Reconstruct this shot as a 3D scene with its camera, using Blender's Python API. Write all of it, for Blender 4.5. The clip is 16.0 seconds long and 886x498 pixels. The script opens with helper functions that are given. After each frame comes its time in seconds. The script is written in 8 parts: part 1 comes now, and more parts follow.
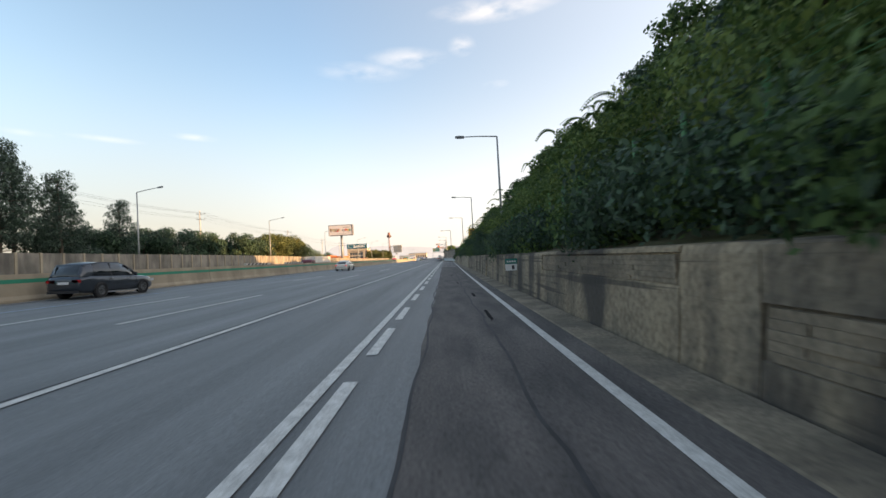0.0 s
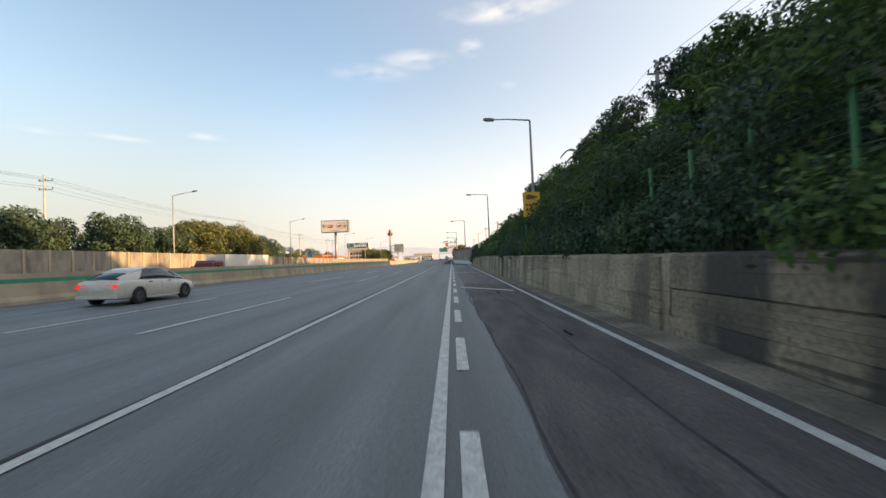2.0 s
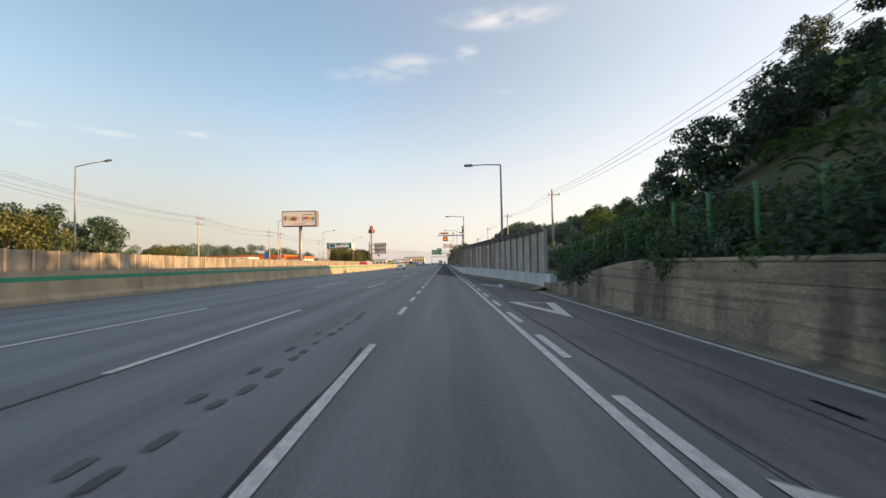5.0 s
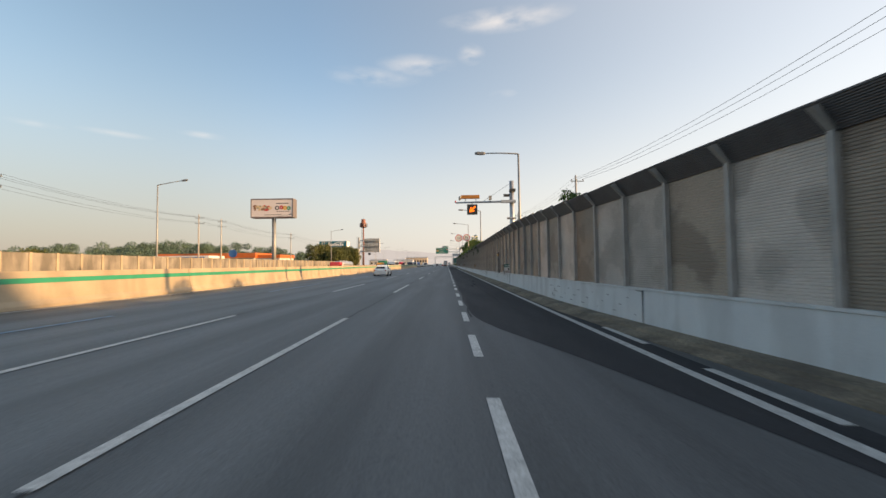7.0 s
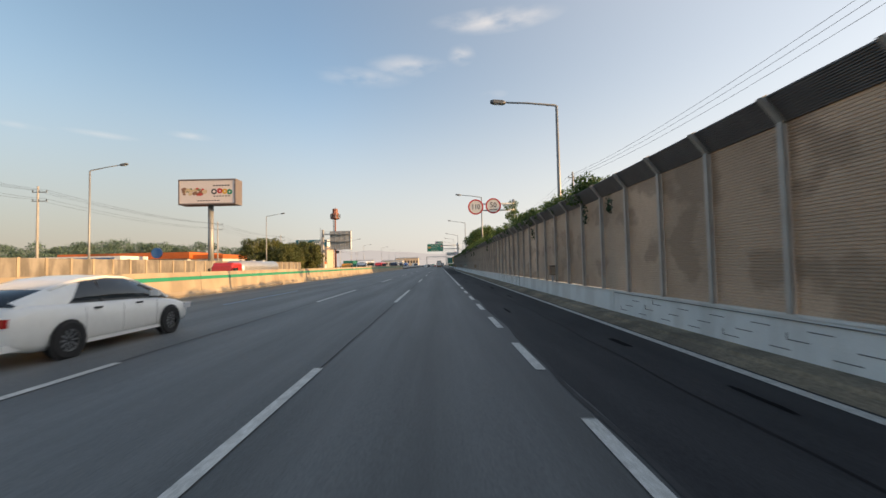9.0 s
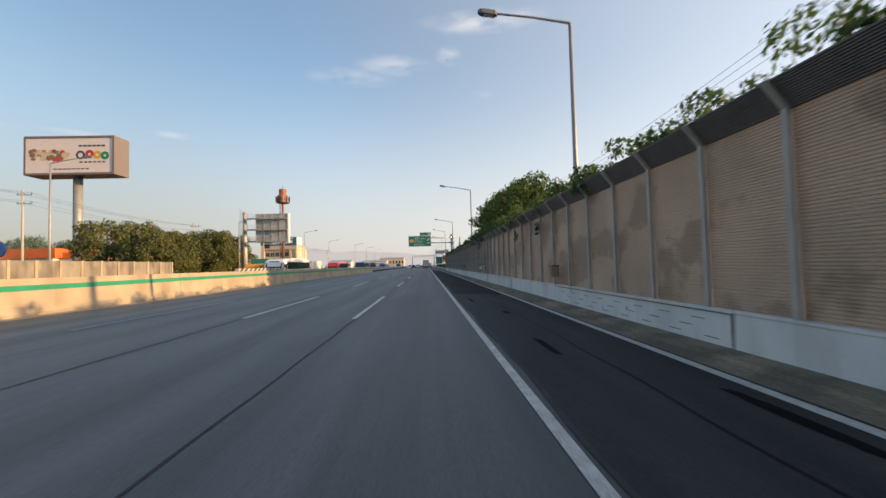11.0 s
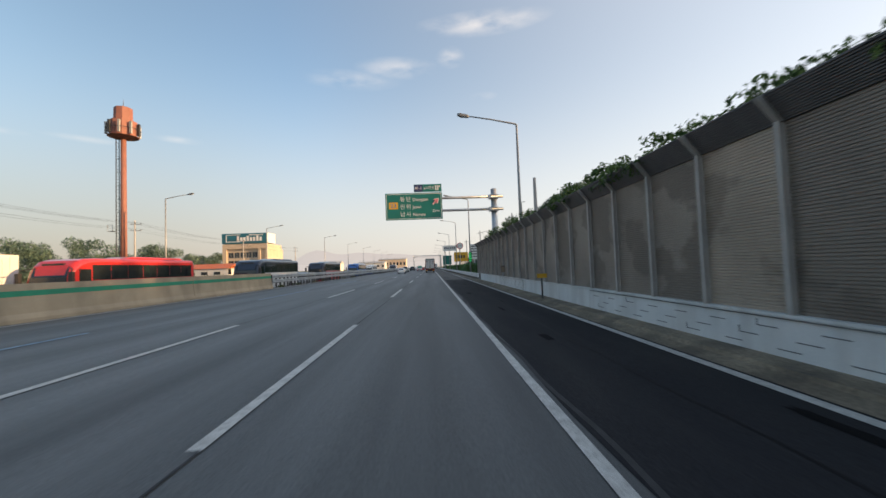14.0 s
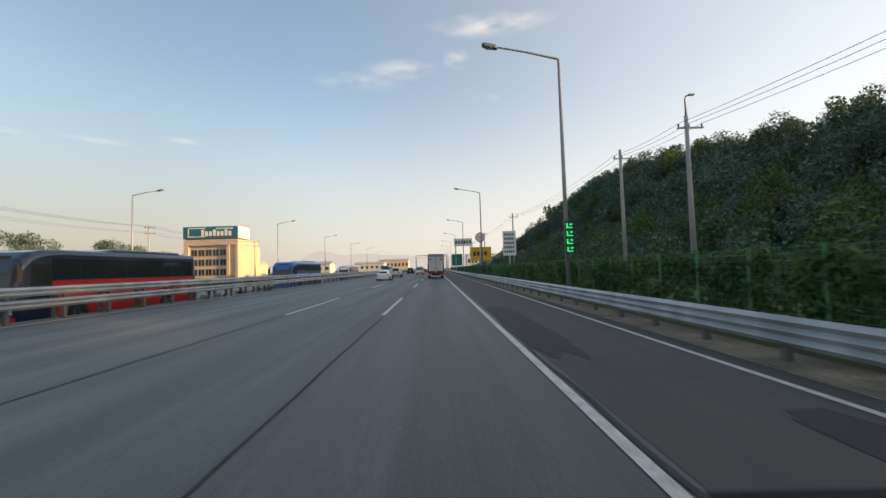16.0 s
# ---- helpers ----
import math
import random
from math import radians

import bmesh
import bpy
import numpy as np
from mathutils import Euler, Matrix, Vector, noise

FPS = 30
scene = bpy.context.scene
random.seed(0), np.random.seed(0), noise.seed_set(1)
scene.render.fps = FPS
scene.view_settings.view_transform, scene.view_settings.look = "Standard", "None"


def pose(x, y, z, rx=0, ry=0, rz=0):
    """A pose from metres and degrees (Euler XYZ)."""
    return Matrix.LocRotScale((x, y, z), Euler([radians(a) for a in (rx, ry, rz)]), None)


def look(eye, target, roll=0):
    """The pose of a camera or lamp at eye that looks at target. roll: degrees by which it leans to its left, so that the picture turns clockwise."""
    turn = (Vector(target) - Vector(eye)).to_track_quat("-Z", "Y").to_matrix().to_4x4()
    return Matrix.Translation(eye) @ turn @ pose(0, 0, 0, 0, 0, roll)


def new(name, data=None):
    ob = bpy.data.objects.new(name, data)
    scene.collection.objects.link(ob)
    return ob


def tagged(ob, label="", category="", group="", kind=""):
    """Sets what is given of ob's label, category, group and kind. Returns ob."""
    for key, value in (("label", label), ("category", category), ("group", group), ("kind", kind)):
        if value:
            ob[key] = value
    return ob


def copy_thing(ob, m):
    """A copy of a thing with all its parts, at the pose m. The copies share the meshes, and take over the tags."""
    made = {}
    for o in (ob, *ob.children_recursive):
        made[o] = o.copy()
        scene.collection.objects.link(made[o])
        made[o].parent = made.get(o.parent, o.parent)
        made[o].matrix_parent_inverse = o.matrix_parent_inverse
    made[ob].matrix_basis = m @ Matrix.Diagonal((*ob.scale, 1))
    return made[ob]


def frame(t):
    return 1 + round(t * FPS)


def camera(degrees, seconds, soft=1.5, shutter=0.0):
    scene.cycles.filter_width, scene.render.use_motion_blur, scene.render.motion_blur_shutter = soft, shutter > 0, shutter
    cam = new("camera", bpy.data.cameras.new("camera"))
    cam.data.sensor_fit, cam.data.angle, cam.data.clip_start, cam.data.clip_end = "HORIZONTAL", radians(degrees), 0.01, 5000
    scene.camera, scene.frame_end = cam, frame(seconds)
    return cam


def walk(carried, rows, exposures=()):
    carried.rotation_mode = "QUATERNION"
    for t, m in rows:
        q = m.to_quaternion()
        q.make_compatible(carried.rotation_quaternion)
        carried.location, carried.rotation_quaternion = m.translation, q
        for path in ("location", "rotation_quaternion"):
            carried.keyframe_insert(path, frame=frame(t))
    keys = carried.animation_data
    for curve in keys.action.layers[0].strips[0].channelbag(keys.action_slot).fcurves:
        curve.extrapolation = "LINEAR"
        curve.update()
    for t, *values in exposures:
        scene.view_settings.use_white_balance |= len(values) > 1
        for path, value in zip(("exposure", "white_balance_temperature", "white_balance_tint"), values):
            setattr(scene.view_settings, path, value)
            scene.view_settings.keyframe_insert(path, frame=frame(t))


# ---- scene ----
cam = camera(95.7, 16.0, shutter=0.1)
PATH = [
    (0, (2.976, -1.722, 1.358), (2.965, 0.277, 1.401), -3.1),
    (0.5, (2.748, 8.431, 1.432), (2.743, 10.431, 1.47), -3.2),
    (1, (2.487, 18.771, 1.497), (2.474, 20.771, 1.532), -3.1),
    (1.5, (2.083, 29.394, 1.495), (2.05, 31.393, 1.538), -3.1),
    (2, (1.712, 40.024, 1.511), (1.669, 42.023, 1.561), -2.4),
    (2.5, (1.35, 50.548, 1.533), (1.312, 52.547, 1.59), -1.8),
    (3, (1.051, 60.978, 1.513), (1.018, 62.977, 1.576), -1.8),
    (3.5, (0.749, 71.197, 1.557), (0.723, 73.196, 1.618), -1.7),
    (4, (0.469, 81.26, 1.572), (0.454, 83.258, 1.64), -1.5),
    (4.5, (0.117, 91.563, 1.617), (0.108, 93.561, 1.685), -1.3),
    (5, (-0.325, 102.186, 1.666), (-0.33, 104.184, 1.736), -1.1),
    (7.5, (-2.73, 158.995, 1.726), (-2.751, 160.993, 1.803), -0.8),
    (8, (-3.022, 170.376, 1.755), (-3.029, 172.374, 1.835), -0.8),
    (8.5, (-3.262, 181.708, 1.722), (-3.25, 183.706, 1.805), -1.0),
    (9, (-3.395, 193.173, 1.763), (-3.374, 195.171, 1.84), -1.3),
    (11.5, (-3.017, 250.469, 1.734), (-2.923, 252.465, 1.811), -1.7),
    (12, (-3.007, 261.965, 1.689), (-2.916, 263.962, 1.765), -2.0),
    (12.5, (-3.053, 273.497, 1.723), (-2.971, 275.494, 1.801), -2.1),
    (13, (-3.107, 284.879, 1.705), (-3.034, 286.876, 1.786), -2.1),
    (13.5, (-3.098, 296.115, 1.72), (-3.031, 298.112, 1.805), -1.8),
    (14, (-3.158, 307.559, 1.735), (-3.095, 309.557, 1.82), -2.1),
    (14.5, (-3.183, 319.117, 1.751), (-3.127, 321.114, 1.835), -2.0),
    (15, (-3.313, 330.605, 1.735), (-3.264, 332.603, 1.821), -1.9),
    (15.5, (-3.407, 342.302, 1.737), (-3.362, 344.299, 1.826), -1.9),
    (16, (-3.504, 354.034, 1.73), (-3.463, 356.031, 1.823), -1.8),
]
walk(cam, [(t, look(eye, target, roll)) for t, eye, target, roll in PATH], [(0.0, 1.65, 7000, 7), (2.0, 1.55, 7100, 7), (5.0, 1.35, 7000, 7), (9.0, 1.1, 6800, 6), (11.4, 1.14, 6450, 6), (12.5, 1.34, 6700, 6), (13.5, 1.3, 6700, 6), (14.5, 1.12, 6700, 6), (16.0, 1.22, 7000, 6)])

# ---- light ----
SUN_EL, SUN_AZ = 12.5, 101.0            # degrees; azimuth clockwise from +y
sun_dir = Vector((math.sin(radians(SUN_AZ)) * math.cos(radians(SUN_EL)), math.cos(radians(SUN_AZ)) * math.cos(radians(SUN_EL)), math.sin(radians(SUN_EL))))
sun_data = bpy.data.lights.new("sun", "SUN")
sun_data.energy, sun_data.angle, sun_data.color = 3.6, radians(0.6), (1.0, 0.6, 0.29)
sun = new("sun", sun_data)
sun.matrix_world = look(sun_dir * 400, (0, 0, 0))


def build_world():
    world = bpy.data.worlds.new("sky")
    world.use_nodes = True
    scene.world = world
    nt = world.node_tree
    nt.nodes.clear()
    N, L = nt.nodes.new, nt.links.new
    out, bg = N("ShaderNodeOutputWorld"), N("ShaderNodeBackground")
    sky = N("ShaderNodeTexSky")
    sky.sky_type, sky.sun_disc = "NISHITA", False
    sky.sun_elevation, sky.sun_rotation = radians(SUN_EL), radians(SUN_AZ)
    sky.air_density, sky.dust_density, sky.ozone_density = 1.0, 1.6, 1.6
    bg.inputs["Strength"].default_value = 0.132
    geo = N("ShaderNodeTexCoord")
    # thin high clouds round a few directions
    noise_n = N("ShaderNodeTexNoise")
    noise_n.inputs["Scale"].default_value, noise_n.inputs["Detail"].default_value = 14.0, 7.0
    mp = N("ShaderNodeMapping")
    mp.inputs["Scale"].default_value = (1.0, 1.0, 2.6)
    L(geo.outputs["Generated"], mp.inputs["Vector"])
    L(mp.outputs["Vector"], noise_n.inputs["Vector"])
    total = None
    for (x, z, wx, wz, k) in CLOUDS:
        m = N("ShaderNodeMapping")
        m.vector_type = "POINT"
        m.inputs["Location"].default_value = (-x / wx, 0, -z / wz)
        m.inputs["Scale"].default_value = (1 / wx, 0, 1 / wz)
        L(geo.outputs["Generated"], m.inputs["Vector"])
        ln = N("ShaderNodeVectorMath")
        ln.operation = "LENGTH"
        L(m.outputs["Vector"], ln.inputs[0])
        rg = N("ShaderNodeMapRange")
        rg.inputs["From Min"].default_value, rg.inputs["From Max"].default_value = 1.0, 0.15
        rg.inputs["To Max"].default_value = k
        L(ln.outputs["Value"], rg.inputs["Value"])
        if total is None:
            total = rg.outputs["Result"]
        else:
            ad = N("ShaderNodeMath")
            ad.operation = "MAXIMUM"
            L(total, ad.inputs[0]); L(rg.outputs["Result"], ad.inputs[1])
            total = ad.outputs["Value"]
    ns = N("ShaderNodeMapRange")
    ns.inputs["From Min"].default_value, ns.inputs["From Max"].default_value = 0.36, 0.66
    L(noise_n.outputs["Fac"], ns.inputs["Value"])
    mul = N("ShaderNodeMath")
    mul.operation = "MULTIPLY"
    L(total, mul.inputs[0]); L(ns.outputs["Result"], mul.inputs[1])
    sep = N("ShaderNodeSeparateXYZ")
    L(geo.outputs["Generated"], sep.inputs["Vector"])
    ahead = N("ShaderNodeMath")
    ahead.operation = "GREATER_THAN"
    ahead.inputs[1].default_value = 0.0
    L(sep.outputs["Y"], ahead.inputs[0])
    mul2 = N("ShaderNodeMath")
    mul2.operation = "MULTIPLY"
    L(mul.outputs["Value"], mul2.inputs[0]); L(ahead.outputs["Value"], mul2.inputs[1])
    mix = N("ShaderNodeMix")
    mix.data_type = "RGBA"
    L(mul2.outputs["Value"], mix.inputs["Factor"])
    mix.inputs["B"].default_value = CLOUD_TINT
    # thin haze, thickest at the horizon and a little brighter towards the sun
    el = N("ShaderNodeMapRange")
    el.interpolation_type = "SMOOTHERSTEP"
    el.inputs["From Min"].default_value, el.inputs["From Max"].default_value = -0.05, 0.5
    el.inputs["To Min"].default_value, el.inputs["To Max"].default_value = 0.85, 0.1
    L(sep.outputs["Z"], el.inputs["Value"])
    side = N("ShaderNodeMapRange")
    side.inputs["From Min"].default_value, side.inputs["From Max"].default_value = -0.75, 0.75
    L(sep.outputs["X"], side.inputs["Value"])
    high = N("ShaderNodeMapRange")
    high.inputs["From Min"].default_value, high.inputs["From Max"].default_value = -0.3, 0.75
    high.inputs["To Min"].default_value, high.inputs["To Max"].default_value = 0.06, 0.5
    L(sep.outputs["X"], high.inputs["Value"]); L(high.outputs["Result"], el.inputs["To Max"])
    tone = N("ShaderNodeMix")
    tone.data_type = "RGBA"
    tone.inputs["A"].default_value, tone.inputs["B"].default_value = HAZE_AWAY, HAZE_SUN
    L(side.outputs["Result"], tone.inputs["Factor"])
    veil = N("ShaderNodeMix")
    veil.data_type = "RGBA"
    L(el.outputs["Result"], veil.inputs["Factor"])
    L(sky.outputs["Color"], veil.inputs["A"]); L(tone.outputs["Result"], veil.inputs["B"])
    away = N("ShaderNodeMapRange")
    away.interpolation_type = "SMOOTHSTEP"
    away.inputs["From Min"].default_value, away.inputs["From Max"].default_value = -0.2, -0.62
    L(sep.outputs["X"], away.inputs["Value"])
    thin = N("ShaderNodeMix")
    thin.data_type, thin.blend_type = "RGBA", "MULTIPLY"
    thin.inputs["B"].default_value = (0.88, 0.85, 0.81, 1)
    L(away.outputs["Result"], thin.inputs["Factor"]); L(veil.outputs["Result"], thin.inputs["A"])
    L(thin.outputs["Result"], mix.inputs["A"])
    L(mix.outputs["Result"], bg.inputs["Color"])
    L(bg.outputs["Background"], out.inputs["Surface"])


# clouds: sideways and upward part of their direction, half width, half height, density
CLOUDS = [(-0.16, 0.425, 0.12, 0.022, 0.3), (0.06, 0.468, 0.035, 0.022, 0.5), (-0.06, 0.45, 0.1, 0.024, 0.42), (0.13, 0.522, 0.15, 0.024, 0.6),
          (0.135, 0.39, 0.035, 0.01, 0.3), (-0.5, 0.275, 0.045, 0.008, 0.28), (-0.62, 0.255, 0.05, 0.007, 0.22), (-0.7, 0.25, 0.03, 0.007, 0.22)]
CLOUD_TINT = (3.6, 3.3, 3.24, 1)
HAZE_AWAY, HAZE_SUN = (1.93, 1.7, 1.7, 1), (3.7, 3.44, 3.44, 1)
build_world()

# ---- materials ----
MATS = {}


def shader(name, base, rough=0.7, metal=0.0, vary=0.25, scale=3.0, tint=None, grain=60.0, bump=0.2, per_object=0.0, per_island=0.0, stain=0.0, stain_tone=(0.05, 0.045, 0.04), stain_edge=(0.46, 0.6), emit=None, coat=0.0, spec=0.5, translucent=None, streak=(1, 1, 1), world=False, tracks=0.0, speckle=0.0, strata=0.0, stain_scale=(0.9, 0.9, 0.22)):
    """A surface: two scales of noise over the colour, fine bump, optional streaks, per-piece variation."""
    if name in MATS:
        return MATS[name]
    m = bpy.data.materials.new(name)
    m.use_nodes = True
    nt = m.node_tree
    N, L = nt.nodes.new, nt.links.new
    bsdf = nt.nodes["Principled BSDF"]
    out = nt.nodes["Material Output"]
    bsdf.inputs["Roughness"].default_value, bsdf.inputs["Metallic"].default_value = rough, metal
    bsdf.inputs["Coat Weight"].default_value, bsdf.inputs["Specular IOR Level"].default_value = coat, spec
    co = N("ShaderNodeTexCoord")
    where = N("ShaderNodeNewGeometry").outputs["Position"] if world else co.outputs["Object"]
    mp = N("ShaderNodeMapping")
    mp.inputs["Scale"].default_value = streak
    L(where, mp.inputs["Vector"])
    big, fine = N("ShaderNodeTexNoise"), N("ShaderNodeTexNoise")
    big.inputs["Scale"].default_value, big.inputs["Detail"].default_value = scale, 6.0
    fine.inputs["Scale"].default_value, fine.inputs["Detail"].default_value = grain, 3.0
    L(mp.outputs["Vector"], big.inputs["Vector"])
    L(where, fine.inputs["Vector"])
    other = tint or tuple(c * 0.55 for c in base)
    ramp = N("ShaderNodeMapRange")
    ramp.inputs["From Min"].default_value, ramp.inputs["From Max"].default_value = 0.35, 0.68
    ramp.inputs["To Max"].default_value = min(1.0, vary * 2)
    L(big.outputs["Fac"], ramp.inputs["Value"])
    mix = N("ShaderNodeMix")
    mix.data_type = "RGBA"
    mix.inputs["A"].default_value, mix.inputs["B"].default_value = (*base, 1), (*other, 1)
    L(ramp.outputs["Result"], mix.inputs["Factor"])
    col = mix.outputs["Result"]
    g = N("ShaderNodeMix")
    g.data_type, g.blend_type = "RGBA", "OVERLAY"
    g.inputs["Factor"].default_value = 0.25 + 0.3 * vary
    L(col, g.inputs["A"]); L(fine.outputs["Color"], g.inputs["B"])
    bw = N("ShaderNodeRGBToBW")
    L(fine.outputs["Color"], bw.inputs["Color"])
    if speckle:
        sp = N("ShaderNodeMapRange")
        sp.inputs["From Min"].default_value, sp.inputs["From Max"].default_value = 0.5 - 0.2 / speckle, 0.5 + 0.2 / speckle
        L(bw.outputs["Val"], sp.inputs["Value"]); L(sp.outputs["Result"], g.inputs["B"])
    else:
        L(bw.outputs["Val"], g.inputs["B"])
    col = g.outputs["Result"]
    for kind, amount in (("obj", per_object), ("isl", per_island)):
        if amount:
            src = N("ShaderNodeObjectInfo").outputs["Random"] if kind == "obj" else N("ShaderNodeNewGeometry").outputs["Random Per Island"]
            hsv = N("ShaderNodeHueSaturation")
            r = N("ShaderNodeMapRange")
            r.inputs["To Min"].default_value, r.inputs["To Max"].default_value = 1 - amount, 1 + amount
            L(src, r.inputs["Value"]); L(r.outputs["Result"], hsv.inputs["Value"])
            if kind == "isl":
                r2 = N("ShaderNodeMapRange")
                r2.inputs["To Min"].default_value, r2.inputs["To Max"].default_value = 0.52, 0.47
                L(src, r2.inputs["Value"]); L(r2.outputs["Result"], hsv.inputs["Hue"])
            L(col, hsv.inputs["Color"])
            col = hsv.outputs["Color"]
    if stain:
        st = N("ShaderNodeTexNoise")
        st.inputs["Scale"].default_value, st.inputs["Detail"].default_value = 1.0, 8.0
        mp2 = N("ShaderNodeMapping")
        mp2.inputs["Scale"].default_value = stain_scale
        L(where, mp2.inputs["Vector"]); L(mp2.outputs["Vector"], st.inputs["Vector"])
        sr = N("ShaderNodeMapRange")
        sr.inputs["From Min"].default_value, sr.inputs["From Max"].default_value, sr.inputs["To Max"].default_value = *stain_edge, stain
        L(st.outputs["Fac"], sr.inputs["Value"])
        sm = N("ShaderNodeMix")
        sm.data_type = "RGBA"
        sm.inputs["B"].default_value = (*stain_tone, 1)
        L(sr.outputs["Result"], sm.inputs["Factor"]); L(col, sm.inputs["A"])
        col = sm.outputs["Result"]
    if strata:
        # thin dark level seams
        mp4 = N("ShaderNodeMapping")
        mp4.inputs["Scale"].default_value = (0.25, 0.25, 9.0)
        L(where, mp4.inputs["Vector"])
        n4 = N("ShaderNodeTexNoise")
        n4.inputs["Scale"].default_value, n4.inputs["Detail"].default_value = 1.0, 3.0
        L(mp4.outputs["Vector"], n4.inputs["Vector"])
        r4 = N("ShaderNodeMapRange")
        r4.inputs["From Min"].default_value, r4.inputs["From Max"].default_value, r4.inputs["To Max"].default_value = 0.57, 0.64, strata
        L(n4.outputs["Fac"], r4.inputs["Value"])
        m4 = N("ShaderNodeMix")
        m4.data_type = "RGBA"
        m4.inputs["B"].default_value = (0.045, 0.04, 0.034, 1)
        L(r4.outputs["Result"], m4.inputs["Factor"]); L(col, m4.inputs["A"])
        col = m4.outputs["Result"]
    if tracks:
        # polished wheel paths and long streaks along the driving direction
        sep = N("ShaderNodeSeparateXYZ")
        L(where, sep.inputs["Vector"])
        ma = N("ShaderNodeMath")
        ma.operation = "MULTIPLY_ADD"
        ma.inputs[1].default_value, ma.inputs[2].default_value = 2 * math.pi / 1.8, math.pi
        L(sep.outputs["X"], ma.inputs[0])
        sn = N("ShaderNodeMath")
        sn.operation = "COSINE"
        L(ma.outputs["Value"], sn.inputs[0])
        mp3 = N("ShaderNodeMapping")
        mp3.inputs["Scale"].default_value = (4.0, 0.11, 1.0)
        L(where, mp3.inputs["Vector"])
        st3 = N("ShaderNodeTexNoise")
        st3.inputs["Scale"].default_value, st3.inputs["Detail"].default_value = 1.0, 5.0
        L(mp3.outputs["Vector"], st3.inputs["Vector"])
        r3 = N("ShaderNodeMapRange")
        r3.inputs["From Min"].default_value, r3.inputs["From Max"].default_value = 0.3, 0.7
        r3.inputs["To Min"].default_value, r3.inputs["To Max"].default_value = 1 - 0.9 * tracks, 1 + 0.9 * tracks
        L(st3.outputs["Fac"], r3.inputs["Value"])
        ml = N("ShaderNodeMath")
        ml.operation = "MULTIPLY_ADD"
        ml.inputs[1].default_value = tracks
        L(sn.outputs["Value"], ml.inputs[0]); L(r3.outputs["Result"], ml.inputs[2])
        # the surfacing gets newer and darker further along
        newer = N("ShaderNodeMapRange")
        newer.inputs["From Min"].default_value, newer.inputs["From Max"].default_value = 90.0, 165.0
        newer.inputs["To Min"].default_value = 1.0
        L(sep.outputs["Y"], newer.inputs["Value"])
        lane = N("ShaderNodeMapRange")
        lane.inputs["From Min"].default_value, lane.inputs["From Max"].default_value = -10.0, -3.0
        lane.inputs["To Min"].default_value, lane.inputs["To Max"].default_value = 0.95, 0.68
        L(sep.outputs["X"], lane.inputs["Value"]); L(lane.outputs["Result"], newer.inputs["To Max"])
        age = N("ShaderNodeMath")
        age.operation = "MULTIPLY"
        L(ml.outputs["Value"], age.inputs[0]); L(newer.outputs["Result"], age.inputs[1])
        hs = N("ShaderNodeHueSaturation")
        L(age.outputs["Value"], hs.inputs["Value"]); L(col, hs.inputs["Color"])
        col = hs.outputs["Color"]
    L(col, bsdf.inputs["Base Color"])
    if bump:
        b = N("ShaderNodeBump")
        b.inputs["Strength"].default_value, b.inputs["Distance"].default_value = bump, 0.02
        L(fine.outputs["Fac"], b.inputs["Height"]); L(b.outputs["Normal"], bsdf.inputs["Normal"])
    if emit:
        bsdf.inputs["Emission Color"].default_value = (*emit[:3], 1)
        bsdf.inputs["Emission Strength"].default_value = emit[3]
    if translucent:
        tr = N("ShaderNodeBsdfTranslucent")
        L(col, tr.inputs["Color"])
        ms = N("ShaderNodeMixShader")
        ms.inputs["Fac"].default_value = translucent
        L(bsdf.outputs["BSDF"], ms.inputs[1]); L(tr.outputs["BSDF"], ms.inputs[2])
        L(ms.outputs["Shader"], out.inputs["Surface"])
    MATS[name] = m
    return m


def mat_asphalt(name, base, crack=0.0):
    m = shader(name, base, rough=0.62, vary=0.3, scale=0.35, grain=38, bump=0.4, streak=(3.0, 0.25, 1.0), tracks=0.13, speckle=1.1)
    return m


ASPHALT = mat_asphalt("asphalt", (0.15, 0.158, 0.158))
ASPHALT_DARK = shader("asphalt_new", (0.019, 0.02, 0.024), rough=0.85, spec=0.16, vary=0.45, scale=0.6, grain=32, bump=0.5, tint=(0.034, 0.034, 0.035), streak=(2, 0.3, 1), speckle=1.2)
ASPHALT_DARK2 = shader("asphalt_new_greyer", (0.026, 0.027, 0.03), rough=0.8, spec=0.3, vary=0.45, scale=0.6, grain=32, bump=0.5, tint=(0.048, 0.048, 0.05), streak=(2, 0.3, 1), speckle=1.2)
ASPHALT_OLD = shader("asphalt_old", (0.118, 0.105, 0.096), rough=0.9, vary=0.5, scale=1.1, grain=28, bump=0.6, tint=(0.06, 0.056, 0.053), streak=(2, 0.5, 1), speckle=1.3)
ASPHALT_OLD2 = shader("asphalt_old_grey", (0.135, 0.128, 0.12), rough=0.75, vary=0.5, scale=1.1, grain=28, bump=0.6, tint=(0.085, 0.081, 0.077), streak=(2, 0.3, 1), speckle=1.3)
SEAM = shader("bitumen", (0.014, 0.014, 0.016), rough=0.7, spec=0.15, vary=0.2, scale=4)
SEAM_W = shader("bitumen_worn", (0.05, 0.05, 0.052), rough=0.75, spec=0.3, vary=0.4, scale=3)
PAINT_W = shader("road_paint_white", (0.6, 0.59, 0.55), rough=0.6, vary=0.35, scale=6, tint=(0.36, 0.355, 0.33), grain=40, speckle=1.2)
PAINT_B = shader("road_paint_blue", (0.28, 0.42, 0.55), rough=0.6, vary=0.35, scale=5, grain=40)
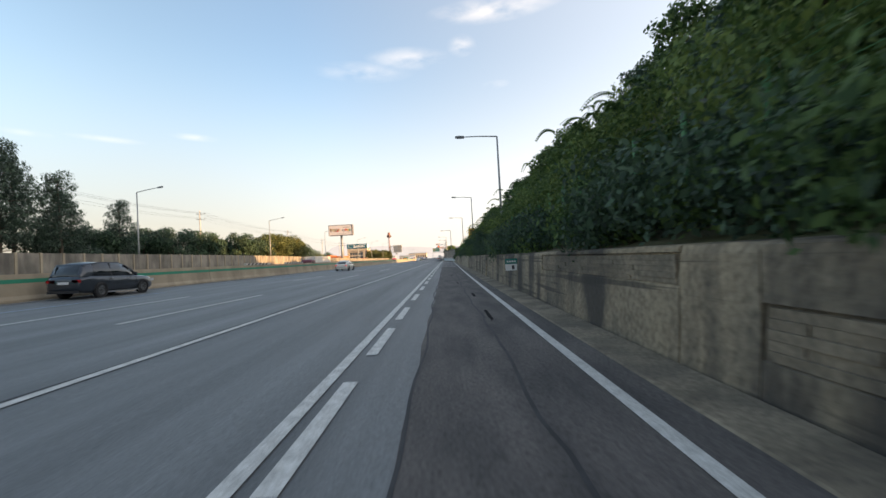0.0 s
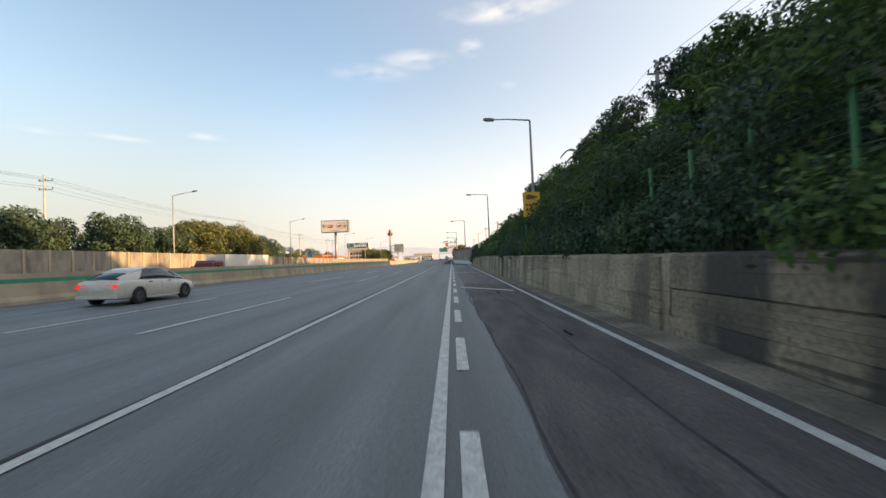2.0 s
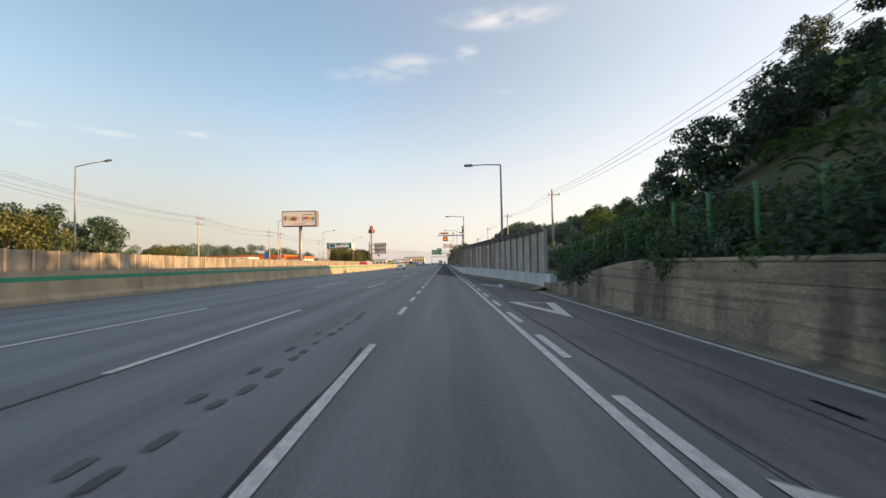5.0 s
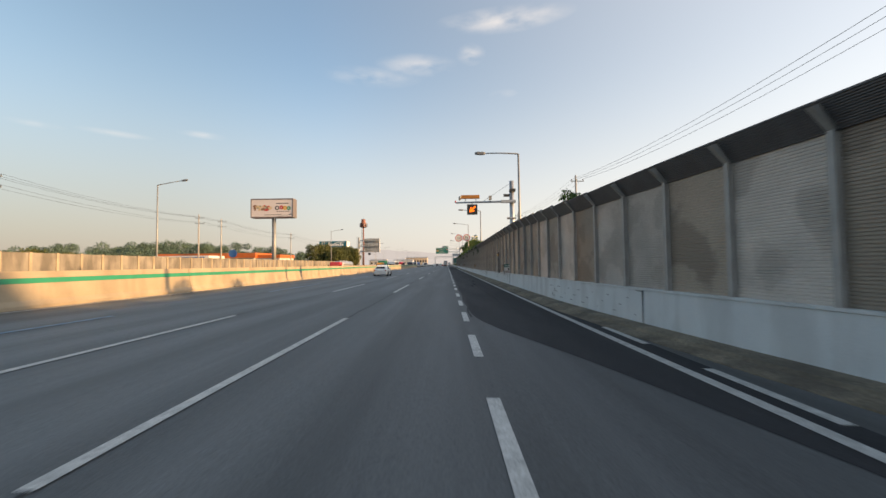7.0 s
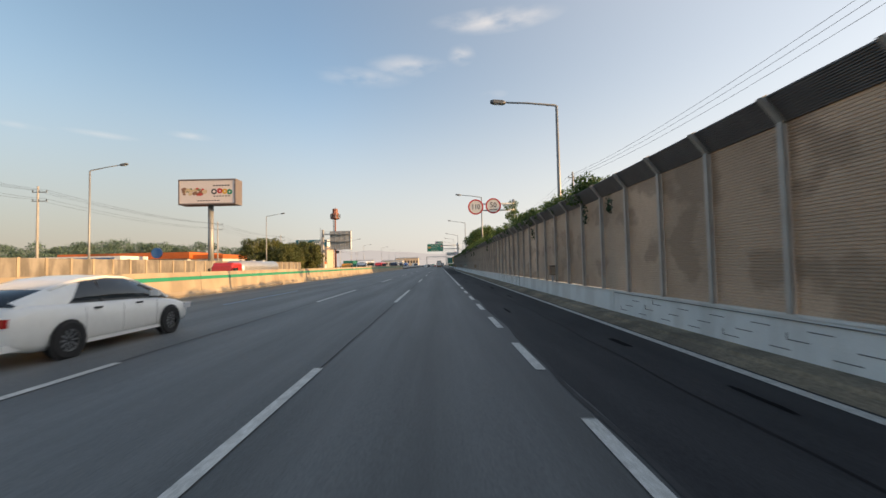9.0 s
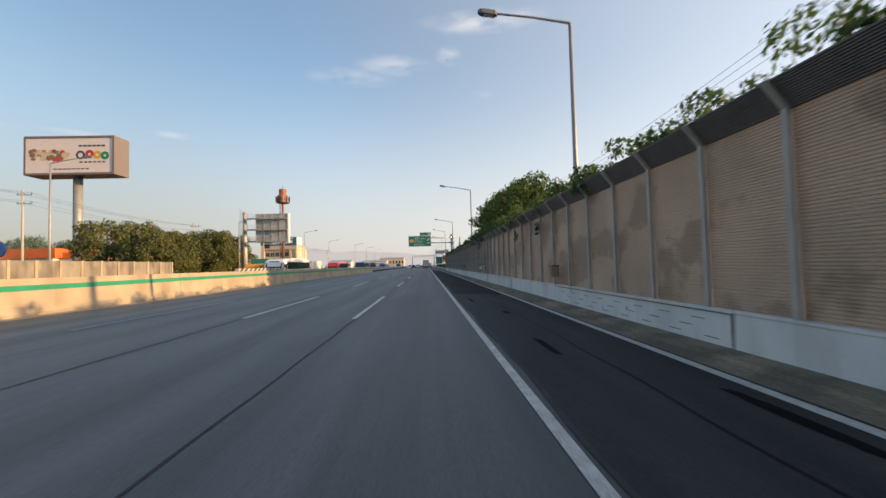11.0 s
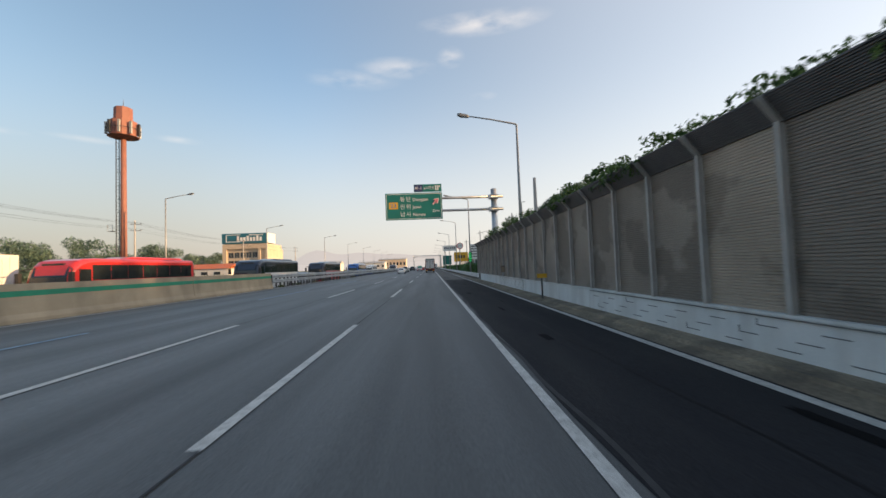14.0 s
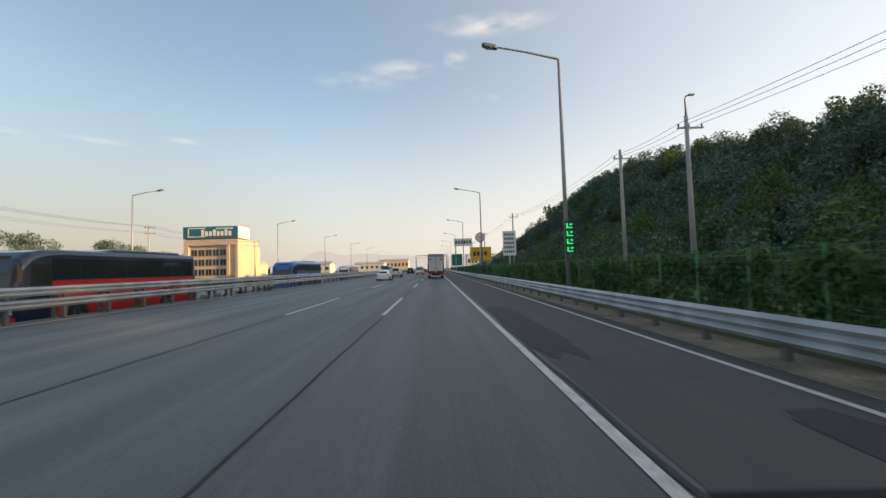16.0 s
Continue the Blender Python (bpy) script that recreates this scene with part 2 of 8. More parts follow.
CONC = shader("concrete", (0.36, 0.33, 0.29), rough=0.9, vary=0.35, scale=0.6, grain=45, bump=0.3, stain=0.25)
CONC_OLD = shader("concrete_weathered", (0.325, 0.258, 0.172), rough=0.95, vary=0.55, scale=0.5, grain=11, bump=1.0, stain=0.9, tint=(0.15, 0.13, 0.1), speckle=1.1, strata=0.7)
CONC_WALL = shader("concrete_wall_cleaner", (0.42, 0.345, 0.24), rough=0.95, vary=0.4, scale=0.4, grain=12, bump=0.9, stain=0.6, tint=(0.22, 0.185, 0.135), speckle=1.0, strata=0.35)
CONC_PALE = shader("concrete_pale", (0.66, 0.69, 0.69), rough=0.85, vary=0.25, scale=0.8, grain=45, bump=0.3, stain=0.22, stain_tone=(0.26, 0.25, 0.23), tint=(0.5, 0.53, 0.54), stain_scale=(1.4, 1.4, 0.35))
CONC_BARR = shader("concrete_barrier", (0.43, 0.355, 0.255), rough=0.9, vary=0.25, scale=0.7, grain=45, bump=0.3, stain=0.2)
GREEN_P = shader("green_paint", (0.02, 0.26, 0.15), rough=0.6, vary=0.2, scale=2)
GALV = shader("galvanised_steel", (0.5, 0.52, 0.54), rough=0.42, metal=0.7, vary=0.2, scale=2, bump=0.05)
POLE_M = shader("pole_steel", (0.33, 0.34, 0.34), rough=0.5, metal=0.4, vary=0.2, scale=1.5, bump=0.05)
POST_M = shader("post_steel", (0.4, 0.395, 0.375), rough=0.55, metal=0.1, vary=0.25, scale=1.5, bump=0.05)
# panel blotches: stains, and vine shadows from behind put into the colour
PANEL_M = shader("sound_panel", (0.395, 0.34, 0.277), rough=0.5, vary=0.5, scale=0.5, grain=30, bump=0.05, per_object=0.16, translucent=0.03, tint=(0.28, 0.24, 0.195), stain=0.55, stain_tone=(0.15, 0.125, 0.1), stain_edge=(0.52, 0.57), world=True, stain_scale=(0.7, 0.55, 0.75))
PANEL_D = shader("sound_panel_dark", (0.29, 0.255, 0.215), rough=0.5, vary=0.5, scale=0.5, grain=30, bump=0.05, per_object=0.2, translucent=0.03, tint=(0.2, 0.175, 0.15), stain=0.6, stain_tone=(0.1, 0.085, 0.072), stain_edge=(0.5, 0.55), world=True, stain_scale=(0.7, 0.55, 0.75))
PANEL_G = shader("sound_panel_grey", (0.56, 0.52, 0.47), rough=0.5, vary=0.4, scale=0.8, grain=30, bump=0.05, per_object=0.12, translucent=0.03, tint=(0.36, 0.34, 0.31), stain=0.35, stain_tone=(0.2, 0.18, 0.15), stain_edge=(0.5, 0.56), world=True, stain_scale=(0.7, 0.7, 0.8))
RAIL_M = shader("guard_rail_steel", (0.52, 0.54, 0.55), rough=0.48, metal=0.5, vary=0.3, scale=1.2, bump=0.05, stain=0.2)
RAIL_POST = shader("guard_rail_post", (0.15, 0.15, 0.145), rough=0.7, metal=0.2, vary=0.3, scale=2)
LOUVRE_M = shader("louvre_dark", (0.1, 0.1, 0.105), rough=0.6, vary=0.3, scale=2)
DARK = shader("dark_metal", (0.04, 0.042, 0.045), rough=0.5, vary=0.2, scale=4)
LAMP_HEAD = shader("lamp_housing", (0.16, 0.17, 0.18), rough=0.5, vary=0.15)
LENS = shader("lamp_lens", (0.6, 0.62, 0.62), rough=0.2, vary=0.05)
LEAF = shader("leaf_green", (0.095, 0.168, 0.042), rough=0.75, vary=0.5, scale=0.45, grain=3, bump=0.0, tint=(0.045, 0.095, 0.03), per_island=0.5, translucent=0.3)
LEAF_D = shader("leaf_dark", (0.052, 0.097, 0.052), rough=0.7, vary=0.45, scale=0.25, grain=3, bump=0.0, tint=(0.03, 0.062, 0.04), per_island=0.5, translucent=0.25)
# bluer, paler leaf: haze over distant woods put into the colour
LEAF_HAZE = shader("leaf_hazed_wood", (0.12, 0.18, 0.13), rough=0.8, vary=0.5, scale=0.07, grain=1.5, bump=0.0, tint=(0.06, 0.105, 0.085), per_island=0.4, translucent=0.25)
# brighter copy of the green leaf, with light on the foliage put into its colour
LEAF_LIT = shader("leaf_yellow_green_lit", (0.15, 0.22, 0.055), rough=0.7, vary=0.5, scale=0.3, grain=3, bump=0.0, tint=(0.06, 0.12, 0.035), per_island=0.45, translucent=0.35)
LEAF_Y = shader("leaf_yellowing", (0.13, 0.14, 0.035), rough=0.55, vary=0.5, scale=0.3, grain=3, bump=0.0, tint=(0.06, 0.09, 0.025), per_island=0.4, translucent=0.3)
LEAF_PINE = shader("pine_needles", (0.06, 0.1, 0.068), rough=0.6, vary=0.45, scale=0.3, grain=3, bump=0.0, tint=(0.022, 0.045, 0.028), per_island=0.35, translucent=0.15)
BARK = shader("bark", (0.13, 0.1, 0.075), rough=0.95, vary=0.5, scale=3, grain=20, bump=0.8)
SOIL = shader("grass_soil", (0.075, 0.085, 0.035), rough=1.0, vary=0.5, scale=0.08, grain=2, bump=0.6, tint=(0.1, 0.08, 0.05))
GUTTER = shader("gutter_concrete", (0.27, 0.225, 0.16), rough=0.95, vary=0.5, scale=0.8, grain=18, bump=0.5, stain=0.5, speckle=1.1)

# ---- mesh helpers ----
CUBE_F = [(0, 3, 2, 1), (4, 5, 6, 7), (0, 1, 5, 4), (1, 2, 6, 5), (2, 3, 7, 6), (3, 0, 4, 7)]


def link(name, verts, faces, material, parent=None, label="", smooth=False):
    me = bpy.data.meshes.new(name)
    me.from_pydata([tuple(v) for v in verts], [], faces)
    me.materials.append(material)
    if smooth:
        me.polygons.foreach_set("use_smooth", [True] * len(me.polygons))
    me.update()
    ob = new(name, me)
    if parent:
        ob.parent = parent
    if label:
        ob["label"] = label
    return ob


def thing(name, label, category, m=None, group="", kind=""):
    ob = new(name)
    ob.empty_display_size = 0.2
    if m is not None:
        ob.matrix_world = m
    return tagged(ob, label, category, group, kind)


def box(x0, x1, y0, y1, z0, z1):
    return [(x0, y0, z0), (x1, y0, z0), (x1, y1, z0), (x0, y1, z0), (x0, y0, z1), (x1, y0, z1), (x1, y1, z1), (x0, y1, z1)], list(CUBE_F)


def merge(parts):
    V, F = [], []
    for v, f in parts:
        n = len(V)
        V += [tuple(p) for p in v]
        F += [tuple(i + n for i in q) for q in f]
    return V, F


def tube(points, radii, sides=10, caps=True):
    """A round tube through points, with a radius at each."""
    V, F = [], []
    pts = [Vector(p) for p in points]
    for i, p in enumerate(pts):
        d = (pts[min(i + 1, len(pts) - 1)] - pts[max(i - 1, 0)]).normalized()
        side = d.cross(Vector((0, 0, 1)) if abs(d.z) < 0.9 else Vector((0, 1, 0))).normalized()
        up = side.cross(d)
        for k in range(sides):
            a = 2 * math.pi * k / sides
            V.append(p + (side * math.cos(a) + up * math.sin(a)) * radii[i])
    for i in range(len(pts) - 1):
        for k in range(sides):
            a, b = i * sides + k, i * sides + (k + 1) % sides
            F.append((a, b, b + sides, a + sides))
    if caps:
        F.append(tuple(range(sides))[::-1])
        F.append(tuple(range((len(pts) - 1) * sides, len(pts) * sides)))
    return V, F


def sweep_y(profile, ys, off=None, close=False, caps=True):
    """A cross-section of (x, z) drawn along y; off(y) shifts it by (x, z)."""
    V, F, n = [], [], len(profile)
    for y in ys:
        dx, dz = off(y) if off else (0, 0)
        V += [(x + dx, y, z + dz) for x, z in profile]
    m = n if close else n - 1
    for i in range(len(ys) - 1):
        for k in range(m):
            a, b = i * n + k, i * n + (k + 1) % n
            F.append((a, b, b + n, a + n))
    if close and caps:
        F.append(tuple(range(n))[::-1])
        F.append(tuple(range((len(ys) - 1) * n, len(ys) * n)))
    return V, F


def part(name, vf, material, parent, label="", smooth=False):
    return link(name, vf[0], vf[1], material, parent, label, smooth)


def road_z(x):
    return -0.02 * x if x > -17.7 else -0.25 + 0.022 * (x + 17.7)


def frange(a, b, step):
    n = max(1, int(round((b - a) / step)))
    return [a + (b - a) * i / n for i in range(n + 1)]


def smooth(a, b, x):
    t = min(1.0, max(0.0, (x - a) / (b - a)))
    return t * t * (3 - 2 * t)


# ---- ground and roads ----
def edge_x(y):
    """Right edge of the tarmac."""
    return 5.4 + (1.9 - 5.4) * smooth(127, 166, y)


def terrain(x, y):
    z = -0.9
    if x > 0:
        # wooded cutting beside the start of the road
        far = smooth(20, 34, x)
        k = 1 - smooth(116 + 20 * far, 150 + 14 * far, y)
        if x > 6.1:
            # the rise past x 32 is unseen, raised to shade the far side
            up = 1.25 + (10.0 + 1.5 * (1 - smooth(30, 60, y))) * smooth(6.1, 23, x) + 7.5 * smooth(24, 34, x) * smooth(92, 122, y) + (8 + 26 * (1 - smooth(40, 85, y))) * smooth(32, 75, x)
            z = max(z, -0.9 + (up + 0.9) * k)
        # lower rise behind the sound wall
        lead = 2.42 + 3.5 * (1 - smooth(126, 166, y))
        k2 = smooth(112, 140, y) * (1 - smooth(335, 356, y))
        z = max(z, -0.9 + k2 * (1.7 * smooth(lead + 0.5, lead + 3.0, x) + 4.5 * smooth(9, 24, x) * (1 - 0.7 * smooth(175, 215, y))))
        # far wooded hill
        k3 = smooth(235, 285, y) * (1 - smooth(600, 780, y)) * (1 - smooth(120, 300, x))
        crest_z = 19.5 + 1.5 * smooth(340, 430, y) + 11 * smooth(440, 525, y) + 7 * math.exp(-((y - 468) / 44) ** 2)
        z = max(z, -0.9 + k3 * crest_z * (0.2 * smooth(12, 34, x) + 0.8 * smooth(26, 76, x)) + (0.75 * smooth(2.0, 3.6, x) if y > 348 else 0))
    elif x < -17.5:
        z = -1.9 + 0.6 * smooth(-38, -44, x)
        if x < -60:
            z += 3.0 * smooth(-60, -220, x)
    if abs(x) > 6:
        z += 0.25 * noise.noise((x * 0.09, y * 0.09, 0.0))
    return z


xs = [-4000, -2500, -1500, -900, -600, -400, -300, -220, -160, -120, -90, -75, -62, -54, -48, -44, -30, -19, -10, 0, 2, 2.6, 3.2, 4.2, 5.2, 5.9, 6.05, 6.3, 7.4, 8.5, 10, 12, 14.5, 17, 20, 23, 27, 32, 38, 45, 53, 62, 71, 80, 95, 120, 160, 200, 300, 400, 900, 2000, 4000]
ys = [-600, -250, -120, -70] + frange(-50, 700, 6) + [720, 760, 820, 900, 1050, 1300, 1700, 2300, 3200, 4800]
gv = [(x, y, terrain(x, y)) for y in ys for x in xs]
nx = len(xs)
gf = [(j * nx + i, j * nx + i + 1, (j + 1) * nx + i + 1, (j + 1) * nx + i) for j in range(len(ys) - 1) for i in range(nx - 1)]
tagged(link("ground", gv, gf, SOIL, smooth=True), "grassy earth banks and fields beside the motorway", "ground", kind="structure")

Y0, Y1 = -60.0, 1500.0
long_ys = frange(Y0, 700, 4) + [800, 1000, 1500]
# main carriageway
v, f = sweep_y([(-17.6, road_z(-17.6)), (1.15, road_z(1.15))], long_ys)
tagged(link("road", v, f, ASPHALT), "worn grey asphalt carriageway of a multi-lane motorway", "road", kind="structure")
# auxiliary lane: old dark paving at first, newer black paving further on
def strip(name, x0, x1, ya, yb, lift, material, label, cat="road", step=4.0):
    fx0 = x0 if callable(x0) else (lambda y: x0)
    fx1 = x1 if callable(x1) else (lambda y: x1)
    V, F = [], []
    yy = frange(ya, yb, step)
    for y in yy:
        a, b = fx0(y), fx1(y)
        V += [(a, y, road_z(a) + lift), (b, y, road_z(b) + lift)]
    for i in range(len(yy) - 1):
        F.append((2 * i, 2 * i + 1, 2 * i + 3, 2 * i + 2))
    return tagged(link(name, V, F, material), label, cat, kind="structure")


ASPHALT_WORN = shader("asphalt_worn", (0.085, 0.08, 0.074), rough=0.9, vary=0.4, scale=0.8, grain=70, bump=0.5, tint=(0.062, 0.061, 0.06), streak=(2, 0.4, 1), speckle=1.2)
strip("shoulder_lane", 1.15, edge_x, Y0, 172, 0.0, ASPHALT, "grey asphalt beside the double lane line")
old_edge = lambda y: 2.53 - 0.26 * smooth(0, 95, y)
strip("shoulder_lane", lambda y: old_edge(y) + 0.02 * math.sin(y * 0.7) + 0.02 * math.sin(y * 2.3), lambda y: min(edge_x(y), 5.35), Y0, 64, 0.006, ASPHALT_OLD, "rough dark old asphalt of the auxiliary lane", step=0.8)
strip("shoulder_lane", lambda y: old_edge(y) + 0.02 * math.sin(y * 0.7) + 0.02 * math.sin(y * 2.3), lambda y: min(edge_x(y), 5.35), 64, 150, 0.006, ASPHALT_OLD2, "worn grey old asphalt of the auxiliary lane", step=0.8)
strip("shoulder_lane", lambda y: -1.62 + 0.04 * math.sin(y * 0.9) + 3.0 * (1 - smooth(148, 162, y)), lambda y: min(edge_x(y), 1.9), 148, 262, 0.005, ASPHALT_DARK2, "newer dark asphalt of the hard shoulder lane", step=1.0)
strip("shoulder_lane", lambda y: -1.62 + 0.04 * math.sin(y * 0.9), 1.9, 262, 357, 0.005, ASPHALT_DARK, "new black asphalt of the hard shoulder lane", step=1.0)
strip("shoulder_lane", 1.15, 1.9, 172, 357, 0.0, ASPHALT, "asphalt edge under the hard shoulder")
strip("shoulder_lane", -1.55, 1.9, 357, 1500, 0.004, ASPHALT_WORN, "patched dark asphalt of the hard shoulder lane", step=20)
strip("road", -38.6, -17.75, Y0, 1500, -0.0, ASPHALT, "grey asphalt of the oncoming carriageway", step=20)

# lane lines
def line(x, ya, yb, w=0.15, lift=0.012, material=None, step=6.0):
    fx = x if callable(x) else (lambda y: x)
    V, F = [], []
    yy = frange(ya, yb, step)
    for y in yy:
        a, b = fx(y) - w / 2, fx(y) + w / 2
        V += [(a, y, road_z(a) + lift), (b, y, road_z(b) + lift)]
    for i in range(len(yy) - 1):
        F.append((2 * i, 2 * i + 1, 2 * i + 3, 2 * i + 2))
    return V, F


def lane_line(label, parts, material=None):
    v, f = merge(parts)
    return tagged(link("lane_line", v, f, material or PAINT_W), label, "lane line", kind="structure")


lane_line("solid white line with worn edges on asphalt", [line(-1.8, Y0, 110.4, 0.15)])
lane_line("solid white half of a double lane line", [line(lambda y: 1.52 - 0.25 * smooth(127, 170, y), Y0, 150, 0.15), line(lambda y: 1.52 - 0.22 * smooth(127, 170, y), 150, 354, 0.19)])
lane_line("solid white edge line beside the gutter", [line(lambda y: 4.62 + 0.5 * smooth(15, 110, y) - 3.2 * smooth(126, 168, y), Y0, 168, 0.15)])
lane_line("solid white line along the hard shoulder", [line(-1.8, 226, 1500, 0.15)])
lane_line("thin white edge line beside the gutter", [line(1.3, 354, 1500, 0.13)])
lane_line("pale edge line below the median barrier", [line(-16.55, Y0, 1500, 0.14)])
lane_line("edge line of the oncoming carriageway", [line(-18.6, Y0, 1500, 0.14, 0.012)])


def dashes(x, y0, length, period, ya, yb, material, label, w=0.15):
    parent = thing("lane_line", label, "lane line", kind="structure")
    a = y0 + math.ceil((ya - y0) / period) * period
    me = None
    while a < yb:
        if me is None:
            V, F = line(x, 0, length, w, 0.012, step=length)
            ob = link("dash", V, F, material, parent)
            me = ob.data
        else:
            ob = new("dash", me)
            ob.parent = parent
        ob.location = (0, a, 0)
        a += period


FIRST = [(-31.4, 8.2), (-11.4, 8.2), (8.4, 8.0), (28.6, 8.2), (48.9, 8.6), (69.4, 8.9), (88.2, 8.9), (108.2, 8.2), (128.6, 8.4), (150.4, 9.2), (170.4, 8.9), (190.9, 8.9), (211.2, 8.6), (231.6, 8.8), (251.8, 9.0), (270.9, 8.6), (289.2, 8.2), (311.4, 8.0), (330.0, 7.9), (348.8, 8.0)]
FIRST += [(368.4 + 19.8 * k, 8.2) for k in range(27)]


def dash_row(x, shift, material, label, w=0.15):
    """Ten-metre bays of a lane line, each dash where it was painted."""
    parent = thing("lane_line", label, "lane line", kind="structure")
    for a, length in FIRST:
        V, F = line(x, 0, length, w, 0.012, step=length)
        ob = link("dash", V, F, material, parent)
        ob.location = (0, a + shift, 0)


dash_row(-5.4, 0.0, PAINT_W, "broken white lane line on grey asphalt")
dash_row(-9.0, 0.45, PAINT_W, "broken white lane line on grey asphalt")
dashes(-12.6, 190.5, 9.0, 19.9, Y0, 900, PAINT_B, "broken pale blue bus lane line", 0.12)
dashes(-1.8, 163.5, 2.2, 4.4, 111, 172, PAINT_W, "short broken white lane line at the merging lane", 0.17)
dashes(-1.8, 173.0, 2.2, 4.3, 172.5, 192, PAINT_W, "short broken white lane line at the merging lane", 0.17)
dashes(-1.8, 195.4, 2.2, 4.25, 195, 226, PAINT_W, "short broken white lane line at the merging lane", 0.17)
for a, p, ya, yb in ((0.7, 3.55, Y0, 6), (7.65, 4.215, 6, 52.5), (54.0, 4.25, 52.5, 170)):
    dashes(1.8, a, 2.25, p, ya, yb, PAINT_W, "short white dashes beside the solid lane line", 0.17)
for ox in (-22.2, -25.8, -29.4, -33.0):
    dashes(ox, 5.0, 8.0, 20.0, Y0, 700, PAINT_W, "broken white lane line of the oncoming carriageway")

# hollow merge triangles and cross bars on the auxiliary lane
def flat_poly(name, pts, material, label, lift=0.014):
    V = [(x, y, road_z(x) + lift) for x, y in pts]
    return tagged(link(name, V, [tuple(range(len(V)))], material), label, "road marking", kind="structure")


def hollow_triangle(y, label):
    outer = [(2.3, y + 4.9), (4.25, y + 4.6), (3.55, y)]
    cx, cy = sum(p[0] for p in outer) / 3, sum(p[1] for p in outer) / 3
    inner = [(cx + (px - cx) * 0.55, cy + (py - cy) * 0.6 + 0.45) for px, py in outer]
    V = [(x, yy, road_z(x) + 0.014) for x, yy in outer + inner]
    F = [(0, 1, 4, 3), (1, 2, 5, 4), (2, 0, 3, 5)]
    tagged(link("road_marking", V, F, PAINT_W), label, "road marking", kind="structure")


hollow_triangle(114.4, "hollow white merge triangle painted on the lane")
hollow_triangle(129.0, "hollow white merge triangle painted on the lane")
for yb, sl in ((60.0, 1.1), (83.9, 0.72), (104.0, 0.72)):
    flat_poly("road_marking", [(2.1, yb + 1.28 * sl), (2.1, yb + 1.28 * sl + 0.4), (4.5, yb - 0.85 * sl), (4.5, yb - 1.35 * sl)], PAINT_W, "slanting white bar painted across the lane")
# dark tar joints along the lanes
for jx, ya, yb, w in ((-5.37, 100, 900, 0.035), (-9.03, 100, 900, 0.035), (3.72, Y0, 130, 0.045), (-0.1, 165, 340, 0.05), (-1.95, Y0, 110, 0.07), (-1.6, 160, 368, 0.07), (2.42, Y0, 145, 0.035)):
    v, f = line(lambda y, jx=jx: jx + (0.05 * math.sin(y * 0.31) + 0.03 * math.sin(y * 1.7)) * (0.35 if jx < -5 else 1.0) + (0.08 * noise.noise((y * 0.9, jx, 0)) if jx == 3.72 else 0.0) + (0.11 - 0.26 * smooth(0, 95, y) if jx == 2.42 else 0.0), ya, yb, w, 0.009, step=0.6)
    tagged(link("tar_joint", v, f, SEAM if jx == -0.1 else SEAM_W), "dark tar joint along the asphalt", "road joint", kind="structure")


def patch(x0, x1, y0, y1, seed, material=None, label="dark asphalt repair patch with ragged edges"):
    rng = random.Random(seed)
    pts = []
    for k in range(28):
        a = 2 * math.pi * k / 28
        cx, sy = math.cos(a), math.sin(a)
        e = 0.8 + 0.25 * rng.random()
        sx = math.copysign(abs(cx) ** 0.5, cx)
        ss = math.copysign(abs(sy) ** 0.5, sy)
        pts.append(((x0 + x1) / 2 + (x1 - x0) / 2 * sx * e, (y0 + y1) / 2 + (y1 - y0) / 2 * ss * e))
    flat_poly("road_patch", pts, material or SEAM, label, 0.011)


PATCH = shader("asphalt_patch", (0.03, 0.03, 0.033), rough=0.8, vary=0.3, scale=2, grain=70, bump=0.5)
STAIN = shader("oil_stain", (0.078, 0.08, 0.083), rough=0.7, vary=0.4, scale=2, grain=60, bump=0.3)
PALE = shader("asphalt_pale_patch", (0.24, 0.25, 0.25), rough=0.9, vary=0.4, scale=3, grain=50, bump=0.3)
patch(-1.62, -0.5, 361.0, 371.5, 3, PATCH)
patch(0.1, 1.15, 355.5, 358.6, 4, PATCH)
patch(0.4, 0.9, 175, 178, 5, PATCH)
rngp = random.Random(11)
for k in range(15):
    y = 104.3 + k * 0.78 + rngp.uniform(-0.2, 0.2)
    x = -2.98 + rngp.uniform(-0.06, 0.06)
    patch(x - 0.07, x + 0.07, y, y + rngp.uniform(0.3, 0.55), 20 + k, STAIN, "dark oil spot on the asphalt")
    if k % 2:
        patch(x - 0.42, x - 0.28, y + 0.2, y + 0.6, 60 + k, STAIN, "dark oil spot on the asphalt")
patch(-7.35, -6.95, 297.5, 303.5, 91, STAIN, "long dark oil streak on the asphalt")
patch(-7.0, -6.75, 302.0, 306.0, 92, STAIN, "long dark oil streak on the asphalt")
for k in range(24):
    y, x = 268 + 1.1 * k + rngp.uniform(-0.4, 0.4), -6.2 - 0.03 * k + rngp.uniform(-0.2, 0.2)
    patch(x - 0.035, x + 0.035, y, y + rngp.uniform(0.4, 1.1), 120 + k, STAIN, "thin ragged crack in the asphalt")
for k, (x, y) in enumerate(((-13.1, 179.6), (-13.7, 183.2), (-13.5, 187.8), (-8.2, 184.8), (-13.6, 290.2), (-13.1, 293.5), (-14.0, 197.0), (-13.4, 305.0), (-13.2, 314.0))):
    w = 0.2 if x > -9 else 0.55
    patch(x - w, x + w, y - 0.4, y + (0.6 if x > -9 else 1.7), 160 + k, PALE, "pale worn repair patch in the asphalt")

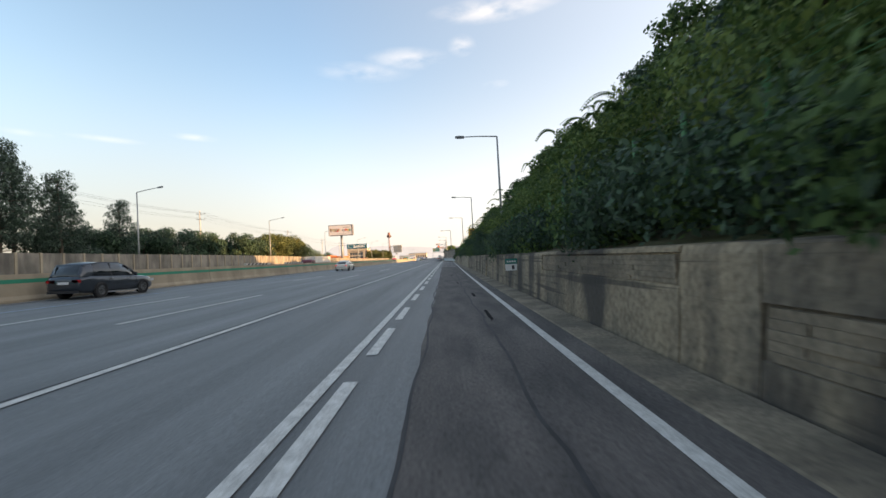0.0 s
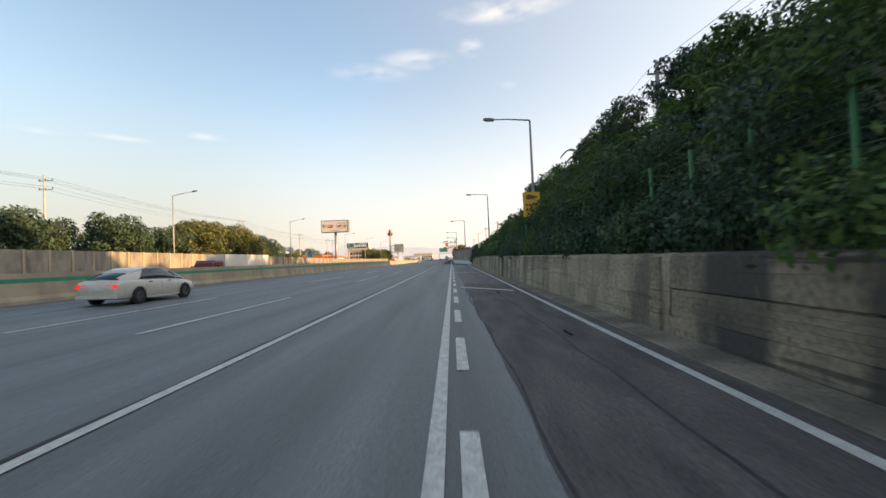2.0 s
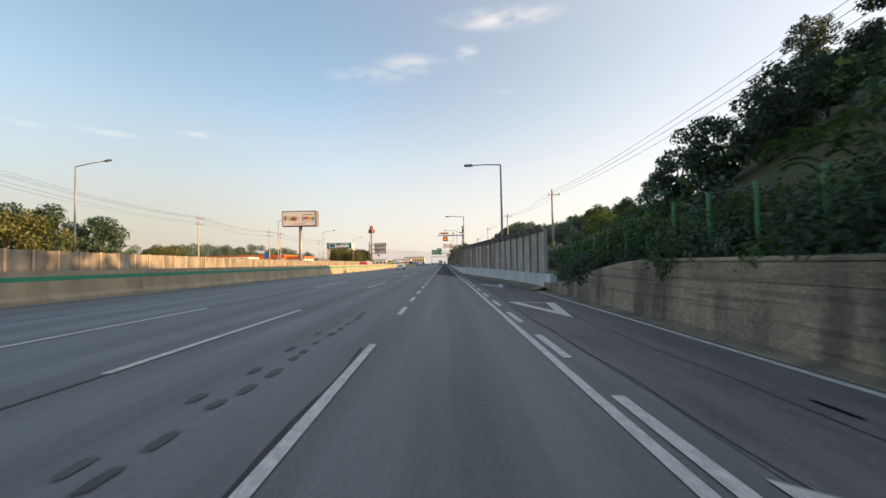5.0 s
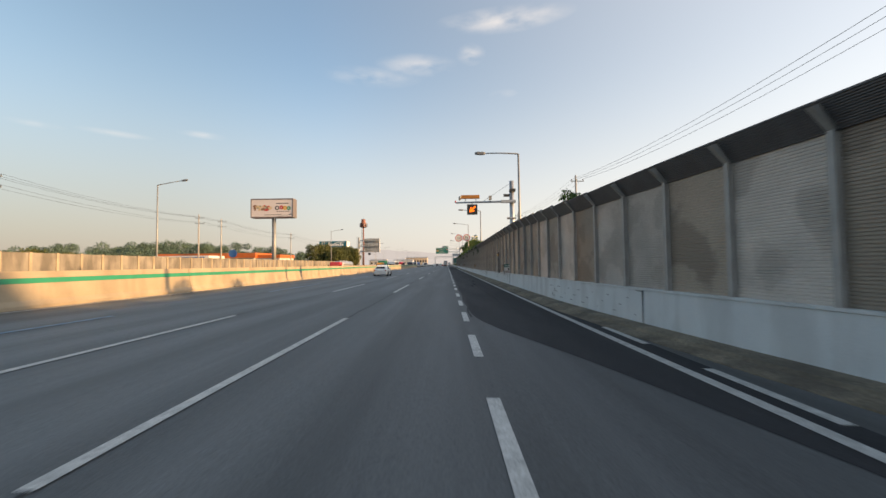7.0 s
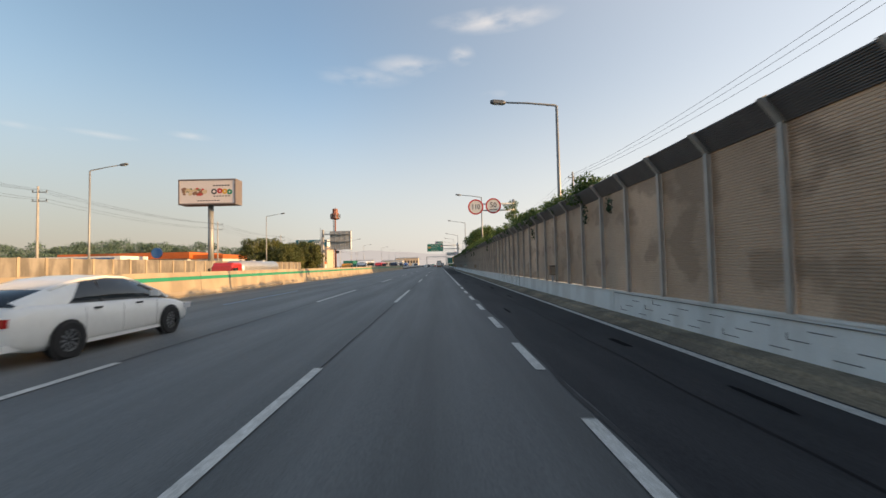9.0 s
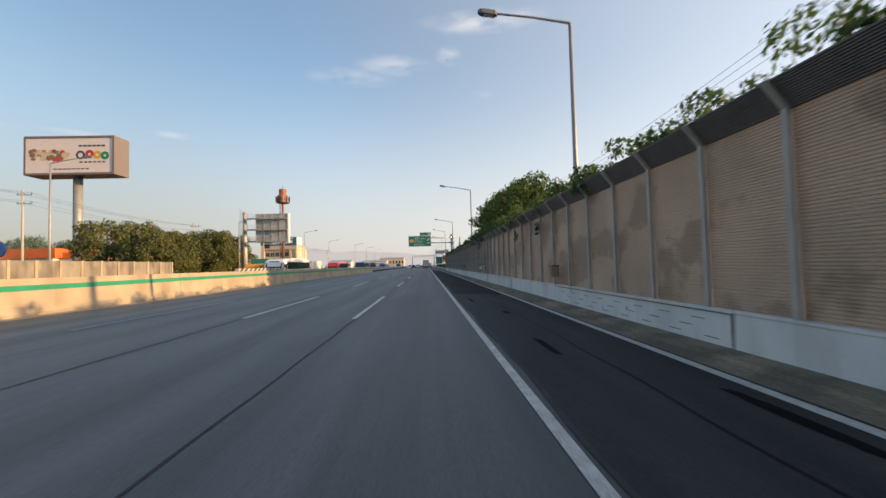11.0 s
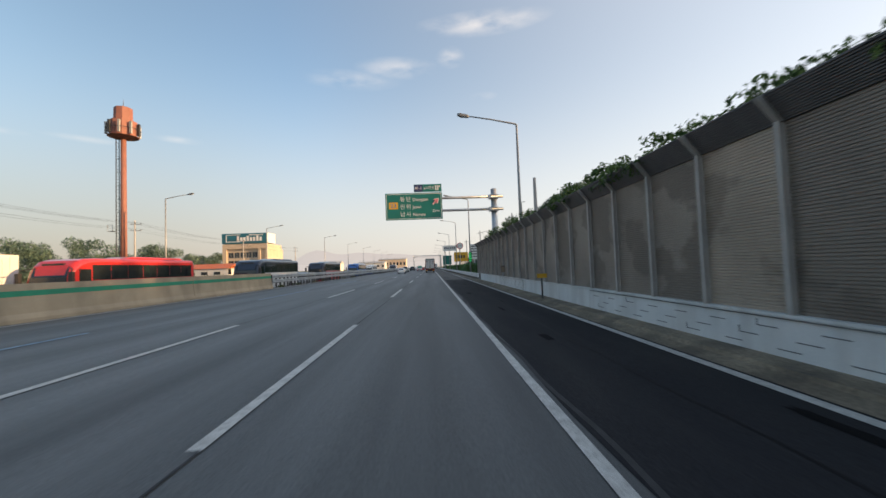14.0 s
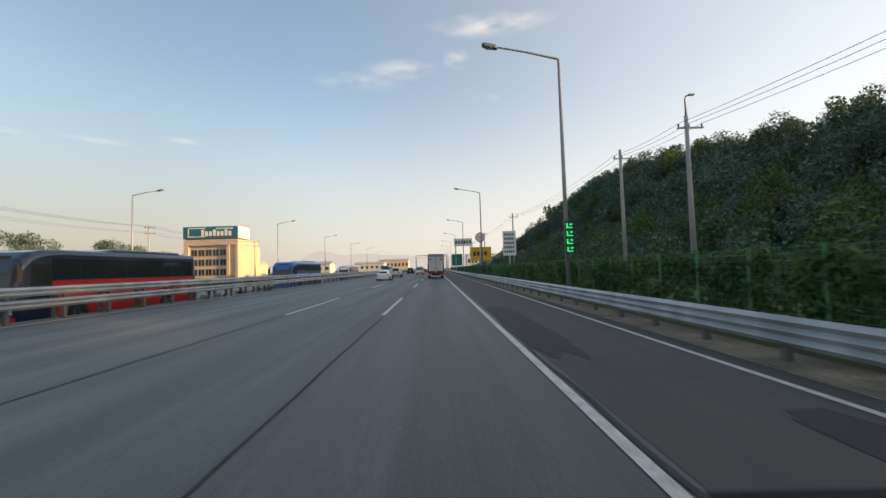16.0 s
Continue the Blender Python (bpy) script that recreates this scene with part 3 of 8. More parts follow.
SCUFF = shader("tar_scuff", (0.008, 0.008, 0.009), rough=0.85, spec=0.08, vary=0.3, scale=3, grain=60, bump=0.3)
rngs = random.Random(77)
for k in range(34):
    y, x = 176 + 5.4 * k + rngs.uniform(-2, 2), rngs.uniform(-1.1, 0.9)
    w, ln = rngs.uniform(0.04, 0.13), rngs.uniform(0.7, 2.2)
    patch(x - w, x + w, y, y + ln, 300 + k, SCUFF, "thin dark tar scuff on the black shoulder")
for k in range(16):
    y, x = -2 + 7.2 * k + rngs.uniform(-2, 2), rngs.uniform(2.8, 4.3)
    patch(x - 0.05, x + 0.05, y, y + rngs.uniform(0.6, 1.8), 400 + k, SCUFF, "thin dark crack filled with tar on old asphalt")
# gutter and kerb on the right
v, f = sweep_y([(0.12, 0.0), (0.16, 0.03), (0.75, 0.05), (0.8, -0.3)], frange(Y0, 128, 4), lambda y: (4.95 + 0.25 * smooth(20, 110, y), -0.11))
tagged(link("gutter", v, f, GUTTER), "stained concrete gutter at the foot of the retaining wall", "gutter", kind="structure")
v, f = sweep_y([(-0.36, -0.06), (-0.34, 0.02), (0.02, 0.06), (0.08, 0.12), (0.62, 0.14), (0.66, -0.3)], frange(126, 356, 4), lambda y: (1.82 + 3.5 * (1 - smooth(127, 166, y)), -0.045))
tagged(link("kerb", v, f, GUTTER), "brown weathered concrete kerb below the sound wall", "kerb", kind="structure")
v, f = sweep_y([(0.0, -0.06), (0.05, 0.03), (0.6, 0.05), (1.2, 0.02), (2.0, -0.4)], frange(356, 1500, 30), lambda y: (1.8, -0.045))
tagged(link("kerb", v, f, GUTTER), "concrete verge strip below the guard rail", "kerb", kind="structure")

# ---- retaining wall ----
def wall_top(y):
    return 1.35 + 0.32 * smooth(20, 110, y) - 1.3 * smooth(114, 127, y)


rw = thing("retaining_wall", "weathered stained concrete retaining wall below the wooded bank", "retaining wall", kind="structure")
# sunk bands of thin stone courses, set low or high in the plain wall
BANDS = [(-58, -50, 0), (-45, -37, 1), (-32, -24, 0), (-20, -12, 1), (-7.5, 2.0, 0), (3.3, 10.4, 1), (18.3, 26.3, 0), (30.4, 38.4, 1), (40.2, 47.8, 0), (55.4, 63.2, 1), (64.8, 72.6, 0), (81.0, 89.0, 1), (91.0, 99.0, 0), (105.0, 113.5, 1)]


def face_x(y, z):
    """Front of the wall, leaning back a little, with a rough cast surface."""
    return 5.79 + 0.07 * z + 0.022 * noise.noise((y * 0.7, z * 1.4, 3.0)) + 0.008 * noise.noise((y * 2.9, z * 5.0, 7.0))


def band_z(y, high):
    t = wall_top(y)
    return (t - 0.5, t - 0.09) if high else (0.27, 0.78)


def wall_piece(ya, yb, band=None):
    V, F = [], []
    yy = frange(ya, yb, 0.45)
    for y in yy:
        t = wall_top(y)
        if band is None:
            zs = [(z, 0.0) for z in (0.0, 0.16 * t, 0.33 * t, 0.5 * t, 0.58 * t, 0.66 * t, 0.83 * t, 0.92 * t)]
        else:
            lo, hi = band_z(y, band)
            zs = [(0.0, 0.0), (lo * 0.5, 0.0), (lo - 0.015, 0.0), (lo, 0.03), (hi, 0.055), (hi + 0.012, 0.0), ((hi + t) / 2, 0.0), (t - 0.03, 0.0)]
        pr = [(5.75, -0.3)] + [(face_x(y, z) + d, z) for z, d in zs] + [(face_x(y, t) + 0.03, t + 0.025 * noise.noise((y * 1.3, 0, 1))), (6.35, t + 0.02), (6.35, -0.3)]
        V += [(x, y, z) for x, z in pr]
    n_p = 12
    for q in range(len(yy) - 1):
        for k in range(n_p - 1):
            a = q * n_p + k
            F.append((a, a + 1, a + 1 + n_p, a + n_p))
    F += [tuple(range(n_p))[::-1], tuple(range((len(yy) - 1) * n_p, len(yy) * n_p))]
    return part("panel", (V, F), CONC_OLD if ya < 42 else CONC_WALL, rw)


edge = Y0
for a, b, high in BANDS + [(127.0, 127.0, 0)]:
    # plain stretches in bays with open joints
    cuts = frange(edge, a - 0.02, 5.5)
    for p0, p1 in zip(cuts, cuts[1:]):
        wall_piece(p0, p1 - 0.02)
    if b > a:
        wall_piece(a, b - 0.02, high)
    edge = b
    if 0 < a < 110 and not high:
        V = [(5.68, b + 0.2, -0.3), (6.2, b + 0.2, -0.3), (6.2, b + 0.75, -0.3), (5.68, b + 0.75, -0.3), (5.84, b + 0.33, wall_top(b) - 0.05), (6.2, b + 0.33, wall_top(b) - 0.05), (6.2, b + 0.62, wall_top(b) - 0.05), (5.84, b + 0.62, wall_top(b) - 0.05)]
        part("buttress", (V, list(CUBE_F)), CONC_OLD if a < 42 else CONC_WALL, rw)

# ---- sound wall ----
def wall_x(y):
    return 2.42 + 3.5 * (1 - smooth(126, 166, y))


sw = thing("sound_wall", "tall sound wall of tan ribbed panels between grey steel posts", "sound wall", kind="structure")
base_v, base_f = [], []
SW0, SW1 = 125.7, 354.2


def bar_top(y):
    """Top of the concrete base."""
    return 0.78 + 0.22 * smooth(126, 150, y) * (1 - smooth(160, 215, y)) + 0.1 * (1 - smooth(126, 150, y))


JOINT_D = shader("joint_shadow_grey", (0.17, 0.18, 0.19), rough=0.9, vary=0.3, scale=4)
# low concrete base, in plain and block-patterned bays
edges = [SW0, 140, 152, 158, 166.7, 177.9, 186.9, 196, 206.5, 222, 231, 246, 256, 264.8, 275, 283.7, 294, 302.5, 312, 321.6, 331.7, 340.2, 347, SW1]
for i in range(len(edges) - 1):
    a, b = edges[i], edges[i + 1]
    pattern = a in (158, 177.9, 196, 222, 246, 264.8, 275, 294, 312, 331.7)
    yy = frange(a, b - 0.03, 3.0)
    V, F = [], []
    for y in yy:
        t = bar_top(y)
        prof = [(-0.06, -0.3), (-0.03, t - 0.06), (-0.055, t - 0.05), (-0.055, t), (0.32, t), (0.34, -0.3)]
        V += [(wall_x(y) + x, y, z) for x, z in prof]
    for q in range(len(yy) - 1):
        for k in range(6):
            p0, p1 = q * 6 + k, q * 6 + (k + 1) % 6
            F.append((p0, p1, p1 + 6, p0 + 6))
    F += [tuple(range(6))[::-1], tuple(range(len(yy) * 6 - 6, len(yy) * 6))]
    ob = part("base_block" if pattern else "base_plain", (V, F), CONC_PALE, sw)
    if pattern:
        # short staggered grooves of the cast stone pattern, under a thin rail
        m = []
        for row, zc in enumerate((0.2, 0.36, 0.53)):
            yk = a + 0.35 + 0.6 * (row % 2) + 0.2 * row
            while yk < b - 0.8:
                zz = zc * bar_top(yk) / 0.78
                xx = wall_x(yk) - 0.066 + 0.03 * (zz + 0.3) / 1.04
                # groove shade put into dark bars just proud of the face
                m.append(box(xx, xx + 0.05, yk, yk + 0.42, zz, zz + 0.018))
                if (row + int(yk)) % 5 == 0:
                    m.append(box(xx, xx + 0.05, yk + 0.402, yk + 0.42, zz + 0.018, zz + 0.12))
                yk += 1.15
        part("groove_course", merge(m), JOINT_D, ob, "dark bars for the shaded staggered grooves of the stone pattern")
        t0, t1 = bar_top(a), bar_top(b)
        part("cap_joint", merge([box(wall_x(a) - 0.058, wall_x(a) - 0.04, a + 0.1, b - 0.1, min(t0, t1) - 0.085, min(t0, t1) - 0.068), box(wall_x(a) - 0.062, wall_x(a) - 0.03, a + 0.02, a + 0.045, 0.1, t0 - 0.06)]), JOINT_D, ob)
STEP = 1.873
BAY_AT = [120, 160, 170, 180, 199, 240, 278, 295, 313, 323, 332, 360]
BAY_BY = [0.3, 0.35, 0.35, 0.25, -0.05, 0.0, 0.32, 0.1, -0.4, -0.1, 0.0, 0.0]
post_ys = [278.43 + STEP * k for k in range(-81, 42)]
post_ys = [y + float(np.interp(y, BAY_AT, BAY_BY)) for y in post_ys]
# post: H-section with a bent head that leans over the road
def h_post():
    parts = [box(-0.11, -0.095, -0.055, 0.055, 0.7, 4.0), box(0.08, 0.095, -0.055, 0.055, 0.7, 4.0), box(-0.095, 0.08, -0.006, 0.006, 0.7, 4.0)]
    hx, hz = -0.33, 0.42
    v1 = [(-0.11, -0.05, 4.0), (0.09, -0.05, 4.0), (0.09, 0.05, 4.0), (-0.11, 0.05, 4.0), (-0.11 + hx, -0.05, 4.0 + hz), (0.02 + hx, -0.05, 4.06 + hz), (0.02 + hx, 0.05, 4.06 + hz), (-0.11 + hx, 0.05, 4.0 + hz)]
    parts.append((v1, list(CUBE_F)))
    return merge(parts)


def ribbed_panel(width=1.8, z0=0.8, z1=4.08, pitch=0.055):
    V, F = [], []
    n = int((z1 - z0) / pitch)
    for k in range(n):
        z = z0 + k * pitch
        for dz, dx in ((0, 0.0), (0.2, -0.014), (0.75, -0.014), (0.95, 0.0)):
            V += [(dx, -width / 2, z + dz * pitch), (dx, width / 2, z + dz * pitch)]
    rows = len(V) // 2
    for r in range(rows - 1):
        F.append((2 * r, 2 * r + 1, 2 * r + 3, 2 * r + 2))
    return V, F


def louvre_head(width=1.868):
    parts = []
    for k in range(13):
        u = (k + 0.3) / 13
        x, z = -0.02 - 0.33 * u, 4.0 + 0.43 * u
        parts.append(box(x - 0.03, x + 0.03, -width / 2, width / 2, z - 0.012, z + 0.02))
    return merge(parts)


me_post = me_head = None
panel_mesh = {}
for i, y in enumerate(post_ys):
    slope = math.atan2(wall_x(y + 1) - wall_x(y - 1), 2.0)
    drop = 0.45 * (1 - smooth(158, 174, y)) + 0.18 * smooth(215, 300, y)
    bay = (post_ys[i + 1] if i + 1 < len(post_ys) else y + STEP) - y
    m2 = pose(wall_x(y + bay / 2) + 0.02 + min(0.06, drop), y + bay / 2, -drop, 0, 0, -math.degrees(math.atan2(wall_x(y + bay) - wall_x(y), bay))) @ Matrix.Diagonal((1, bay / STEP, 1, 1))
    for kind in ("post", "panel", "head"):
        if kind != "post" and i == len(post_ys) - 1:
            continue
        if kind == "post":
            if me_post is None:
                ob = part("post", h_post(), POST_M, sw); me_post = ob.data
            else:
                ob = new("post", me_post); ob.parent = sw
            foot = bar_top(y)
            tall = (4.0 - drop - foot) / 3.3
            ob.matrix_local = pose(wall_x(y) + min(0.06, drop), y, foot - 0.7 * tall, 0, 0, -math.degrees(slope)) @ Matrix.Diagonal((1, 1, tall, 1))
        elif kind == "panel":
            tone = "grey" if y < 141 or (y < 168 and i % 5 in (1, 2, 4)) else "dark" if y > 318 or (y > 292 and i % 3 != 1) else "tan"
            if tone not in panel_mesh:
                ob = part("panel", ribbed_panel(), {"grey": PANEL_G, "dark": PANEL_D, "tan": PANEL_M}[tone], sw)
                panel_mesh[tone] = ob.data
            else:
                ob = new("panel", panel_mesh[tone]); ob.parent = sw
            ob.matrix_local = m2
        else:
            if me_head is None:
                ob = part("louvre", louvre_head(), LOUVRE_M, sw); me_head = ob.data
            else:
                ob = new("louvre", me_head); ob.parent = sw
            ob.matrix_local = m2

# ---- median barrier ----
mb = thing("median_barrier", "concrete median barrier with a painted green stripe", "barrier", kind="structure")
prof = [(-0.3, -0.2), (-0.3, 0.1), (-0.2, 0.28), (-0.1, 1.3), (0.1, 1.3), (0.2, 0.28), (0.3, 0.1), (0.3, -0.2)]
seg = frange(Y0, 343, 11.6)
for i in range(len(seg) - 1):
    V, F = sweep_y(prof, [seg[i], seg[i + 1] - 0.03], lambda y: (-17.2, 0.36), close=True)
    ob = part("barrier_segment", (V, F), CONC_BARR, mb)
    x_at = lambda z: -17.2 + 0.2 - 0.1 * (z - 0.28) / 1.02 + 0.004
    zs = (0.87, 1.06)
    V = [(x_at(zs[0]), seg[i], zs[0] + 0.36), (x_at(zs[0]), seg[i + 1] - 0.03, zs[0] + 0.36), (x_at(zs[1]), seg[i + 1] - 0.03, zs[1] + 0.36), (x_at(zs[1]), seg[i], zs[1] + 0.36)]
    part("stripe", (V, [(0, 1, 2, 3)]), GREEN_P, ob, "painted green stripe")

# hazard-striped steel gate strips along the barrier top
HAZ_W = shader("hazard_white", (0.55, 0.53, 0.48), rough=0.5, vary=0.2, scale=3)
for y0, y1 in ((38.5, 44.0), (48.5, 54.5), (269.5, 280.0)):
    gate = thing("barrier_gate", "black and white hazard-striped steel strip on the median barrier", "barrier gate", kind="structure")
    part("strip", box(-17.33, -17.05, y0, y1, 1.64, 1.86), HAZ_W, gate)
    y = y0 + 0.1
    while y + 0.75 < y1:
        part("bar", ([(-17.045, y, 1.65), (-17.045, y + 0.4, 1.65), (-17.045, y + 0.75, 1.85), (-17.045, y + 0.35, 1.85)], [(0, 1, 2, 3)]), DARK, gate)
        y += 0.8

# guard rail: two corrugated rails on posts in the median
def w_beam(h=0.31, d=0.08, waves=2):
    pts, n = [], waves * 4 + 1
    for k in range(n):
        u = k / (n - 1)
        pts.append((d * (0.5 - 0.5 * math.cos(u * waves * 2 * math.pi)), u * h))
    return pts


def guard_rail(name, x, y0, y1, levels, side, label, spacing=2.0, post_top=0.8, waves=2, h=0.31, zoff=0.0):
    g = thing(name, label, "guard rail", kind="structure")
    seg = frange(y0, y1, 12.0)
    for zb in levels:
        for i in range(len(seg) - 1):
            pf = [(x + side * px, zb + pz) for px, pz in w_beam(h, 0.08, waves)]
            back = [(px - side * 0.012, pz) for px, pz in pf[::-1]]
            V, F = sweep_y(pf + back, [seg[i], seg[i + 1]], close=True)
            part("rail", (V, F), RAIL_M, g, smooth=False)
    me = None
    for y in frange(y0, min(y1, y0 + 300), spacing):
        if me is None:
            ob = part("post", box(-0.06, 0.06, -0.06, 0.06, -0.5, post_top), RAIL_POST, g); me = ob.data
        else:
            ob = new("post", me); ob.parent = g
        ob.location = (x - side * 0.075, y, zoff)
    return g


guard_rail("guard_rail", -17.0, 343, 900, (1.2, 0.78), 1, "two-level galvanised median guard rail on steel posts", 2.0, 1.15, zoff=0.36)
guard_rail("guard_rail", -17.5, 343, 900, (1.2, 0.78), -1, "two-level galvanised median guard rail facing oncoming lanes", 2.0, 1.15, zoff=0.36)
guard_rail("guard_rail", 2.25, 352.7, 900, (0.26,), -1, "galvanised three-wave guard rail along the hard shoulder", 2.0, 0.75, 3, 0.5)

# ---- far wall beyond the oncoming lanes ----
def far_x(y):
    return -39.6


def far_top(y):
    return 4.1 - 0.95 * smooth(75, 210, y)


CONC_FAR = shader("concrete_boundary", (0.3, 0.27, 0.225), rough=0.9, vary=0.45, scale=0.5, grain=30, bump=0.3, stain=0.5)
fw = thing("boundary_wall", "long pale concrete panel wall beside the oncoming carriageway", "wall", kind="structure")
yy = frange(Y0, 298, 2.5)
for i in range(len(yy) - 1):
    a, b = yy[i], yy[i + 1] - 0.02
    V, F = [], []
    for y in (a, b):
        xx, t = far_x(y), far_top(y)
        V += [(xx - 0.12, y, -2.2), (xx + 0.12, y, -2.2), (xx + 0.12, y, t), (xx - 0.12, y, t)]
    F = [(0, 1, 2, 3), (7, 6, 5, 4), (1, 5, 6, 2), (2, 6, 7, 3), (3, 7, 4, 0)]
    part("panel", (V, F), CONC_FAR, fw)
    xx, t = far_x(b), far_top(b)
    part("post", box(xx - 0.16, xx + 0.2, b - 0.13, b + 0.13, -2.2, t + 0.05), CONC_BARR, fw)

# ---- street lamps ----
def street_lamp(x, y, base, knee, arm, rise, side, label):
    """A tapered pole with one arm; side is -1 where the arm reaches left."""
    lamp = thing("street_lamp", label, "street lamp", pose(x, y, base), group="motorway lamps")
    h = knee - base
    part("pole", tube([(0, 0, 0), (0, 0, h * 0.5), (0, 0, h)], [0.13, 0.105, 0.075], 12), POLE_M, lamp, smooth=True)
    part("base_plate", box(-0.22, 0.22, -0.22, 0.22, -0.02, 0.05), POLE_M, lamp)
    tip = Vector((side * arm, 0, h + rise))
    part("arm", tube([(0, 0, h - 0.1), (side * 0.06, 0, h + 0.02), (side * arm * 0.5, 0, h + rise * 0.5 + 0.05), tip], [0.07, 0.065, 0.05, 0.045], 10), POLE_M, lamp, smooth=True)
    sl = rise / arm
    L = 0.85
    head = []
    for u, w, t in ((0, 0.08, 0.06), (0.15, 0.15, 0.1), (0.8, 0.16, 0.1), (1.0, 0.1, 0.06)):
        xx = tip.x + side * (u - 0.35) * L
        zz = tip.z + (u - 0.35) * L * sl
        head.append([(xx, -w, zz - t), (xx, w, zz - t), (xx, w * 0.8, zz + t), (xx, -w * 0.8, zz + t)])
    V = [p for q in head for p in q]
    F = [(i * 4 + k, i * 4 + (k + 1) % 4, i * 4 + 4 + (k + 1) % 4, i * 4 + 4 + k) for i in range(3) for k in range(4)] + [(3, 2, 1, 0), (12, 13, 14, 15)]
    hd = part("lamp_head", (V, F), LAMP_HEAD, lamp)
    xx = tip.x + side * 0.1
    part("lens", box(xx - 0.22, xx + 0.22, -0.1, 0.1, tip.z - 0.115, tip.z - 0.095), LENS, hd)
    return lamp


for x, y, knee, arm, rise in ((8.3, 35.1, 12.25, 3.3, 0.12), (8.2, 71.1, 12.0, 3.05, 0.2), (7.93, 105.6, 11.7, 2.9, 0.15), (5.15, 139.7, 10.8, 2.9, 0.0), (3.6, 180.0, 10.6, 3.0, 0.1),
                              (3.45, 215.5, 10.6, 3.2, 0.25), (3.5, 256.0, 12.2, 3.5, 0.45), (3.49, 295.9, 12.28, 3.85, 0.63), (3.52, 336.6, 12.0, 3.8, 0.73), (3.53, 375.2, 12.85, 3.6, 0.77), (4.0, 418.0, 13.6, 3.6, 0.7),
                              (4.0, 459, 13.5, 3.6, 0.7), (4.0, 500, 13.5, 3.6, 0.7), (4.0, 541, 13.5, 3.6, 0.7), (4.0, 582, 13.5, 3.6, 0.7), (4.0, 623, 13.5, 3.6, 0.7), (4.0, 664, 13.5, 3.6, 0.7)):
    street_lamp(x, y, max(-0.2, terrain(x, y) - 0.1), knee, arm, rise, -1, "tall grey steel street lamp beside the hard shoulder")
for x, y, knee in ((-43.9, 59.4, 13.9), (-43.1, 103.8, 13.55), (-41.3, 146.5, 13.2), (-41, 200.5, 12.8), (-40.8, 236.4, 12.7), (-41, 281, 13.1), (-41, 322, 11.5), (-41.2, 366.4, 12.9), (-43.5, 407.8, 12.6), (-39.6, 447.0, 13.0), (-40, 488, 13), (-40, 529, 13), (-40, 570, 13), (-40, 611, 13), (-40, 652, 13)):
    street_lamp(x, y, terrain(x, y) - 0.1, knee, 3.5, 0.6, 1, "tall grey steel street lamp beside the oncoming carriageway")

# ---- signs, gantries, masts ----
SIGN_GREEN = shader("sign_green", (0.008, 0.17, 0.14), rough=0.4, vary=0.1, scale=1, bump=0)
SIGN_NAVY = shader("sign_navy", (0.03, 0.04, 0.12), rough=0.4, vary=0.1, scale=1, bump=0)
SIGN_WHITE = shader("sign_white", (0.78, 0.78, 0.76), rough=0.4, vary=0.08, scale=2, bump=0)
SIGN_YELLOW = shader("sign_yellow", (0.75, 0.42, 0.03), rough=0.45, vary=0.12, scale=2, bump=0)
SIGN_RED = shader("sign_red", (0.55, 0.03, 0.03), rough=0.45, vary=0.1, scale=2, bump=0)
SIGN_PINK = shader("sign_pink", (0.75, 0.22, 0.25), rough=0.45, vary=0.1, scale=2, bump=0)
INK = shader("sign_black", (0.03, 0.03, 0.035), rough=0.5, vary=0.1, bump=0)
SIGN_BLUE = shader("sign_blue", (0.05, 0.16, 0.4), rough=0.45, vary=0.1, bump=0)
RUST = shader("rust_red_paint", (0.29, 0.12, 0.09), rough=0.7, vary=0.35, scale=1.2, grain=25, bump=0.2, tint=(0.2, 0.09, 0.07))
ALU = shader("weathered_aluminium", (0.5, 0.5, 0.48), rough=0.55, metal=0.3, vary=0.3, scale=0.8, stain=0.2)
CONC_POLE = shader("concrete_pole", (0.4, 0.385, 0.36), rough=0.9, vary=0.2, scale=1)
WIRE = shader("cable_black", (0.03, 0.03, 0.03), rough=0.6, vary=0.1)
LED_OFF = shader("led_panel_dark", (0.03, 0.035, 0.035), rough=0.4, vary=0.1)
LED_AMBER = shader("led_amber", (0.8, 0.2, 0.01), rough=0.5, vary=0.05, bump=0, emit=(1.0, 0.13, 0.006, 0.75))
LED_GREEN = shader("led_green", (0.02, 0.6, 0.15), rough=0.5, vary=0.05, bump=0, emit=(0.02, 0.9, 0.25, 0.35))


def text_part(body, size, x, z, y, material, parent, name="lettering", align="LEFT", stretch=1.0):
    """Raised lettering that faces back along the road."""
    cu = bpy.data.curves.new(name, "FONT")
    cu.body, cu.size, cu.align_x, cu.align_y, cu.extrude, cu.resolution_u = body, size, align, "CENTER", 0.004, 2
    tmp = bpy.data.objects.new("tmp", cu)
    scene.collection.objects.link(tmp)
    bpy.context.view_layer.update()
    me = bpy.data.meshes.new_from_object(tmp.evaluated_get(bpy.context.evaluated_depsgraph_get()))
    bpy.data.objects.remove(tmp)
    me.materials.clear()
    me.materials.append(material)
    ob = new(name, me)
    ob.parent = parent
    ob.matrix_local = pose(x, y, z, 90, 0, 0) @ Matrix.Diagonal((stretch, 1, 1, 1))
    return ob


def plate(x0, x1, z0, z1, y=0.0, d=0.04):
    return box(x0, x1, y - d, y, z0, z1)


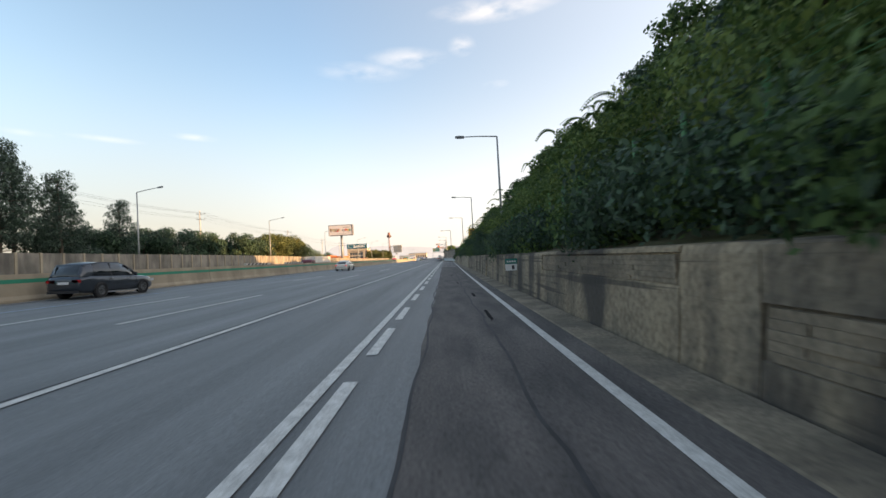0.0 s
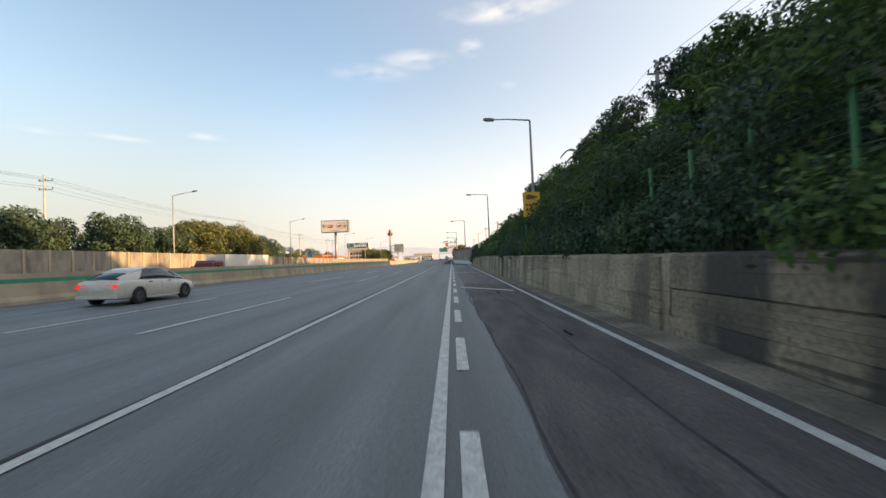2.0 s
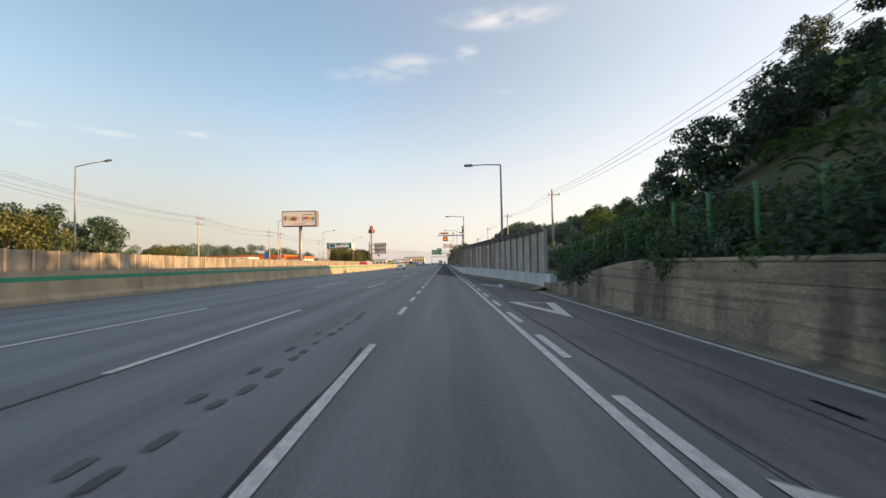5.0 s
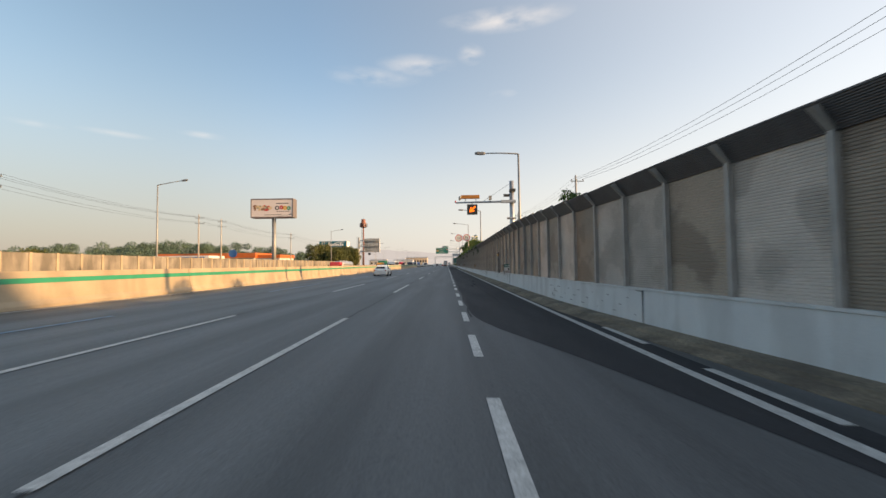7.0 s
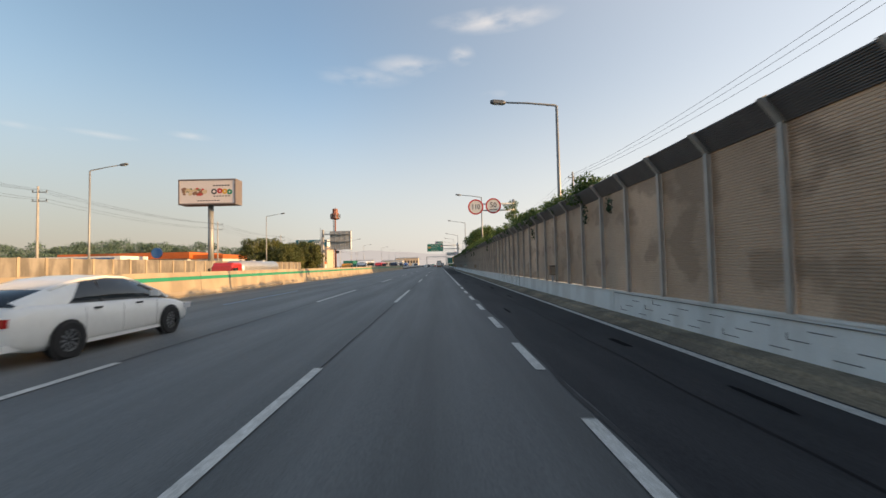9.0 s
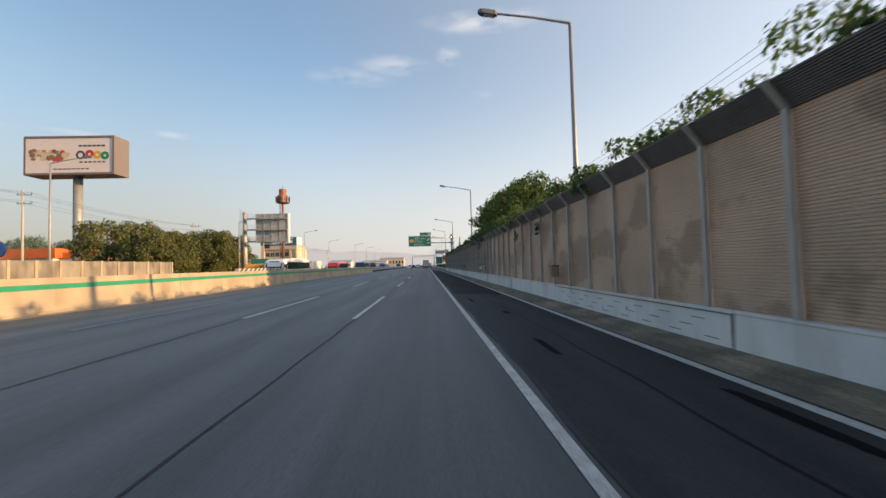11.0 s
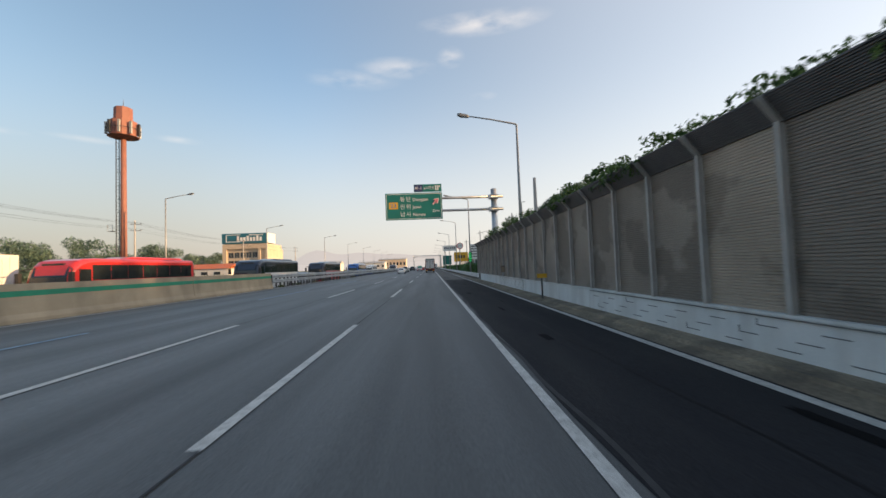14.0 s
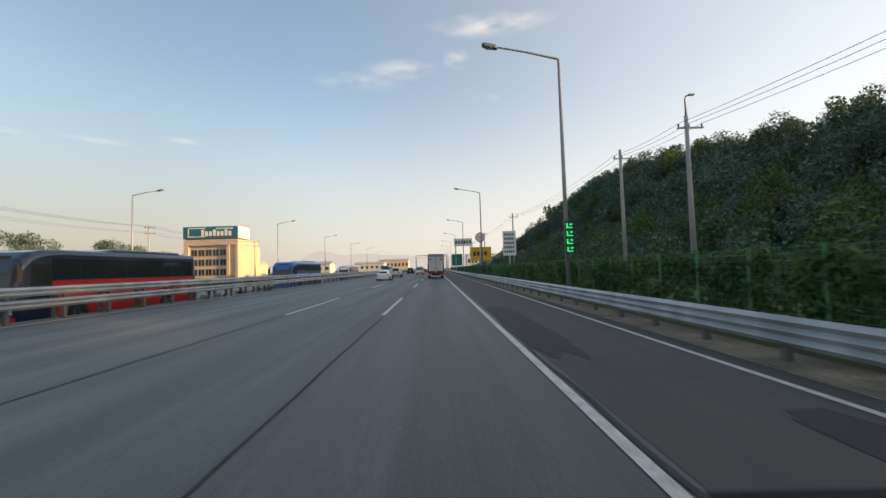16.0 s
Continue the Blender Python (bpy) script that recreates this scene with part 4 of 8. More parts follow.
def arrow_shape(cx, cz, s, y, angle, d=0.02, shaft=0.16):
    """A flat arrow of length about 2 s; angle 0 points up."""
    pts = [(-shaft, -1), (shaft, -1), (shaft, 0.1), (0.62, -0.3), (0.62, 0.12), (0, 1.0), (-0.62, 0.12), (-0.62, -0.3), (-shaft, 0.1)]
    a = radians(angle)
    P = [(cx + s * (px * math.cos(a) + pz * math.sin(a)), cz + s * (-px * math.sin(a) + pz * math.cos(a))) for px, pz in pts]
    n = len(P)
    V = [(x, y - d, z) for x, z in P] + [(x, y, z) for x, z in P]
    F = [tuple(range(n)), tuple(range(2 * n - 1, n - 1, -1))] + [(i, i + n, (i + 1) % n + n, (i + 1) % n) for i in range(n)]
    return V, F


def guide_sign():
    g = thing("direction_sign", "large green overhead direction sign on a grey steel cantilever", "road sign", pose(4.24, 352.65, 0.2))
    part("column", tube([(0, 0, -0.4), (0, 0, 10.05)], [0.36, 0.33], 20), GALV, g, smooth=True)
    part("column_cap", tube([(0, 0, 10.05), (0, 0, 10.13)], [0.35, 0.2], 20), GALV, g)
    for z in (9.15, 7.75):
        arm = part("arm", tube([(0.95, -0.42, z), (-6.2, -0.42, z), (-11.4, -0.42, z)], [0.15, 0.14, 0.12], 14), GALV, g, smooth=True)
        part("clamp", merge([box(-0.45, 0.45, -0.62, 0.4, z - 0.2, z - 0.14), box(-0.45, 0.45, -0.62, 0.4, z + 0.14, z + 0.2), box(-0.62, -0.42, -0.58, 0.1, z - 0.24, z + 0.24)]), GALV, arm)
    x0, x1, z0, z1, y = -12.2, -5.9, 6.8, 9.78, -0.62
    board = part("sign_board", plate(x0, x1, z0, z1, y), SIGN_GREEN, g)
    for k in range(4):
        part("backing_frame", box(x0 + 0.3 + k * 1.9, x0 + 0.38 + k * 1.9, y, y + 0.08, z0, z1), ALU, board)
    b = 0.045
    part("border", merge([plate(x0 + 0.1, x1 - 0.1, z0 + 0.1, z0 + 0.1 + b, y - 0.04, 0.006), plate(x0 + 0.1, x1 - 0.1, z1 - 0.1 - b, z1 - 0.1, y - 0.04, 0.006),
                          plate(x0 + 0.1, x0 + 0.1 + b, z0 + 0.1, z1 - 0.1, y - 0.04, 0.006), plate(x1 - 0.1 - b, x1 - 0.1, z0 + 0.1, z1 - 0.1, y - 0.04, 0.006)]), SIGN_WHITE, board)
    yt = y - 0.046
    for row, (ko, en) in enumerate((("동 탄", "Dongtan"), ("진 위", "Jinwi"), ("남 사", "Namsa"))):
        z = z1 - 0.72 - row * 0.84
        for q, syllable in enumerate(ko.split()):
            text_part(syllable, 0.62, x0 + 1.6 + 0.66 * q, z, yt, SIGN_WHITE, board)
        text_part(en, 0.52, x0 + 3.0, z - 0.03, yt, SIGN_WHITE, board, stretch=0.97)
    shield = part("route_shield", plate(x0 + 0.38, x0 + 1.38, 8.02, 8.78, y - 0.04, 0.008), SIGN_YELLOW, board)
    text_part("23", 0.72, x0 + 0.88, 8.38, y - 0.055, SIGN_BLUE, shield, align="CENTER")
    part("arrow", arrow_shape(x1 - 0.7, z1 - 0.98, 0.5, y - 0.045, 45), SIGN_WHITE, board)
    part("arrow_fill", arrow_shape(x1 - 0.7, z1 - 0.98, 0.4, y - 0.067, 45, shaft=0.13), SIGN_PINK, board)
    text_part("2km", 0.46, x1 - 0.72, z0 + 0.92, yt, SIGN_WHITE, board, align="CENTER")
    xa, za, zb = -9.0, 9.86, 10.72
    top = part("exit_board", plate(xa, x1 - 0.02, za, zb, y), SIGN_GREEN, g)
    part("number_field", plate(xa + 0.04, xa + 0.95, za + 0.04, zb - 0.04, y - 0.04, 0.006), SIGN_NAVY, top)
    text_part("41-1", 0.5, xa + 0.5, (za + zb) / 2, y - 0.05, SIGN_WHITE, top, align="CENTER", stretch=0.85)
    text_part("남사진위", 0.42, xa + 1.05, (za + zb) / 2, y - 0.045, SIGN_WHITE, top, stretch=0.8)
    part("exit_symbol", merge([plate(x1 - 0.72, x1 - 0.58, za + 0.15, zb - 0.15, y - 0.04, 0.006), plate(x1 - 0.5, x1 - 0.36, za + 0.15, zb - 0.15, y - 0.04, 0.006), plate(x1 - 0.34, x1 - 0.16, zb - 0.35, zb - 0.18, y - 0.04, 0.006)]), SIGN_WHITE, top)


guide_sign()


def arrow_gantry():
    g = thing("lane_signal", "grey steel lane signal gantry with a lit amber arrow", "lane signal", pose(3.6, 183.7, 0.2))
    part("column", tube([(0, 0, -0.4), (0, 0, 8.95)], [0.24, 0.2], 16), GALV, g, smooth=True)
    part("arm", tube([(0.25, -0.25, 7.05), (-1.0, -0.25, 7.05), (-5.1, -0.25, 7.0)], [0.1, 0.1, 0.07], 12), GALV, g, smooth=True)
    part("arm_clamp", box(-1.0, 0.3, -0.4, -0.1, 6.93, 7.17), GALV, g)
    part("lower_arm", tube([(-0.5, -0.2, 5.55), (0.3, -0.2, 5.55)], [0.1, 0.1], 12), GALV, g)
    sg = part("signal_box", box(-4.08, -3.16, -0.45, -0.25, 5.9, 6.82), LED_OFF, g)
    V, F = arrow_shape(-3.62, 6.36, 0.38, -0.452, 225, shaft=0.2)
    part("arrow", (V, F), LED_AMBER, sg, "lit amber arrow")
    part("hanger", box(-3.66, -3.58, -0.3, -0.22, 6.8, 7.0), DARK, sg)
    bx = part("message_box", box(-4.6, -2.95, -0.4, -0.15, 7.35, 7.66), shader("box_orange", (0.5, 0.2, 0.03), rough=0.5, vary=0.2, scale=3), g, "orange box sign")
    part("bracket", merge([box(-4.25, -4.2, -0.3, -0.24, 7.05, 7.36), box(-3.3, -3.25, -0.3, -0.24, 7.05, 7.36)]), DARK, bx)
    part("camera_dome", tube([(-4.75, -0.3, 7.2), (-4.72, -0.3, 7.3), (-4.7, -0.3, 7.5), (-4.68, -0.3, 7.6)], [0.04, 0.11, 0.12, 0.04], 10), ALU, g, smooth=True)
    part("beacon", tube([(-5.12, -0.25, 7.0), (-5.12, -0.25, 7.18)], [0.06, 0.05], 8), SIGN_RED, g)
    part("sensor", box(-2.12, -1.86, -0.4, -0.2, 7.22, 7.58), ALU, g)
    part("sensor_leg", box(-2.02, -1.97, -0.3, -0.26, 7.0, 7.24), DARK, g)
    cm = part("traffic_camera", box(-0.75, -0.25, -0.35, -0.1, 7.5, 7.68), DARK, g)
    part("camera_hood", box(-0.78, -0.2, -0.37, -0.08, 7.68, 7.71), DARK, cm)
    part("junction_box", box(-0.2, 0.3, -0.32, 0.2, 7.95, 8.2), DARK, g)
    part("stay_wire", tube([(0, -0.2, 8.8), (-2.7, -0.25, 7.05)], [0.012, 0.012], 4), WIRE, g)


arrow_gantry()


def disc(cx, cz, r0, r1, y, d, n=40):
    V, F = [], []
    for k in range(n):
        a = 2 * math.pi * k / n
        for r in (r0, r1):
            for dy in (-d, 0):
                V.append((cx + r * math.cos(a), y + dy, cz + r * math.sin(a)))
    for k in range(n):
        i, j = k * 4, ((k + 1) % n) * 4
        F += [(i, i + 2, j + 2, j), (i + 1, j + 1, j + 3, i + 3), (i + 2, i + 3, j + 3, j + 2), (i, j, j + 1, i + 1)]
    return V, F


def limit_sign(parent, cx, cz, value, y, r=0.72, sub=False):
    b = part("sign_disc", disc(cx, cz, 0.001, r, y, 0.03), SIGN_WHITE, parent)
    part("ring", disc(cx, cz, r * 0.82, r * 0.995, y - 0.031, 0.006), SIGN_RED, b)
    text_part(value, r * 0.95, cx, cz + (0.06 if sub else 0), y - 0.036, INK, b, align="CENTER", stretch=0.78 if len(value) > 2 else 0.95)
    if sub:
        part("bar", plate(cx - 0.36, cx + 0.36, cz - 0.37, cz - 0.3, y - 0.031, 0.006), INK, b)


def speed_signs():
    g = thing("speed_limit_sign", "pair of round speed limit signs on a cantilever overgrown with vines", "road sign", pose(3.7, 230.5, 0.2))
    part("column", tube([(0, 0, -0.4), (0, 0, 7.5)], [0.17, 0.14], 14), GALV, g, smooth=True)
    for z in (7.1, 6.5):
        part("arm", tube([(0.2, -0.2, z), (-4.2, -0.2, z)], [0.07, 0.06], 10), GALV, g, smooth=True)
    limit_sign(g, -3.58, 6.82, "110", -0.3)
    limit_sign(g, -1.95, 6.9, "50", -0.3, sub=True)


speed_signs()


def vms_back():
    g = thing("gantry_sign", "back of a large message sign with walkways on a column", "gantry sign", pose(-41.7, 326.2, -0.8))
    part("column", tube([(0, 0, -1.4), (0, 0, 14.9)], [0.55, 0.42], 18), ALU, g, smooth=True)
    x0, x1, z0, z1 = 2.5, 9.1, 8.3, 14.4
    bd = part("sign_back", box(x0, x1, -0.35, 0.6, z0, z1), ALU, g)
    part("rib", merge([box(x0 + (x1 - x0) * k / 4 - 0.05, x0 + (x1 - x0) * k / 4 + 0.05, -0.43, -0.35, z0, z1) for k in range(5)]), GALV, bd)
    part("side_cover", box(x1 + 0.004, x1 + 0.25, -0.3, 0.55, z0 - 0.1, z1 + 0.1), SIGN_WHITE, bd)
    for z in (z0 + 0.1, z0 + 2.6, z0 + 5.0):
        wk = part("walkway", merge([box(0, x1, -1.15, -0.43, z - 0.06, z), box(0, x1, -1.17, -1.13, z + 0.5, z + 0.54), box(0, x1, -1.17, -1.13, z + 0.95, z + 1.0)]), GALV, g)
        part("railing_post", merge([box(1 + k * 1.35, 1.05 + k * 1.35, -1.17, -1.13, z, z + 1.0) for k in range(6)]), GALV, wk)
        part("beam", tube([(0, 0.1, z + 0.2), (x0 + 0.1, 0.1, z + 0.2)], [0.16, 0.16], 10), GALV, g)
    part("ladder", merge([box(-0.75, -0.7, -0.55, -0.5, 0, 15.6), box(-0.75, -0.7, -0.1, -0.05, 0, 15.6)] + [box(-0.74, -0.71, -0.5, -0.1, 0.4 + 0.4 * k, 0.43 + 0.4 * k) for k in range(37)]), GALV, g)
    part("control_box", box(4.3, 5.3, -0.5, 0.1, 7.0, 7.9), DARK, g)


vms_back()


def lookout_mast():
    g = thing("antenna_mast", "tall rust-red monopole mast with a drum-shaped antenna platform and ladder", "antenna mast", pose(-48.3, 368.0, -1.6))
    part("pole", tube([(0, 0, 0), (0, 0, 12), (0, 0, 24.3)], [0.45, 0.4, 0.35], 20), RUST, g, smooth=True)
    part("ladder", merge([box(-0.9, -0.82, -0.35, -0.25, 0, 24.2), box(-0.9, -0.82, 0.25, 0.35, 0, 24.2)] + [box(-0.88, -0.84, -0.25, 0.25, 0.5 * k + 0.4, 0.5 * k + 0.46) for k in range(47)] + [box(-0.86, -0.3, -0.05, 0.05, 2 * k + 1, 2 * k + 1.08) for k in range(11)]), DARK, g)
    pl = part("platform", tube([(0, 0, 24.0), (0, 0, 24.25), (0, 0, 24.3)], [0.9, 1.95, 2.0], 12), RUST, g)
    part("lower_drum", tube([(0, 0, 24.32), (0, 0, 26.6)], [1.72, 1.72], 9), RUST, g)
    part("upper_drum", tube([(0, 0, 26.6), (0, 0, 28.6), (0, 0, 28.75)], [1.2, 1.15, 0.8], 9), RUST, g)
    for k in range(9):
        a = 2 * math.pi * k / 9 + 0.2
        part("antenna_panel", [[(x + 2.02 * math.cos(a), y + 2.02 * math.sin(a), z) for x, y, z in box(-0.14, 0.14, -0.14, 0.14, 24.5, 26.3)[0]], list(CUBE_F)], ALU if k % 3 else DARK, pl)
    ring = [(2.1 * math.cos(2 * math.pi * k / 20), 2.1 * math.sin(2 * math.pi * k / 20), 25.35) for k in range(21)]
    part("railing", tube(ring, [0.04] * 21, 6), DARK, pl)
    part("rod", tube([(0, 0, 28.7), (0, 0, 30.0)], [0.06, 0.02], 6), DARK, g)
    part("service_cage", merge([box(-2.0, -1.1, -0.5, 0.5, 10.2, 10.26), box(-2.0, -1.95, -0.5, 0.5, 10.9, 10.95), box(-2.0, -1.95, -0.5, -0.45, 10.2, 11.2), box(-2.0, -1.95, 0.45, 0.5, 10.2, 11.2), box(-2.0, -1.1, -0.5, -0.45, 11.1, 11.15)]), GALV, g)


lookout_mast()


def billboard():
    g = thing("billboard", "large roadside billboard with a food advertisement on a thick steel pole", "billboard", pose(-83.7, 333.0, 0.0))
    part("pole", tube([(0, 2.2, -2.0), (0, 2.2, 24.8)], [0.95, 0.9], 20), POLE_M, g, smooth=True)
    cab = part("cabinet", box(-9.95, 9.95, 0.02, 4.4, 24.5, 33.4), shader("billboard_grey", (0.17, 0.15, 0.15), rough=0.6, vary=0.15), g)
    fr = 0.45
    part("frame", merge([box(-9.95, 9.95, -0.25, 0.0, 24.5, 24.5 + fr), box(-9.95, 9.95, -0.25, 0.0, 33.4 - fr, 33.4), box(-9.95, -9.95 + fr, -0.25, 0.0, 24.5 + fr, 33.4 - fr), box(9.95 - fr, 9.95, -0.25, 0.0, 24.5 + fr, 33.4 - fr)]), shader("billboard_frame", (0.2, 0.17, 0.17), rough=0.5), g)
    sheet = part("poster", box(-9.5, 9.5, -0.12, 0.0, 24.95, 32.95), shader("poster_paper", (0.78, 0.7, 0.68), rough=0.6, vary=0.08, bump=0), g)
    rng = random.Random(3)
    cols = [shader("print_red", (0.6, 0.07, 0.06), rough=0.6, vary=0.2, bump=0), shader("print_green", (0.25, 0.3, 0.15), rough=0.6, vary=0.3, bump=0), shader("print_brown", (0.3, 0.16, 0.1), rough=0.6, vary=0.3, bump=0), shader("print_cream", (0.7, 0.55, 0.35), rough=0.6, vary=0.2, bump=0)]
    for k in range(26):
        cx, cz = rng.uniform(-8.2, -0.8), 29.0 + rng.uniform(-1.0, 1.3)
        cz += 0.25 * (cx + 4.5) * 0.05
        r = rng.uniform(0.45, 1.05)
        c = cols[0] if cx > -3.6 and rng.random() < 0.75 else cols[1 + k % 3]
        pts = [(cx + r * rng.uniform(0.75, 1.25) * math.cos(2 * math.pi * j / 10), cz + 0.7 * r * rng.uniform(0.75, 1.25) * math.sin(2 * math.pi * j / 10)) for j in range(10)]
        part("print_patch", ([(x, -0.125 - 0.004 * (k % 9), z) for x, z in pts], [tuple(range(10))]), c, sheet)
    part("logo_mark", disc(2.4, 29.0, 0.55, 1.0, -0.125, 0.01, 24), INK, sheet)
    for k, c in enumerate((SIGN_RED, SIGN_YELLOW, GREEN_P)):
        part("logo_mark", disc(4.4 + 1.7 * k, 29.2 - 0.2 * k, 0.3, 0.95, -0.125, 0.01, 20), c, sheet)
    for n_, xa, wd, za, zb in ((6, 2.0, 0.8, 30.9, 31.3), (6, 2.2, 0.7, 27.2, 27.5), (8, -3.5, 0.8, 25.7, 25.95)):
        for k in range(n_):
            part("text_bar", plate(xa + k, xa + wd + k, za, zb, -0.125, 0.01), INK, sheet)


billboard()

# small signs on the walls and posts
def small_sign(x, y, z, w, h, material, label, bars=True, legs=None):
    g = thing("marker_sign", label, "road sign", pose(x, y, z))
    pl = part("plate", box(-w / 2, w / 2, -0.02, 0.0, -h / 2, h / 2), material, g)
    part("back_bracket", box(-0.05, 0.05, 0.0, 0.25, -h * 0.3, h * 0.1), GALV, g)
    if bars:
        for pt in [plate(-w * 0.36 + k * w * 0.2, -w * 0.24 + k * w * 0.2, h * 0.05, h * 0.32, -0.02, 0.006) for k in range(4)] + [plate(-w * 0.1, w * 0.12, -h * 0.35, -h * 0.15, -0.02, 0.006)]:
            part("text_bar", pt, INK, pl)
    if legs:
        part("post", tube([(0, 0.05, -legs), (0, 0.05, h / 2)], [0.04, 0.04], 8), DARK, g)
    return g


small_sign(6.5, 112.0, 2.0, 0.36, 0.32, SIGN_WHITE, "small white kilometre marker above the retaining wall")
for xx_, yy_, zz_ in ((5.62, 14.6, 0.93), (2.18, 177.7, 1.38), (2.18, 277.0, 1.45)):
    g = thing("marker_sign", "small green and white marker sign fixed to the " + ("retaining wall" if xx_ > 5 else "sound wall"), "road sign", pose(xx_, yy_, zz_))
    a = part("upper_plate", box(-0.24, 0.24, -0.02, 0, 0.02, 0.24), SIGN_GREEN, g)
    b = part("lower_plate", box(-0.24, 0.24, -0.02, 0, -0.24, 0.018), SIGN_WHITE, g)
    for k in range(4):
        part("text_bar", plate(-0.18 + k * 0.1, -0.11 + k * 0.1, 0.09, 0.16, -0.02, 0.005), SIGN_WHITE, a)
    part("text_bar", plate(0.02, 0.12, -0.2, -0.04, -0.02, 0.005), INK, b)
    part("bracket", box(-0.04, 0.14, 0.0, 0.1, -0.2, 0.2), GALV, g)
for yy_ in (179.6, 213.0, 255.4, 295.5, 337.5):
    g = thing("phone_box", "small brown metal box fixed to the sound wall post", "equipment box", pose(2.2, yy_, 1.32))
    bd = part("body", box(-0.12, 0.14, -0.14, 0.14, -0.2, 0.24), shader("box_brown", (0.2, 0.14, 0.1), rough=0.6, vary=0.2), g)
    part("lid", box(-0.14, 0.16, -0.16, 0.16, 0.242, 0.27), DARK, bd)
    part("door", box(-0.09, 0.11, -0.155, -0.142, -0.17, 0.2), shader("box_tan", (0.38, 0.3, 0.22), rough=0.6, vary=0.2), bd)
    part("leg", box(-0.04, 0.04, -0.04, 0.04, -0.52, -0.2), GALV, g)
small_sign(1.98, 326.1, 1.12, 0.46, 0.2, SIGN_YELLOW, "small orange delineator sign on a thin post", False, 1.1)
SIGN_INK_OLD = shader("faded_sign_ink", (0.16, 0.09, 0.04), rough=0.7, vary=0.3, scale=3)
ys_ = small_sign(8.0, 70.9, 5.42, 1.3, 1.9, SIGN_YELLOW, "tall amber warning sign with a camera symbol on a lamp post", False)
part("camera_symbol", merge([plate(-0.4, 0.2, 0.4, 0.7, -0.02, 0.006), plate(0.2, 0.42, 0.48, 0.62, -0.02, 0.006), plate(-0.3, 0.0, 0.7, 0.76, -0.02, 0.006)]), SIGN_INK_OLD, ys_)
for k in range(4):
    for z in (-0.1, -0.5):
        part("text_bar", plate(-0.45 + 0.24 * k, -0.28 + 0.24 * k, z, z + 0.16, -0.02, 0.006), SIGN_INK_OLD, ys_)

# emergency door in the sound wall
g = thing("emergency_door", "narrow pale emergency door with a yellow sign in the sound wall", "door", pose(2.28, 183.7, 0.85))
part("leaf", box(-0.03, 0.02, -0.28, 0.28, 0, 1.75), ALU, g)
part("frame", merge([box(-0.05, 0.04, -0.34, -0.285, 0, 1.82), box(-0.05, 0.04, 0.285, 0.34, 0, 1.82), box(-0.05, 0.04, -0.285, 0.285, 1.755, 1.82)]), DARK, g)
part("notice", box(-0.06, -0.035, -0.2, 0.2, 1.5, 1.72), SIGN_YELLOW, g)

